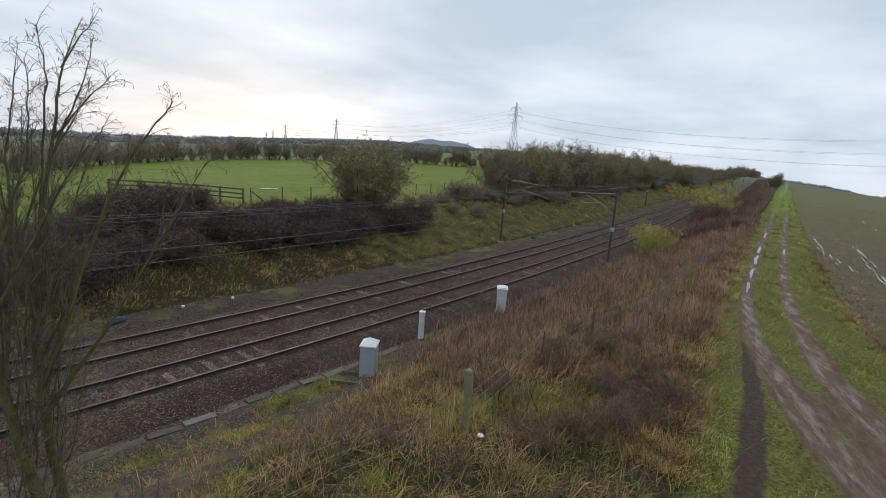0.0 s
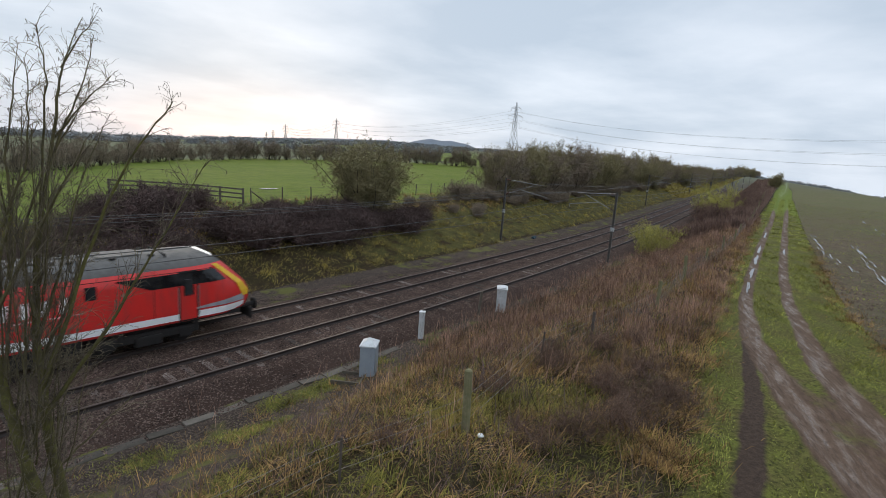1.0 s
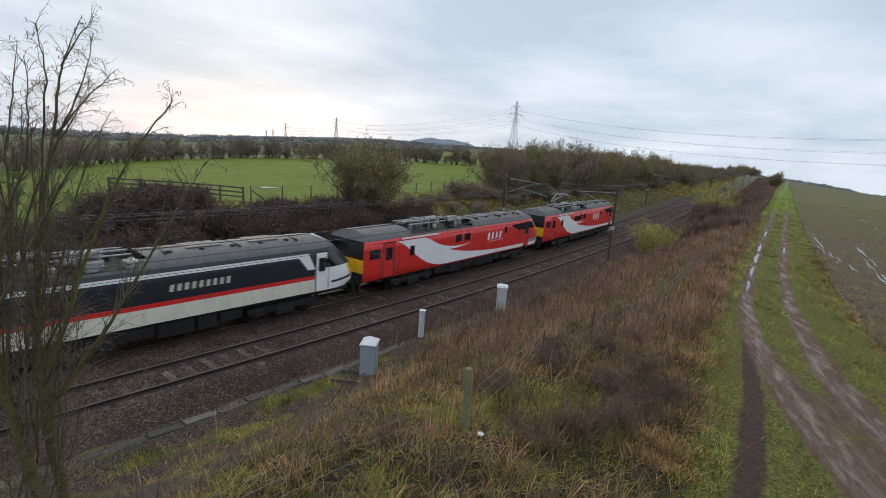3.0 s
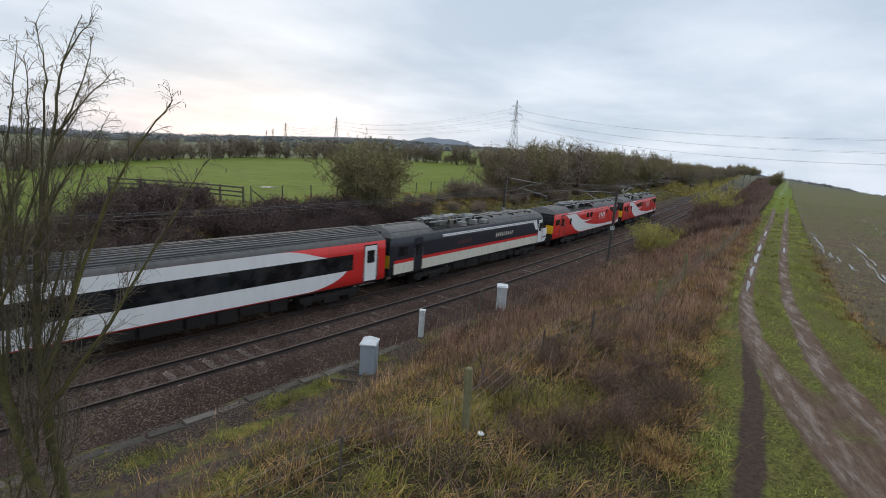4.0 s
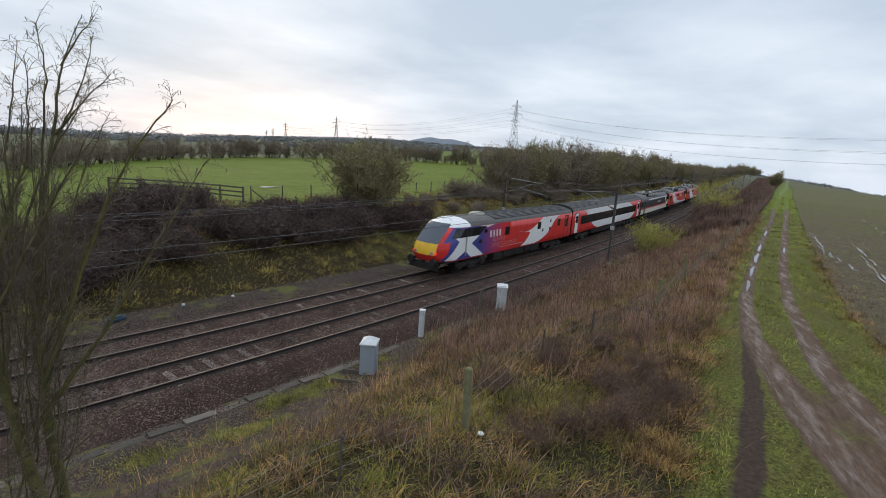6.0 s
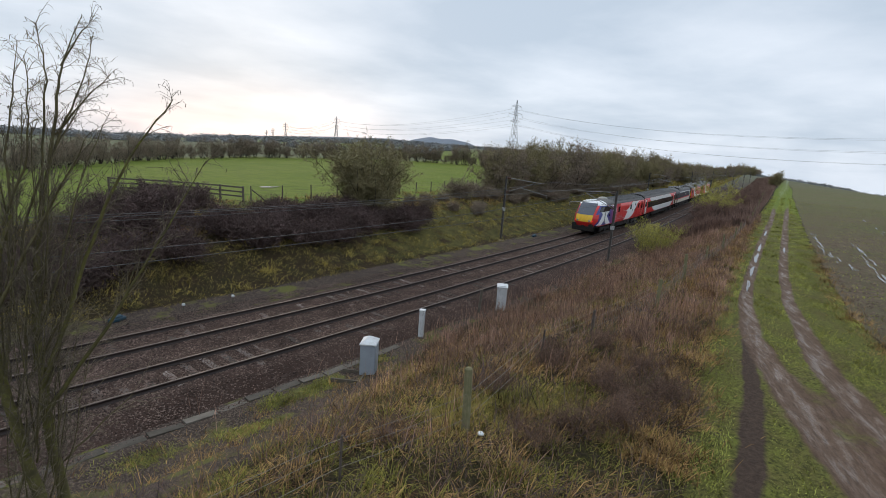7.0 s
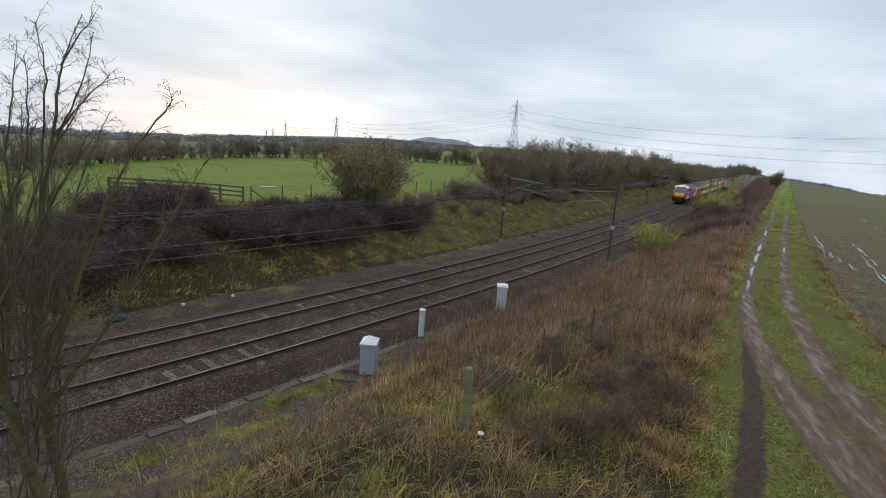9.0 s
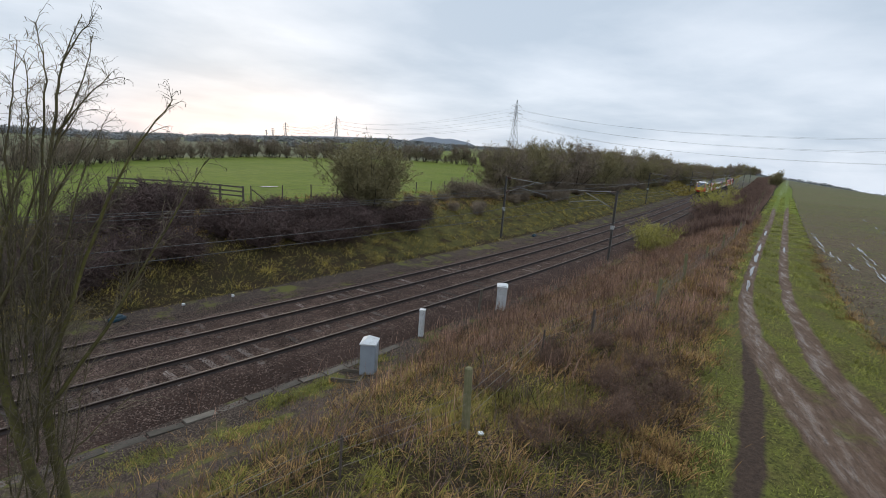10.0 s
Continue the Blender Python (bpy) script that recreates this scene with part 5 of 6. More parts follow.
def far_fences():
    rs = random.Random(21)
    f = empty("timber_rail_fence", Matrix(), "weathered three-rail timber fence at the field edge", "fence")
    ps = [(12.6, 46.0), (14.4, 44.7), (16.1, 43.2), (17.5, 41.6), (18.6, 40.0), (19.6, 38.2)]
    for x, y in ps:
        bm = B()
        box(bm, -0.07, 0.07, -0.07, 0.07, -0.3, 1.25, 0.01)
        o = part("post", bm, M_GREYWOOD, f)
        o.matrix_basis = pose(x, y, gz(x, y), rs.uniform(-2, 2), rs.uniform(-2, 2), 40)
    for a, b in zip(ps[:-1], ps[1:]):
        for lvl in (0.45, 0.8, 1.15):
            bm = B()
            pa, pb = Vector((*a, gz(*a) + lvl)), Vector((*b, gz(*b) + lvl))
            m = Matrix.Translation((pa + pb) / 2) @ (pb - pa).to_track_quat("X", "Z").to_matrix().to_4x4()
            L = (pb - pa).length
            box(bm, -L / 2, L / 2, -0.02, 0.02, -0.06, 0.06, 0.0, m)
            part("rail", bm, M_GREYWOOD, f)
    bm = B()
    rod(bm, (20.2, 38.0, gz(20.2, 38.0) + 1.0), (21.6, 38.3, gz(21.6, 38.3)), 0.05)
    part("brace", bm, M_GREYWOOD, f)
    w = empty("field_wire_fence", Matrix(), "post and wire stock fence along the field edge", "fence")
    ps = [(20.4, 38.5)] + [(23.3 + 2.95 * k, 38.7 + 0.1 * k + 0.012 * k * k * 2.4) for k in range(0, 26)]
    for x, y in ps:
        bm = B()
        rod(bm, (0, 0, -0.3), (0, 0, 1.25), 0.055, 0.05, 8)
        o = part("post", bm, M_GREYWOOD, w)
        o.matrix_basis = pose(x, y, gz(x, y), rs.uniform(-2, 2), rs.uniform(-2, 2), 0)
    for lvl in (0.5, 0.85, 1.15):
        p = np.array([(x, y, gz(x, y) + lvl) for x, y in ps])
        v, q = sticks(p[:-1], p[1:], 0.006, 0.006, 3)
        from_arrays("wire", v, q, M_OLDWIRE, w)


far_fences()


def field_puddle(x, y, a, b, turn):
    bm = B()
    vs = []
    for k in range(28):
        an = 2 * math.pi * k / 28
        r = 1 + 0.18 * math.sin(3 * an + x) + 0.14 * math.sin(5 * an + 2 * y) + 0.08 * math.sin(9 * an)
        vs.append(bm.verts.new((a * r * math.cos(an), b * r * math.sin(an), 0)))
    bm.faces.new(vs)
    o = part("puddle", bm, M_WATER, None, "still rain puddle on the sodden ground")
    o.matrix_world = pose(x, y, gz(x, y) + 0.055, 0, 0, turn)
    tagged(o, category="puddle", kind="structure")


def water():
    m = bpy.data.materials.new("puddle_water")
    n, l, p = nodes_of(m)
    vec = n.new("ShaderNodeNewGeometry").outputs["Position"]
    l.new(mixed(n, l, remap(n, l, noise_of(n, l, vec, 1.2), 0.35, 0.65), (0.09, 0.075, 0.06), (0.05, 0.045, 0.04)), p.inputs["Base Color"])
    p.inputs["Roughness"].default_value = 0.06
    p.inputs["IOR"].default_value = 1.33
    bumped(n, l, p, noise_of(n, l, vec, 9.0), 0.06, 0.01)
    return m


M_WATER = water()
field_puddle(27.4, 48.2, 0.9, 0.5, 0)
rs_p = random.Random(44)
for xs, ys in (([42, 44.5, 49.2, 58.5, 86.2], [1.0, 1.97, 3.36, 5.06, 9.14]), ([38, 41.1, 54.7, 74.5], [-1.0, -0.22, 1.54, 4.57]), ([55, 71.9, 89.7, 120.3], [-2.6, 0.09, 2.63, 7.21])):
    for k in range(26):
        lx = rs_p.uniform(xs[0], xs[-2] + 4)
        ly = float(np.interp(lx, xs, ys)) + rs_p.uniform(-0.25, 0.25)
        field_puddle(lx, ly, rs_p.uniform(0.3, 1.5), rs_p.uniform(0.02, 0.055), math.degrees(math.atan2(ys[-1] - ys[0], xs[-1] - xs[0])) + rs_p.uniform(-3, 3))
for lx, off, a, b in ((46, 1, 2.4, 0.09), (40.5, 1, 2.2, 0.11), (35, 1, 1.8, 0.09), (57, 1, 2.5, 0.08), (47, -1, 1.6, 0.07), (30.5, 1, 1.5, 0.08)):
    field_puddle(lx, float((rut_l if off > 0 else rut_r)(lx)), a, b, math.degrees(math.atan(float(rut_l(lx + 1) - rut_l(lx - 1)) / 2)))


# ---------------------------------------------------------------- vegetation
def leafy(name, a, b, rough=0.85, spread=0.5):
    """Thin plant matter: colour varies from blade to blade."""
    m = bpy.data.materials.new(name)
    n, l, p = nodes_of(m)
    geo = n.new("ShaderNodeNewGeometry")
    col = mixed(n, l, geo.outputs["Random Per Island"], a, b)
    nz = noise_of(n, l, geo.outputs["Position"], 0.6, 4.0)
    hsv = n.new("ShaderNodeHueSaturation")
    l.new(remap(n, l, nz, 0.3, 0.7, 1 - spread, 1 + spread), hsv.inputs["Value"])
    l.new(col, hsv.inputs["Color"])
    l.new(hsv.outputs[0], p.inputs["Base Color"])
    p.inputs["Roughness"].default_value = rough
    p.inputs["Specular IOR Level"].default_value = 0.2
    return m


M_STRAW = leafy("winter_straw", (0.45, 0.28, 0.105), (0.085, 0.043, 0.02))
M_BLADE = leafy("winter_grass", (0.25, 0.225, 0.045), (0.05, 0.052, 0.012))
M_BANK = leafy("bank_grass", (0.42, 0.33, 0.075), (0.16, 0.115, 0.04))
M_MOSS = leafy("cess_moss", (0.29, 0.27, 0.06), (0.12, 0.13, 0.033))
M_WEED = leafy("dead_weed_stems", (0.44, 0.265, 0.185), (0.125, 0.074, 0.055))
M_FRESH = leafy("fresh_grass", (0.37, 0.30, 0.075), (0.12, 0.105, 0.028))
M_SCRUB = leafy("grey_brown_scrub", (0.27, 0.172, 0.132), (0.10, 0.066, 0.053))
M_VERGE = leafy("verge_grass", (0.38, 0.375, 0.085), (0.16, 0.175, 0.038))
M_BRAMBLE = leafy("bramble_stems", (0.155, 0.103, 0.09), (0.06, 0.044, 0.041), spread=0.35)
M_CANE = leafy("dead_canes", (0.24, 0.15, 0.105), (0.075, 0.05, 0.038), spread=0.35)
M_TWIG = leafy("bare_twigs", (0.31, 0.245, 0.175), (0.15, 0.118, 0.09), spread=0.3)
M_OLIVE = leafy("olive_twigs", (0.30, 0.255, 0.125), (0.155, 0.135, 0.075), spread=0.3)
M_WILLOW = leafy("yellow_willow_twigs", (0.46, 0.42, 0.10), (0.27, 0.25, 0.07), spread=0.3)
M_ALDER = leafy("alder_twigs", (0.19, 0.155, 0.10), (0.075, 0.062, 0.047), spread=0.3)
M_BARK = plain("mossy_bark", (0.15, 0.138, 0.045), (0.08, 0.07, 0.042), 6, 60, 0.9, 0, 0.5, 0.01, ((0.18, 0.185, 0.045), 0.5))
M_YOUNGBARK = plain("young_bark", (0.15, 0.13, 0.06), (0.075, 0.065, 0.04), 6, 60, 0.9, 0, 0.4, 0.01)
M_DARKBARK = plain("dark_bark", (0.055, 0.045, 0.036), (0.035, 0.03, 0.025), 5, 50, 0.9, 0, 0.4, 0.01)


def blobs(x, y, seed, size):
    """A smooth random field, 0 to 1, to make plants grow in patches."""
    rs = np.random.RandomState(seed)
    v = np.zeros_like(x)
    for k in range(7):
        a, f = rs.rand() * 6.28, (0.6 + rs.rand() * 1.6) * 6.28 / size
        v += np.sin((x * math.cos(a) + y * math.sin(a)) * f + rs.rand() * 6.28)
    return 1 / (1 + np.exp(-v * 0.9))


def blades(name, n, place, height, width, lean, material, label, category, seed, keep=None, tuft=0, radius=0.2):
    """Tufts of thin blades rooted in the ground; one object of many."""
    rs = np.random.RandomState(seed)
    x, y = place(rs, n // tuft if tuft else n)
    fan = None
    if tuft:
        big = rs.uniform(0.5, 1.5, len(x))
        x, y, big = np.repeat(x, tuft), np.repeat(y, tuft), np.repeat(big, tuft)
        fan, out = rs.rand(len(x)) * 6.283, rs.rand(len(x)) ** 0.7
        x, y = x + np.cos(fan) * out * radius * big, y + np.sin(fan) * out * radius * big
    if keep is not None:
        ok = rs.rand(len(x)) < keep(x, y)
        x, y = x[ok], y[ok]
        if tuft:
            fan, out, big = fan[ok], out[ok], big[ok]
    n = len(x)
    z = ground_z(x, y) - 0.03
    h = rs.uniform(height[0], height[1], n) * (0.6 + 0.8 * blobs(x, y, seed + 5, 2.5))
    an = rs.rand(n) * 6.283
    ln = rs.uniform(lean[0], lean[1], n)
    an = np.where(rs.rand(n) < 0.5, an, blobs(x, y, seed + 9, 4.0) * 9.0)
    if tuft:
        an = np.where(rs.rand(n) < 0.75, fan + rs.normal(0, 0.4, n), an)
        ln = np.clip(lean[0] + (lean[1] - lean[0]) * out + rs.normal(0, 0.15, n), 0, 1.5)
        h = h * (0.7 + 0.5 * big)
    d = np.stack([np.cos(an) * np.sin(ln), np.sin(an) * np.sin(ln), np.cos(ln)], -1)
    s = np.stack([-np.sin(an + 0.6), np.cos(an + 0.6), 0 * an], -1) * (rs.uniform(width[0], width[1], n))[:, None]
    p0 = np.stack([x, y, z], -1)
    p1 = p0 + d * (h * 0.6)[:, None]
    d2 = d.copy()
    d2[:, 2] -= rs.uniform(0.1, 0.9, n)
    p2 = p1 + d2 * (h * 0.45)[:, None]
    v = np.stack([p0 - s, p0 + s, p1 + s * 0.7, p1 - s * 0.7, p2], 1).reshape(-1, 3)
    b = np.arange(n)[:, None] * 5
    f = np.concatenate([np.concatenate([b, b + 1, b + 2], 1), np.concatenate([b, b + 2, b + 3], 1), np.concatenate([b + 3, b + 2, b + 4], 1)], 0)
    o = from_arrays(name, v, f, material, None, label)
    return tagged(o, category=category, kind="stuff")


def strip(x0, x1, u0, u1, bias=1.6):
    """Random places along the line between two offsets, denser close by."""
    def f(rs, n):
        x = x0 + (x1 - x0) * rs.rand(n) ** bias
        return x, track_y(x) + rs.uniform(u0, u1, n)
    return f


def off_cess(x, y):
    """Grass thins out towards the gravel of the cess."""
    u = y - track_y(x)
    return np.clip((-np.interp(x, [0, 5, 9, 13, 18], [7.4, 6.7, 5.4, 3.3, 1.2]) - u) / 0.9, 0.04, 1.0)


def off_lane(x, y):
    return (y > verge_edge(x) - 0.5 + 0.9 * blobs(x, y, 77, 2.0)).astype(float)


blades("straw_grass", 210000, strip(1.5, 60, -14.5, -2.6, 1.5), (0.2, 0.5), (0.004, 0.011), (0.4, 1.55), M_STRAW, "straw-coloured dead grass tussocks on the bank", "grass", 11,
       lambda x, y: off_lane(x, y) * off_cess(x, y) * np.clip((x - 1) / 6, 0.3, 1) * (0.15 + 0.85 * blobs(x, y, 3, 3.0)) * (1 - 0.5 * ((y - track_y(x)) > -7.5) * (x > 13)), 45, 0.22)
blades("bank_green_grass", 150000, strip(1.5, 60, -15.0, -3.4, 1.5), (0.12, 0.36), (0.005, 0.011), (0.3, 1.45), M_BLADE, "rough olive-green grass on the bank", "grass", 12,
       lambda x, y: off_lane(x, y) * off_cess(x, y) * (0.1 + 0.9 * (1 - blobs(x, y, 3, 3.0))) * (1 - 0.75 * ((y - track_y(x)) > -7.5) * (x > 13)), 40, 0.25)
blades("dead_weeds", 95000, strip(6, 75, -12.8, -1.3, 1.35), (0.35, 1.0), (0.004, 0.010), (0.0, 0.75), M_WEED, "dense reddish-brown dead weed stems on the bank", "weeds", 13,
       lambda x, y: off_lane(x, y) * off_cess(x, y) * np.clip(0.2 + 0.8 * blobs(x, y, 8, 5.0), 0, 1) * np.clip((x - 6) / 10 + (y - track_y(x) + 6) * 0.1, 0.05, 1))
blades("far_dead_weeds", 80000, strip(60, 400, -12.4, -2.2, 1.7), (0.7, 1.4), (0.012, 0.028), (0.0, 0.5), M_SCRUB, "dense brown scrub of dead weeds beside the line", "weeds", 14, lambda x, y: (y > verge_edge(x) + 0.5) * 1.0)
blades("weed_tangle", 24000, strip(2, 40, -14.5, -6.5, 1.5), (0.4, 1.0), (0.005, 0.010), (0.5, 1.5), M_BRAMBLE, "dark tangled bramble stems along the fence", "brambles", 15,
       lambda x, y: off_lane(x, y) * (0.12 + 0.88 * blobs(x, y, 31, 3.0) ** 2))
blades("far_bank_grass", 170000, strip(0, 150, 8.9, 19.5, 1.6), (0.15, 0.36), (0.008, 0.016), (0.4, 1.5), M_BANK, "tussocky yellow-green grass on the far bank", "grass", 16,
       lambda x, y: 0.35 + 0.65 * blobs(x, y, 40, 3.0), 22, 0.5)


blades("distant_bank_grass", 26000, strip(140, 420, 7.6, 17.0, 1.2), (0.4, 0.8), (0.03, 0.06), (0.2, 1.2), M_BANK, "yellow-green grass on the distant bank", "grass", 24)
blades("cess_weeds", 9000, strip(-1, 13, -6.8, -2.6, 1.0), (0.08, 0.3), (0.004, 0.009), (0.2, 1.3), M_STRAW, "thin dead weeds scattered over the cess gravel", "weeds", 25,
       lambda x, y: blobs(x, y, 61, 1.6) ** 1.5, 14, 0.15)


blades("field_edge_straw", 30000, strip(12, 62, 15.5, 22.5, 1.2), (0.2, 0.5), (0.010, 0.02), (0.3, 1.3), M_STRAW, "golden dead grass along the field edge", "grass", 26,
       lambda x, y: 0.1 + 0.9 * blobs(x, y, 71, 5.0), 25, 0.3)


def plough_place(rs, n):
    x = 14 + 110 * rs.rand(n) ** 1.6
    return x, plough_edge(x) - 0.2 - (4 + x * 0.32) * rs.rand(n)


blades("young_corn", 60000, plough_place, (0.06, 0.16), (0.010, 0.02), (0.2, 1.2), M_VERGE, "thin green shoots of winter corn in the wet soil", "crop", 27,
       lambda x, y: np.clip(blobs(x, y, 81, 9.0) * 0.8 + (x - 30) * 0.012, 0.05, 1))


def clods():
    rs = np.random.RandomState(28)
    n = 26000
    x, y = plough_place(rs, n)
    z = ground_z(x, y)
    s = rs.uniform(0.02, 0.07, n)
    base = np.array([(1, 0.1, 0), (-0.2, 1, 0.1), (-0.9, -0.3, -0.1), (0.2, -1, 0), (0.1, 0.1, 0.7)])
    v = base[None] * s[:, None, None] * rs.uniform(0.6, 1.4, (n, 5, 1)) + np.stack([x, y, z + 0.03], -1)[:, None]
    f = (np.arange(n)[:, None, None] * 5 + np.array([(0, 1, 4), (1, 2, 4), (2, 3, 4), (3, 0, 4)])[None]).reshape(-1, 3)
    tagged(from_arrays("soil_clods", v.reshape(-1, 3), f, M_CLOD, None, "brown clods of ploughed soil"), category="soil", kind="stuff")


M_CLOD = plain("soil_clod", (0.17, 0.122, 0.09), (0.09, 0.066, 0.05), 1.0, 25, 0.9, 0, 0.3, 0.02, None, 0, 0.5)
clods()


def lane_place(rs, n):
    x = 9 + 125 * rs.rand(n) ** 1.9
    lo, hi = plough_edge(x), verge_edge(x) + 0.3
    return x, lo + (hi - lo) * rs.rand(n)


def lane_keep(x, y):
    wide = np.interp(x, [5, 12, 16, 20, 24, 30, 60], [0.82, 0.72, 0.64, 0.5, 0.4, 0.29, 0.3])
    bare = (np.abs(y - rut_l(x)) < wide) | (np.abs(y - rut_r(x)) < wide) | ((np.abs(y - old_rut(x)) < 0.4) & (x < 23)) | ((x < 19) & (y < rut_l(x)) & (y > rut_r(x)))
    worn = (x < 17) & (y > rut_l(x)) & (y < old_rut(x))
    return (~bare) * np.where(worn, 0.25 + 0.4 * blobs(x, y, 91, 1.5), 1.0)


blades("verge_grass", 150000, lane_place, (0.05, 0.15), (0.007, 0.014), (0.3, 1.25), M_VERGE, "short bright green grass between and beside the ruts", "grass", 17, lane_keep)
blades("verge_straw", 36000, lambda rs, n: (lambda x: (x, verge_edge(x) + rs.normal(0.7, 0.5, n)))(10 + 60 * rs.rand(n) ** 1.3), (0.2, 0.45), (0.006, 0.012), (0.3, 1.2), M_STRAW, "tufts of pale grass along the verge", "grass", 18,
       lambda x, y: blobs(x, y, 51, 2.5))
blades("fresh_bank_grass", 22000, lambda rs, n: (lambda k: (np.choose(k, [24.0, 27.5, 10.4, 8.6]) + rs.normal(0, 1, n) * np.choose(k, [1.7, 1.5, 0.9, 0.7]), np.choose(k, [8.7, 9.3, 5.5, 6.9]) + rs.normal(0, 0.55, n)))(rs.randint(0, 4, n)), (0.12, 0.34), (0.006, 0.013), (0.3, 1.4), M_FRESH,
       "fresh yellow-green grass in patches beside the fence", "grass", 29)
blades("headland_straw", 9000, lambda rs, n: (lambda x: (x, plough_edge(x) + rs.normal(0.1, 0.35, n)))(12 + 40 * rs.rand(n) ** 1.3), (0.15, 0.35), (0.006, 0.012), (0.3, 1.2), M_STRAW, "tufts of pale grass along the edge of the plough", "grass", 19,
       lambda x, y: blobs(x, y, 52, 2.5))


blades("cess_moss", 9000, lambda rs, n: (lambda k: (np.choose(k, [3.9, 8.3, 9.9, 6.6, 13.0]) + rs.normal(0, 0.55, n), np.choose(k, [13.2, 13.75, 13.95, 12.6, 14.4]) + rs.normal(0, 0.28, n)))(rs.randint(0, 5, n)), (0.06, 0.16), (0.008, 0.016), (0.3, 1.3), M_MOSS, "yellow-green moss and low grass on the cess gravel", "moss", 20)


def ribbons(a, b, w, rs):
    """Flat tapering twigs: one quad each, turned at random about their length."""
    d = b - a
    r = rs.normal(size=a.shape)
    s = np.cross(d, r)
    s /= np.linalg.norm(s, axis=1)[:, None] + 1e-9
    s *= np.broadcast_to(w, len(a))[:, None]
    v = np.stack([a - s, a + s, b + s * 0.3, b - s * 0.3], 1).reshape(-1, 3)
    i = np.arange(len(a))[:, None] * 4
    return v, np.concatenate([i, i + 1, i + 2, i + 3], 1)


def grow(seed, stems, height, spread, levels, twig_len, droop=0.0, per=4, up=0.5, low=1):
    """Grow a many-stemmed shrub: returns thick segments (with radii) and fine twig segments."""
    rs = np.random.RandomState(seed)
    A, Bp, RA, RB = [], [], [], []
    tips = []
    for s in range(stems):
        an, out = rs.rand() * 6.283, rs.uniform(0.05, 1.0)
        p = np.array([math.cos(an), math.sin(an), 0]) * 0.12 * stems ** 0.5 * rs.rand()
        d = np.array([math.cos(an) * out * spread / height, math.sin(an) * out * spread / height, 1.0])
        d /= np.linalg.norm(d)
        seg, r = height / 7.0, 0.012 * height * rs.uniform(0.6, 1.1)
        k_max = int(rs.uniform(4.5, 7.2))
        for k in range(k_max):
            d = d + rs.normal(0, 0.13, 3) + np.array([0, 0, 0.05 - droop * k / 6])
            d /= np.linalg.norm(d)
            q = p + d * seg
            A.append(p), Bp.append(q), RA.append(r), RB.append(r * 0.8)
            p, r = q, r * 0.8
            if k >= low:
                for _ in range(per):
                    tips.append((p - d * seg * rs.rand(), d, k))
        tips.append((p, d, 7))
    cur = tips
    TA, TB = [], []
    for lev in range(levels):
        o = np.array([t[0] for t in cur])
        dd = np.array([t[1] for t in cur])
        nd = dd * 0.5 + rs.normal(0, 0.75, dd.shape) + np.array([0, 0, up])
        nd /= np.linalg.norm(nd, axis=1)[:, None]
        ln = twig_len * (0.62 ** lev) * rs.uniform(0.5, 1.2, len(o))
        e = o + nd * ln[:, None]
        TA.append(o), TB.append(e)
        nxt = []
        for rep in range(3 if lev < levels - 1 else 0):
            f = rs.uniform(0.35, 1.0, len(o))[:, None]
            nxt += list(zip(o + (e - o) * f, nd, [lev] * len(o)))
        cur = nxt
    return (np.array(A), np.array(Bp), np.array(RA), np.array(RB)), (np.concatenate(TA), np.concatenate(TB))


def shrub(name, label, category, group, seed, stems, height, spread, levels, twig_len, width, mat_twig, mat_stem, droop=0.0, per=4, up=0.5, low=1):
    rs = np.random.RandomState(seed + 1)
    thick, fine = grow(seed, stems, height, spread, levels, twig_len, droop, per, up, low)
    t = empty(name, Matrix(), label, category, group)
    v, f = sticks(*thick, 4)
    tagged(from_arrays("branchwork", v, f, mat_stem, t), kind="stuff")
    v, f = ribbons(fine[0], fine[1], width * rs.uniform(0.5, 1.2, len(fine[0])), rs)
    from_arrays("crown", v, f, mat_twig, t)
    return t


def scatter(protos, spots, seed, squeeze=(0.85, 1.2)):
    """Place copies; the first spot of each prototype takes the prototype itself."""
    rs = random.Random(seed)
    used = set()
    for k, (x, y, s) in enumerate(spots):
        pr = protos[k % len(protos)]
        m = pose(x, y, gz(x, y) - 0.05, 0, 0, rs.uniform(0, 360))
        sc = s * rs.uniform(*squeeze)
        if pr.name not in used:
            used.add(pr.name)
            o = pr
            o.matrix_basis = m
        else:
            o = copy_thing(pr, m)
        o.scale = (sc * rs.uniform(0.9, 1.15), sc * rs.uniform(0.9, 1.15), sc)


rs0 = random.Random(2)
# bramble thicket on the far bank
brambles = [shrub("bramble_thicket", "dense dark purple-brown bramble thicket on the far bank", "bramble", "brambles on the far bank", 60 + k, 30, 1.9, 2.2, 3, 0.75, 0.014, M_BRAMBLE, M_BRAMBLE, 0.25, 4, 0.2) for k in range(3)]
spots = []
for k in range(64):
    t = (k + 0.5) / 64
    x = -2 + 36 * t + rs0.uniform(-0.8, 0.8)
    u0 = float(np.interp(x, [-2, 12, 20, 27, 34], [11.0, 11.6, 12.3, 12.8, 13.2]))
    u1 = float(np.interp(x, [-2, 5, 9, 12, 17, 20, 27, 34], [13.0, 14.0, 18.0, 20.4, 20.0, 17.5, 16.5, 15.0]))
    u = rs0.uniform(u0, u1)
    s = float(np.interp(x, [-2, 5, 9, 15, 20, 34], [0.5, 0.6, 1.0, 0.86, 0.84, 0.66]))
    spots.append((x, float(track_y(x)) + u, s))
scatter(brambles, spots, 3)
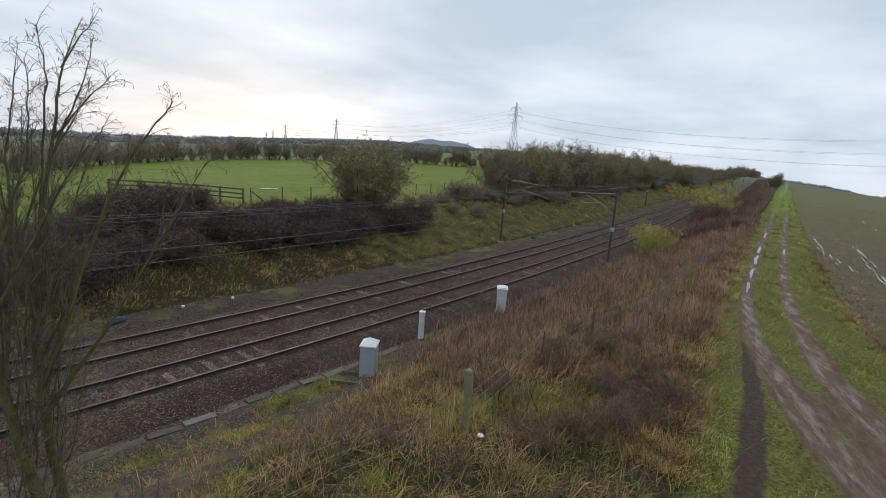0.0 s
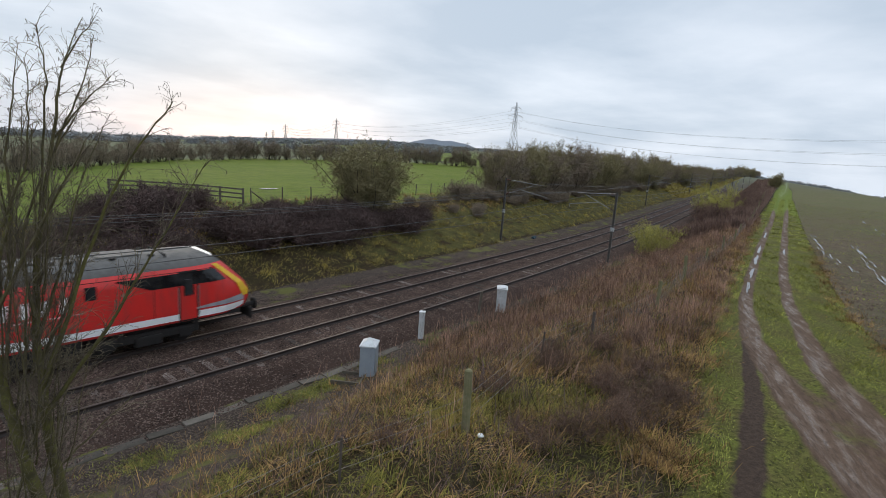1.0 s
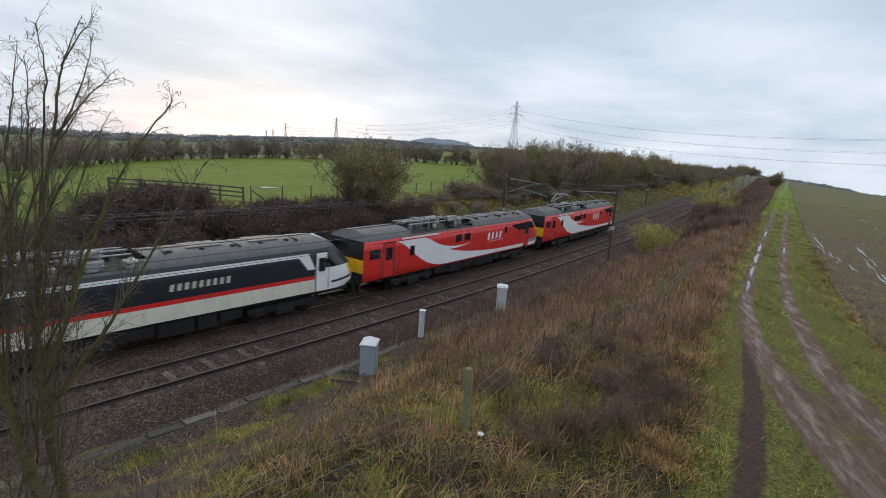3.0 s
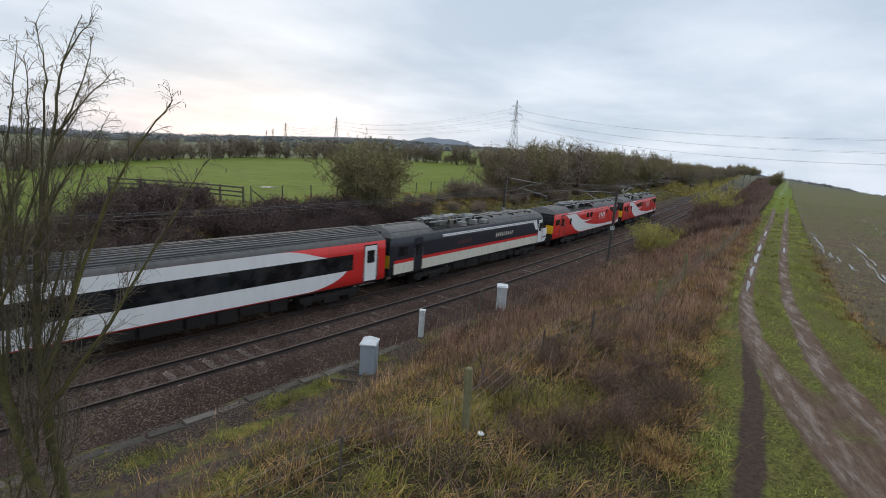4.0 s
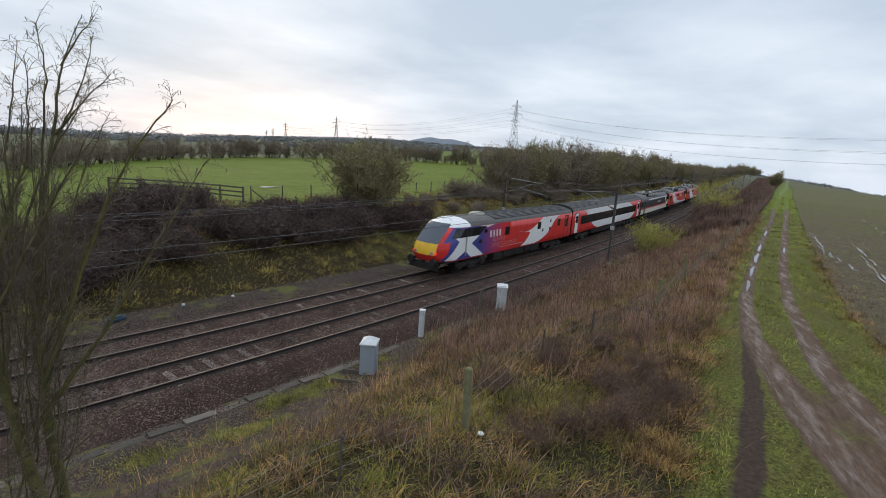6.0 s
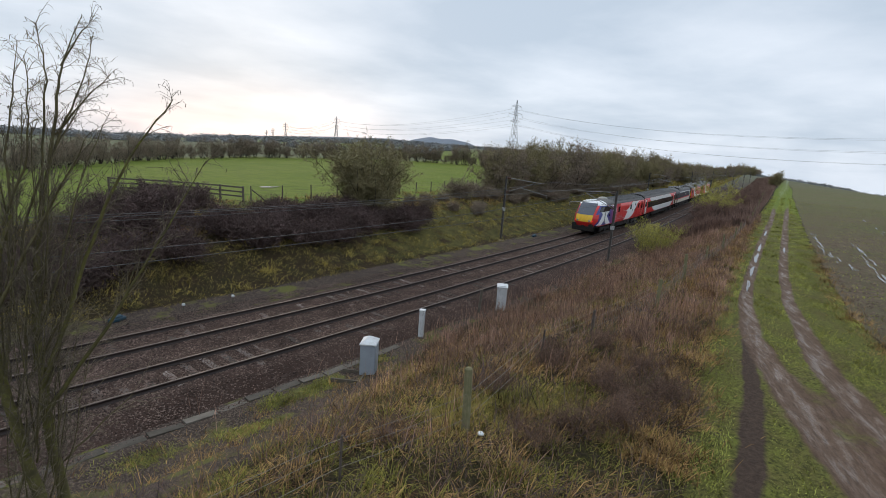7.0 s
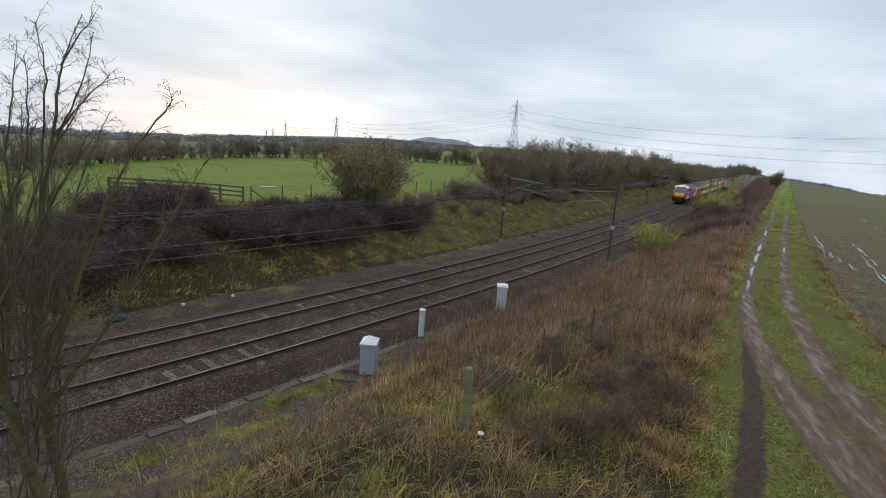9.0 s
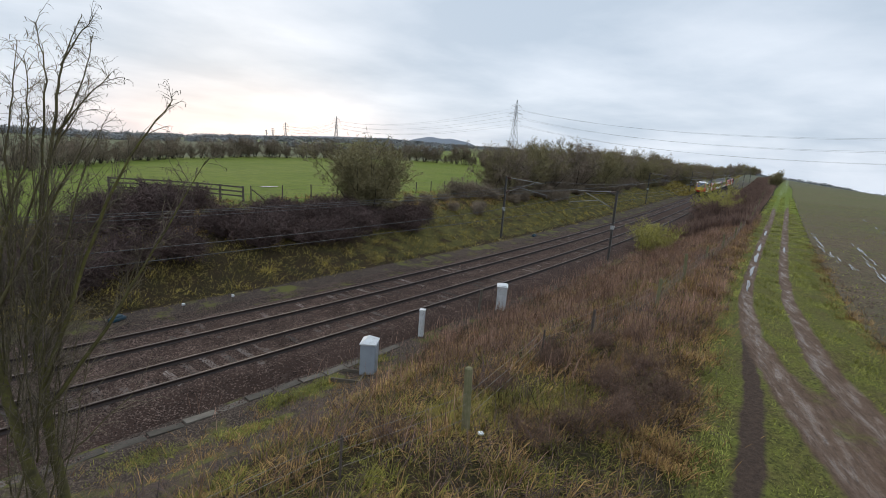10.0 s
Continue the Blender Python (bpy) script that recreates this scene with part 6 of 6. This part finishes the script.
# one big hawthorn at the field edge
haw = [shrub("hawthorn_bush", "large rounded bare hawthorn bush with dense twigs at the field edge", "bush", "", 81, 48, 5.0, 4.0, 4, 0.85, 0.015, M_OLIVE, M_DARKBARK, 0.10, 5, 0.2, 0)]
scatter(haw, [(28.4, 33.8, 1.2)], 5, (1, 1))
# scrub wood beyond
wood = [shrub("scrub_tree", "bare many-stemmed scrub tree with dense brown twigs above the far bank", "tree", "scrub wood above the line", 90 + k, 20, 6.0, 4.2, 4, 1.1, 0.02, M_OLIVE if k % 2 else M_TWIG, M_DARKBARK, 0.04, 4, 0.3, 0) for k in range(4)]
spots = []
for k in range(120):
    x = 53 + 255 * (k / 120) ** 1.3 + rs0.uniform(-1.5, 1.5)
    u = rs0.uniform(15.8, float(np.interp(x, [52, 80], [17.6, 24.0]))) + float(np.interp(x, [47, 60, 110, 150, 220], [1.5, 1.2, 0.0, -3.0, -5.5]))
    s = float(np.interp(x, [47, 60, 90, 130, 200, 300], [0.92, 0.98, 1.08, 1.08, 0.85, 0.8]))
    spots.append((x, float(track_y(x)) + u, s * rs0.uniform(0.85, 1.08)))
for k in range(26):
    x = 310 + 620 * (k / 26) ** 1.2
    spots.append((x, float(track_y(x)) + rs0.uniform(6, 16), rs0.uniform(0.75, 1.1) * float(np.interp(x, [310, 930], [1.0, 1.5]))))
scatter(wood, spots, 7, (0.92, 1.1))
foot = []
for k in range(34):
    x = 46 + 95 * (k / 34) + rs0.uniform(-1, 1)
    foot.append((x, float(track_y(x)) + rs0.uniform(14.2, 17.5) + float(np.interp(x, [46, 70], [1.5, 0])), rs0.uniform(0.6, 1.0)))
for k in range(10):
    x = 33 + 1.4 * k
    foot.append((x, float(track_y(x)) + rs0.uniform(14.0, 18.5), rs0.uniform(0.35, 0.6)))
scatter([shrub("undergrowth", "tangled brown undergrowth at the foot of the scrub wood", "bush", "undergrowth on the far bank", 75 + k, 26, 1.8, 2.2, 3, 0.7, 0.015, M_TWIG, M_BRAMBLE, 0.2, 4, 0.25, 0) for k in range(2)], foot, 23)
patch = []
for x, y, sc in ((11.2, 3.6, 0.5), (12.3, 4.2, 0.55), (13.4, 3.5, 0.5), (12.8, 5.2, 0.42), (14.6, 4.6, 0.45), (10.2, 4.4, 0.4), (12.9, 6.6, 0.42), (13.6, 6.9, 0.4), (9.0, 4.9, 0.35), (17.0, 5.6, 0.35), (7.0, 7.2, 0.38), (10.6, 6.9, 0.36), (15.4, 6.2, 0.36)):
    patch.append((x, y, sc))
scatter([shrub("bramble_patch", "low tangle of dead brown bramble canes in the grass", "bramble", "brambles on the near bank", 160 + k, 22, 1.6, 2.6, 3, 0.7, 0.008, M_CANE, M_CANE, 0.35, 3, 0.1, 0) for k in range(3)], patch, 29)
# hedgerow of small bare trees round the field
hedge = [shrub("hedgerow_tree", "small bare hedgerow tree on the far side of the field", "tree", "hedgerow trees", 110 + k, 8, 4.6, 2.6, 4, 0.85, 0.016, M_TWIG, M_DARKBARK, 0.0, 3, 0.45) for k in range(4)]
line = [(2, 58), (14.3, 71), (22.4, 80), (34, 92.0), (54.2, 102), (78, 105), (100.6, 100), (112, 88), (116, 74)]
spots = []
for (x0, y0), (x1, y1) in zip(line[:-1], line[1:]):
    n = max(2, int(math.hypot(x1 - x0, y1 - y0) / 0.85))
    for k in range(n):
        t = (k + rs0.uniform(0.1, 0.9)) / n
        x, y = x0 + (x1 - x0) * t, y0 + (y1 - y0) * t
        s = float(np.interp(x, [0, 20, 50, 100], [0.58, 0.62, 0.74, 0.98])) * rs0.choice([0.5, 0.6, 0.8, 0.95, 1.0, 1.1])
        spots.append((x + rs0.uniform(-1, 1), y + rs0.uniform(-1, 1), s))
scatter(hedge, spots, 11)
# willows in yellow bud beside the line, and the clump where the lane ends
willow = [shrub("willow_bush", "yellow-green budding willow bush beside the railway", "bush", "willows beside the line", 130 + k, 20, 3.4, 2.8, 3, 0.8, 0.016, M_WILLOW, M_OLIVE, 0.05, 2, 0.55, 0) for k in range(2)]
scatter(willow, [(48.8, float(track_y(48.8)) - 2.4, 0.92), (94.0, float(track_y(94)) - 3.0, 1.9), (87.5, float(track_y(87.5)) - 3.0, 1.05), (51.0, float(track_y(51)) - 3.6, 0.75), (90.5, float(track_y(90.5)) - 4.2, 1.1)], 13, (0.95, 1.05))
russet = [shrub("russet_scrub", "russet-brown leafless scrub beside the railway", "bush", "russet scrub beside the line", 140 + k, 24, 2.2, 2.0, 3, 0.6, 0.014, M_SCRUB, M_DARKBARK, 0.1, 4, 0.5) for k in range(2)]
spots = [(84, -3.0, 1.2), (86, -4.2, 1.15), (81, -3.6, 0.9)]
for k in range(26):
    x = 70 + 135 * (k / 26)
    spots.append((x, rs0.uniform(-9.0, -3.6), 0.75 * rs0.uniform(0.6, 1.0)))
scatter(russet, [(x, float(track_y(x)) + u, s) for x, u, s in spots], 17)
scatter([shrub("thorn_clump", "dark thorn clump at the end of the farm track", "bush", "", 150, 26, 5.0, 3.0, 4, 1.0, 0.03, M_OLIVE, M_DARKBARK, 0, 4, 0.3)], [(203, float(track_y(203)) - 11.6, 1.0)], 19, (1, 1))


def mossy_tree():
    """The tall thin alder that stands close to the camera."""
    t = empty("alder_tree", pose(1.16, 6.9, gz(1.16, 6.9), 0, 0, 0), "bare mossy alder with dangling catkins, close beside the bank", "tree")
    g = gz(1.16, 6.9)
    n = Vector((1.16, 6.9, 0)).normalized()
    rt = Vector((n.y, -n.x, 0))
    rs = np.random.RandomState(33)

    def limb(pts, r0, r1, depth):
        """Smooth a limb through a few bends (sideways, height), with a slant in depth."""
        p = np.array([(rt * a + n * (depth[0] + (depth[1] - depth[0]) * k / (len(pts) - 1)) + Vector((0, 0, b - g)))[:] for k, (a, b) in enumerate(pts)])
        tt = np.linspace(0, len(pts) - 1, (len(pts) - 1) * 4 + 1)
        q = np.stack([np.interp(tt, range(len(pts)), p[:, i]) for i in range(3)], -1)
        q[1:-1] = (q[:-2] + 2 * q[1:-1] + q[2:]) / 4
        q[1:-1] += rs.normal(0, 0.008, q[1:-1].shape)
        r = np.linspace(r0, r1, len(q))
        return q, r

    limbs = [
        # two mossy trunks that part near the ground
        limb([(0.0, 1.75), (-0.1, 3.46), (-0.33, 4.88), (-0.41, 5.54), (-0.37, 6.41), (-0.17, 7.12)], 0.082, 0.016, (-0.1, -0.2)),
        limb([(0.14, 1.75), (0.09, 3.24), (-0.03, 4.65), (-0.06, 5.65), (0.0, 6.7), (0.16, 7.57)], 0.078, 0.02, (0.1, 0.0)),
        # leaders and boughs
        limb([(-0.17, 7.12), (-0.19, 7.68), (-0.08, 8.31), (-0.01, 8.81)], 0.014, 0.003, (-0.2, 0.0)),
        limb([(-0.25, 7.0), (-0.03, 7.59), (0.05, 8.26), (0.03, 8.68)], 0.013, 0.003, (-0.2, -0.4)),
        limb([(0.16, 7.57), (0.3, 8.36), (0.36, 8.72), (0.57, 9.24)], 0.02, 0.003, (0.0, 0.3)),
        limb([(0.34, 8.67), (0.52, 9.01), (0.63, 9.18)], 0.009, 0.003, (0.2, 0.1)),
        limb([(0.07, 7.14), (0.14, 8.05), (0.19, 8.61), (0.14, 9.01)], 0.015, 0.003, (0.0, -0.3)),
        limb([(0.16, 7.57), (0.36, 8.12), (0.56, 8.58), (0.68, 9.1)], 0.014, 0.003, (0.0, 0.4)),
        limb([(0.25, 7.93), (0.44, 8.22), (0.76, 8.62)], 0.012, 0.003, (0.1, -0.2)),
        limb([(-0.07, 4.98), (0.23, 5.92), (0.63, 7.19), (0.98, 7.92), (1.32, 8.41)], 0.028, 0.005, (0.0, -0.4)),
        limb([(-0.04, 4.76), (0.6, 5.73), (1.08, 6.69), (1.63, 7.74)], 0.026, 0.004, (0.0, -0.5)),
        limb([(-0.05, 5.67), (0.2, 6.39), (0.44, 7.36), (0.73, 8.08)], 0.02, 0.004, (0.0, 0.5)),
        limb([(-0.05, 5.97), (-0.15, 6.77), (0.2, 7.74), (0.61, 8.43)], 0.02, 0.004, (-0.1, 0.3)),
        limb([(0.02, 3.94), (0.32, 4.14), (0.89, 4.55)], 0.016, 0.004, (0.1, 0.4)),
        limb([(-0.06, 5.29), (0.29, 6.01), (0.47, 6.73), (0.96, 7.33)], 0.02, 0.004, (0.1, 0.6)),
        limb([(-0.38, 6.05), (-0.01, 6.9), (0.25, 7.44), (0.45, 7.92)], 0.02, 0.004, (-0.2, -0.7)),
        limb([(-0.03, 4.64), (0.26, 5.09), (0.81, 5.84), (1.0, 6.31)], 0.02, 0.004, (0.1, 0.5)),
    ]
    for k in range(36):
        x0, z0 = rs.uniform(-0.45, 0.05), rs.uniform(3.4, 6.4)
        run, rise = rs.uniform(-0.1, 0.75) * (1.3 - 0.12 * z0), rs.uniform(1.3, 2.4)
        r0 = rs.uniform(0.008, 0.017)
        limbs.append(limb([(x0, z0), (x0 + run * 0.45, z0 + rise * 0.35), (x0 + run, z0 + rise)], r0, 0.003, (rs.uniform(-0.2, 0.2), rs.uniform(-1.0, 1.0))))
    for k, (q, r) in enumerate(limbs):
        v, f = sticks(q[:-1], q[1:], r[:-1], r[1:], 7)
        from_arrays("trunk" if k < 2 else "bough", v, f, M_BARK if k < 2 or r[0] > 0.025 else M_YOUNGBARK, t, "mossy yellow-green trunk" if k < 2 else "", True)
    # long slender whips that sweep upwards, then side twigs, then spurs
    TA, TB, W, ends = [], [], [], []

    def whip(o, d, length, w, rise, steps):
        """Grow many curved twigs at once; returns their joints and headings for the next order."""
        seg = (length / steps)[:, None]
        joints = []
        for k in range(steps):
            d = d + rs.normal(0, 0.13, d.shape) + np.array([0, 0, rise])
            d = d / np.linalg.norm(d, axis=1)[:, None]
            e = o + d * seg
            TA.append(o), TB.append(e), W.append(np.full(len(o), w * (1 - 0.7 * k / steps)))
            joints.append((o + (e - o) * rs.rand(len(o), 1), d))
            o = e
        ends.append(o)
        return np.concatenate([j[0] for j in joints]), np.concatenate([j[1] for j in joints])

    starts, heads = [], []
    for q, r in limbs:
        d = np.diff(q, axis=0)
        ln = np.linalg.norm(d, axis=1)
        for k in range(len(d)):
            if r[k] < 0.075 and q[k][2] + g > 3.3:
                for _ in range(max(1, int(ln[k] * 9 + rs.rand()))):
                    starts.append(q[k] + d[k] * rs.rand())
                    heads.append(d[k] / (ln[k] + 1e-9))
    starts, heads = np.array(starts), np.array(heads)
    side = heads + rs.normal(0, 0.38, heads.shape)
    side /= np.linalg.norm(side, axis=1)[:, None]
    high = np.clip((starts[:, 2] + g - 7.0) / 2.0, 0, 1)
    o, d = whip(starts, side, rs.uniform(0.2, 0.75, len(starts)) * (1 - 0.82 * high), 0.0048, 0.03, 5)
    pick = rs.rand(len(o)) < 0.7
    o, d = o[pick], d[pick] + rs.normal(0, 0.5, d[pick].shape)
    o, d = whip(o, d, rs.uniform(0.06, 0.24, len(o)), 0.003, -0.10, 4)
    pick = rs.rand(len(o)) < 0.45
    o, d = o[pick], d[pick] + rs.normal(0, 0.6, d[pick].shape)
    whip(o, d, rs.uniform(0.03, 0.10, len(o)), 0.0022, -0.35, 3)
    v, f = sticks(np.concatenate(TA), np.concatenate(TB), np.concatenate(W), np.concatenate(W) * 0.8, 3)
    tagged(from_arrays("crown", v, f, M_ALDER, t, "fine bare twigs"), kind="stuff")
    # dry catkins that dangle from the twig ends of the upper crown
    bm = B()
    for k in range(4):
        rod(bm, (0.002 * k, 0, -0.011 * k), (0.002 * (k + 1), 0, -0.011 * (k + 1)), 0.0025 + 0.0012 * (k % 2), 0.0028, 5)
    me = bpy.data.meshes.new("catkin")
    bm.to_mesh(me)
    bm.free()
    me.materials.append(M_ALDER)
    c = np.concatenate(ends[:2])
    c = c[c[:, 2] + g > 7.2]
    for p in c[rs.permutation(len(c))[:280]]:
        o = new("catkin", me)
        o.parent = t
        o.matrix_basis = pose(*p, rs.uniform(-25, 25), rs.uniform(-25, 25), rs.uniform(0, 360))


mossy_tree()


# ---------------------------------------------------------------- the distance
def polar(az, d):
    return d * math.sin(radians(az)), d * math.cos(radians(az))


def far_hedges():
    """Hedges, copses and woods of the far country, one thicket of twigs."""
    rs = np.random.RandomState(70)
    A, Bq, W = [], [], []
    lines = [(200, -5, 48, 3.0, 5.0), (290, -8, 50, 4.0, 6.0), (430, -8, 58, 5.0, 7.0), (640, -8, 80, 4.0, 7.0), (980, -8, 80, 4.0, 7.0), (1500, -8, 82, 5.0, 9.0), (2400, -8, 84, 6.0, 13.0),
             (520, 82.5, 95, 2.5, 6.0), (760, 82, 95, 4.0, 8.0), (1300, 82, 95, 6.0, 13.0)]
    for d, a0, a1, h0, h1 in lines:
        n = int((a1 - a0) * 420)
        az = rs.uniform(a0, a1, n)
        gap = blobs(az * 9.0, az * 0, int(d), 28.0)
        dd = d * (1 + 0.06 * np.sin(az * 0.35 + d) + rs.normal(0, 0.012, n))
        ok = rs.rand(n) < np.clip(gap * 1.8 - 0.15, 0.12, 1)
        az, dd, gap = az[ok], dd[ok], gap[ok]
        x, y = dd * np.sin(np.radians(az)), dd * np.cos(np.radians(az))
        z = ground_z(x, y)
        lump = blobs(az * 40.0, az * 0, int(d) + 1, 24.0)
        h = 0.75 * (h0 + (h1 - h0) * lump) * rs.uniform(0.35, 1.0, len(az))
        p = np.stack([x, y, z + h * rs.uniform(0.0, 0.6, len(az))], -1)
        e = p + np.stack([rs.normal(0, 0.32, len(az)) * h, rs.normal(0, 0.32, len(az)) * h, rs.uniform(-0.1, 0.3, len(az)) * h], -1)
        A.append(p), Bq.append(e), W.append(d * 0.0008 * rs.uniform(0.4, 1.3, len(az)))
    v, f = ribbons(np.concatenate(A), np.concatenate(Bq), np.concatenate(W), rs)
    o = from_arrays("far_woodland", v, f, M_FARWOOD, None, "bare hedges and woods of the far country, greyed by painted haze")
    tagged(o, category="woodland", kind="stuff")


# twigs painted pale cool grey to stand in for distant haze
M_FARWOOD = leafy("haze_tinted_woods", (0.28, 0.283, 0.28), (0.19, 0.197, 0.20), spread=0.25)
far_hedges()


def far_hill(az0, az1, d, peak, label):
    """A long low hill on the skyline."""
    n, m = 60, 8
    verts, faces = [], []
    for i in range(n):
        t = i / (n - 1)
        az = az0 + (az1 - az0) * t
        rise = peak * math.sin(math.pi * t) ** 0.8 * (1 + 0.12 * math.sin(9 * t) + 0.06 * math.sin(23 * t))
        for j in range(m):
            s = j / (m - 1)
            x, y = polar(az, d * (0.9 + 0.2 * s))
            verts.append((x, y, gz(x, y) - 6 + (rise + 6) * math.sin(math.pi * s)))
    for i in range(n - 1):
        for j in range(m - 1):
            a = i * m + j
            faces.append((a, a + 1, a + m + 1, a + m))
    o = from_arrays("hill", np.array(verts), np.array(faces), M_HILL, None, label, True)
    tagged(o, category="hill", kind="structure")


# blue-grey here is air haze painted into the hills' base colour
M_HILL = plain("hazy_blue_hill", (0.22, 0.25, 0.29), (0.17, 0.20, 0.235), 0.004, 0.05, 0.95, 0, 0.3, 1.0)
far_hill(44, 52, 3300, 46, "low wooded hill on the skyline, blued by painted haze")
far_hill(8, 22, 3600, 38, "long ridge on the skyline, its haze painted blue-grey")
far_hill(18, 47, 3900, 26, "long ridge on the skyline, its haze painted blue-grey")
far_hill(72, 81.5, 2200, 12, "low wooded rise beyond the railway, blued by painted haze")


def pylon(name, az, d, h, turn):
    """A lattice tower with three pairs of arms."""
    x, y = polar(az, d)
    z = gz(x, y)
    t = empty(name, pose(x, y, z, 0, 0, turn), "grey steel lattice electricity pylon with three pairs of arms", "pylon", "electricity pylons")
    k = h / 50.0
    levels = [(0, 4.0), (10, 3.1), (19, 2.3), (26, 1.7), (33, 1.3), (39, 1.1), (45, 0.8), (50, 0.15)]
    A, Bq = [], []
    r = max(0.09, d * 0.00021)
    for (z0, w0), (z1, w1) in zip(levels[:-1], levels[1:]):
        c0 = [np.array((sx * w0, sy * w0, z0)) * k for sx, sy in ((-1, -1), (1, -1), (1, 1), (-1, 1))]
        c1 = [np.array((sx * w1, sy * w1, z1)) * k for sx, sy in ((-1, -1), (1, -1), (1, 1), (-1, 1))]
        for i in range(4):
            j = (i + 1) % 4
            A += [c0[i], c0[i], c0[j], c1[i]]
            Bq += [c1[i], c1[j], c1[i], c1[j]]
    v, f = sticks(A, Bq, r, r, 3)
    from_arrays("tower", v, f, M_PYLON, t, "lattice steel tower")
    for zz, reach in ((29, 6.2), (36, 8.6), (43.5, 6.0)):
        for s in (-1, 1):
            tip = np.array((s * reach, 0, zz + 0.6)) * k
            A = [np.array((s * 1.3, 1.2, zz)) * k, np.array((s * 1.3, -1.2, zz)) * k, np.array((s * 1.1, 1.0, zz + 2.3)) * k, np.array((s * 1.1, -1.0, zz + 2.3)) * k]
            v, f = sticks(A + [tip], [tip] * 4 + [tip - np.array((0, 0, 3.0 * k))], r, r, 3)
            from_arrays("arm", v, f, M_PYLON, t, "tapering cross arm with insulator string")
    return t, k


M_PYLON = plain("pylon_steel", (0.30, 0.315, 0.33), (0.23, 0.245, 0.255), 0.2, 3.0, 0.7, 0.3, 0)
ROW = [("electricity_pylon", 104.0, 350.0, 44.0, 0.0), ("electricity_pylon", 55.75, 530.0, 50.0, 0.0), ("electricity_pylon", 36.5, 1120.0, 48.0, 0.0), ("electricity_pylon", 31.3, 1560.0, 47.0, 0.0),
       ("electricity_pylon", 30.05, 2250.0, 46.0, 0.0), ("electricity_pylon", 29.4, 2800.0, 46.0, 0.0)]


def power_line():
    placed = []
    for i, (nm, az, d, h, _) in enumerate(ROW):
        x, y = polar(az, d)
        xa, ya = polar(*ROW[max(0, i - 1)][1:3])
        xb, yb = polar(*ROW[min(len(ROW) - 1, i + 1)][1:3])
        turn = math.degrees(math.atan2(yb - ya, xb - xa)) + 90
        pylon(nm, az, d, h, turn)
        placed.append((x, y, gz(x, y), h / 50.0, radians(turn)))
    for a, b in zip(placed[:3], placed[1:4]):
        for zz, reach in ((26.6, 6.2), (33.6, 8.6), (41.1, 6.0)):
            for s in (-1, 1):
                pa = np.array((a[0] + s * reach * a[3] * math.cos(a[4]), a[1] + s * reach * a[3] * math.sin(a[4]), a[2] + zz * a[3]))
                pb = np.array((b[0] + s * reach * b[3] * math.cos(b[4]), b[1] + s * reach * b[3] * math.sin(b[4]), b[2] + zz * b[3]))
                ts = np.linspace(0, 1, 40)[:, None]
                p = pa + (pb - pa) * ts
                p[:, 2] -= 12.0 * (4 * ts * (1 - ts))[:, 0]
                dist = np.hypot(p[:, 0], p[:, 1])
                r = np.maximum(0.05, dist[:-1] * 0.00012)
                v, f = sticks(p[:-1], p[1:], r, r, 3)
                o = from_arrays("power_line", v, f, M_PYLON, None, "sagging high-voltage conductor between the pylons")
                tagged(o, category="power line", group="power lines")


power_line()


motions()
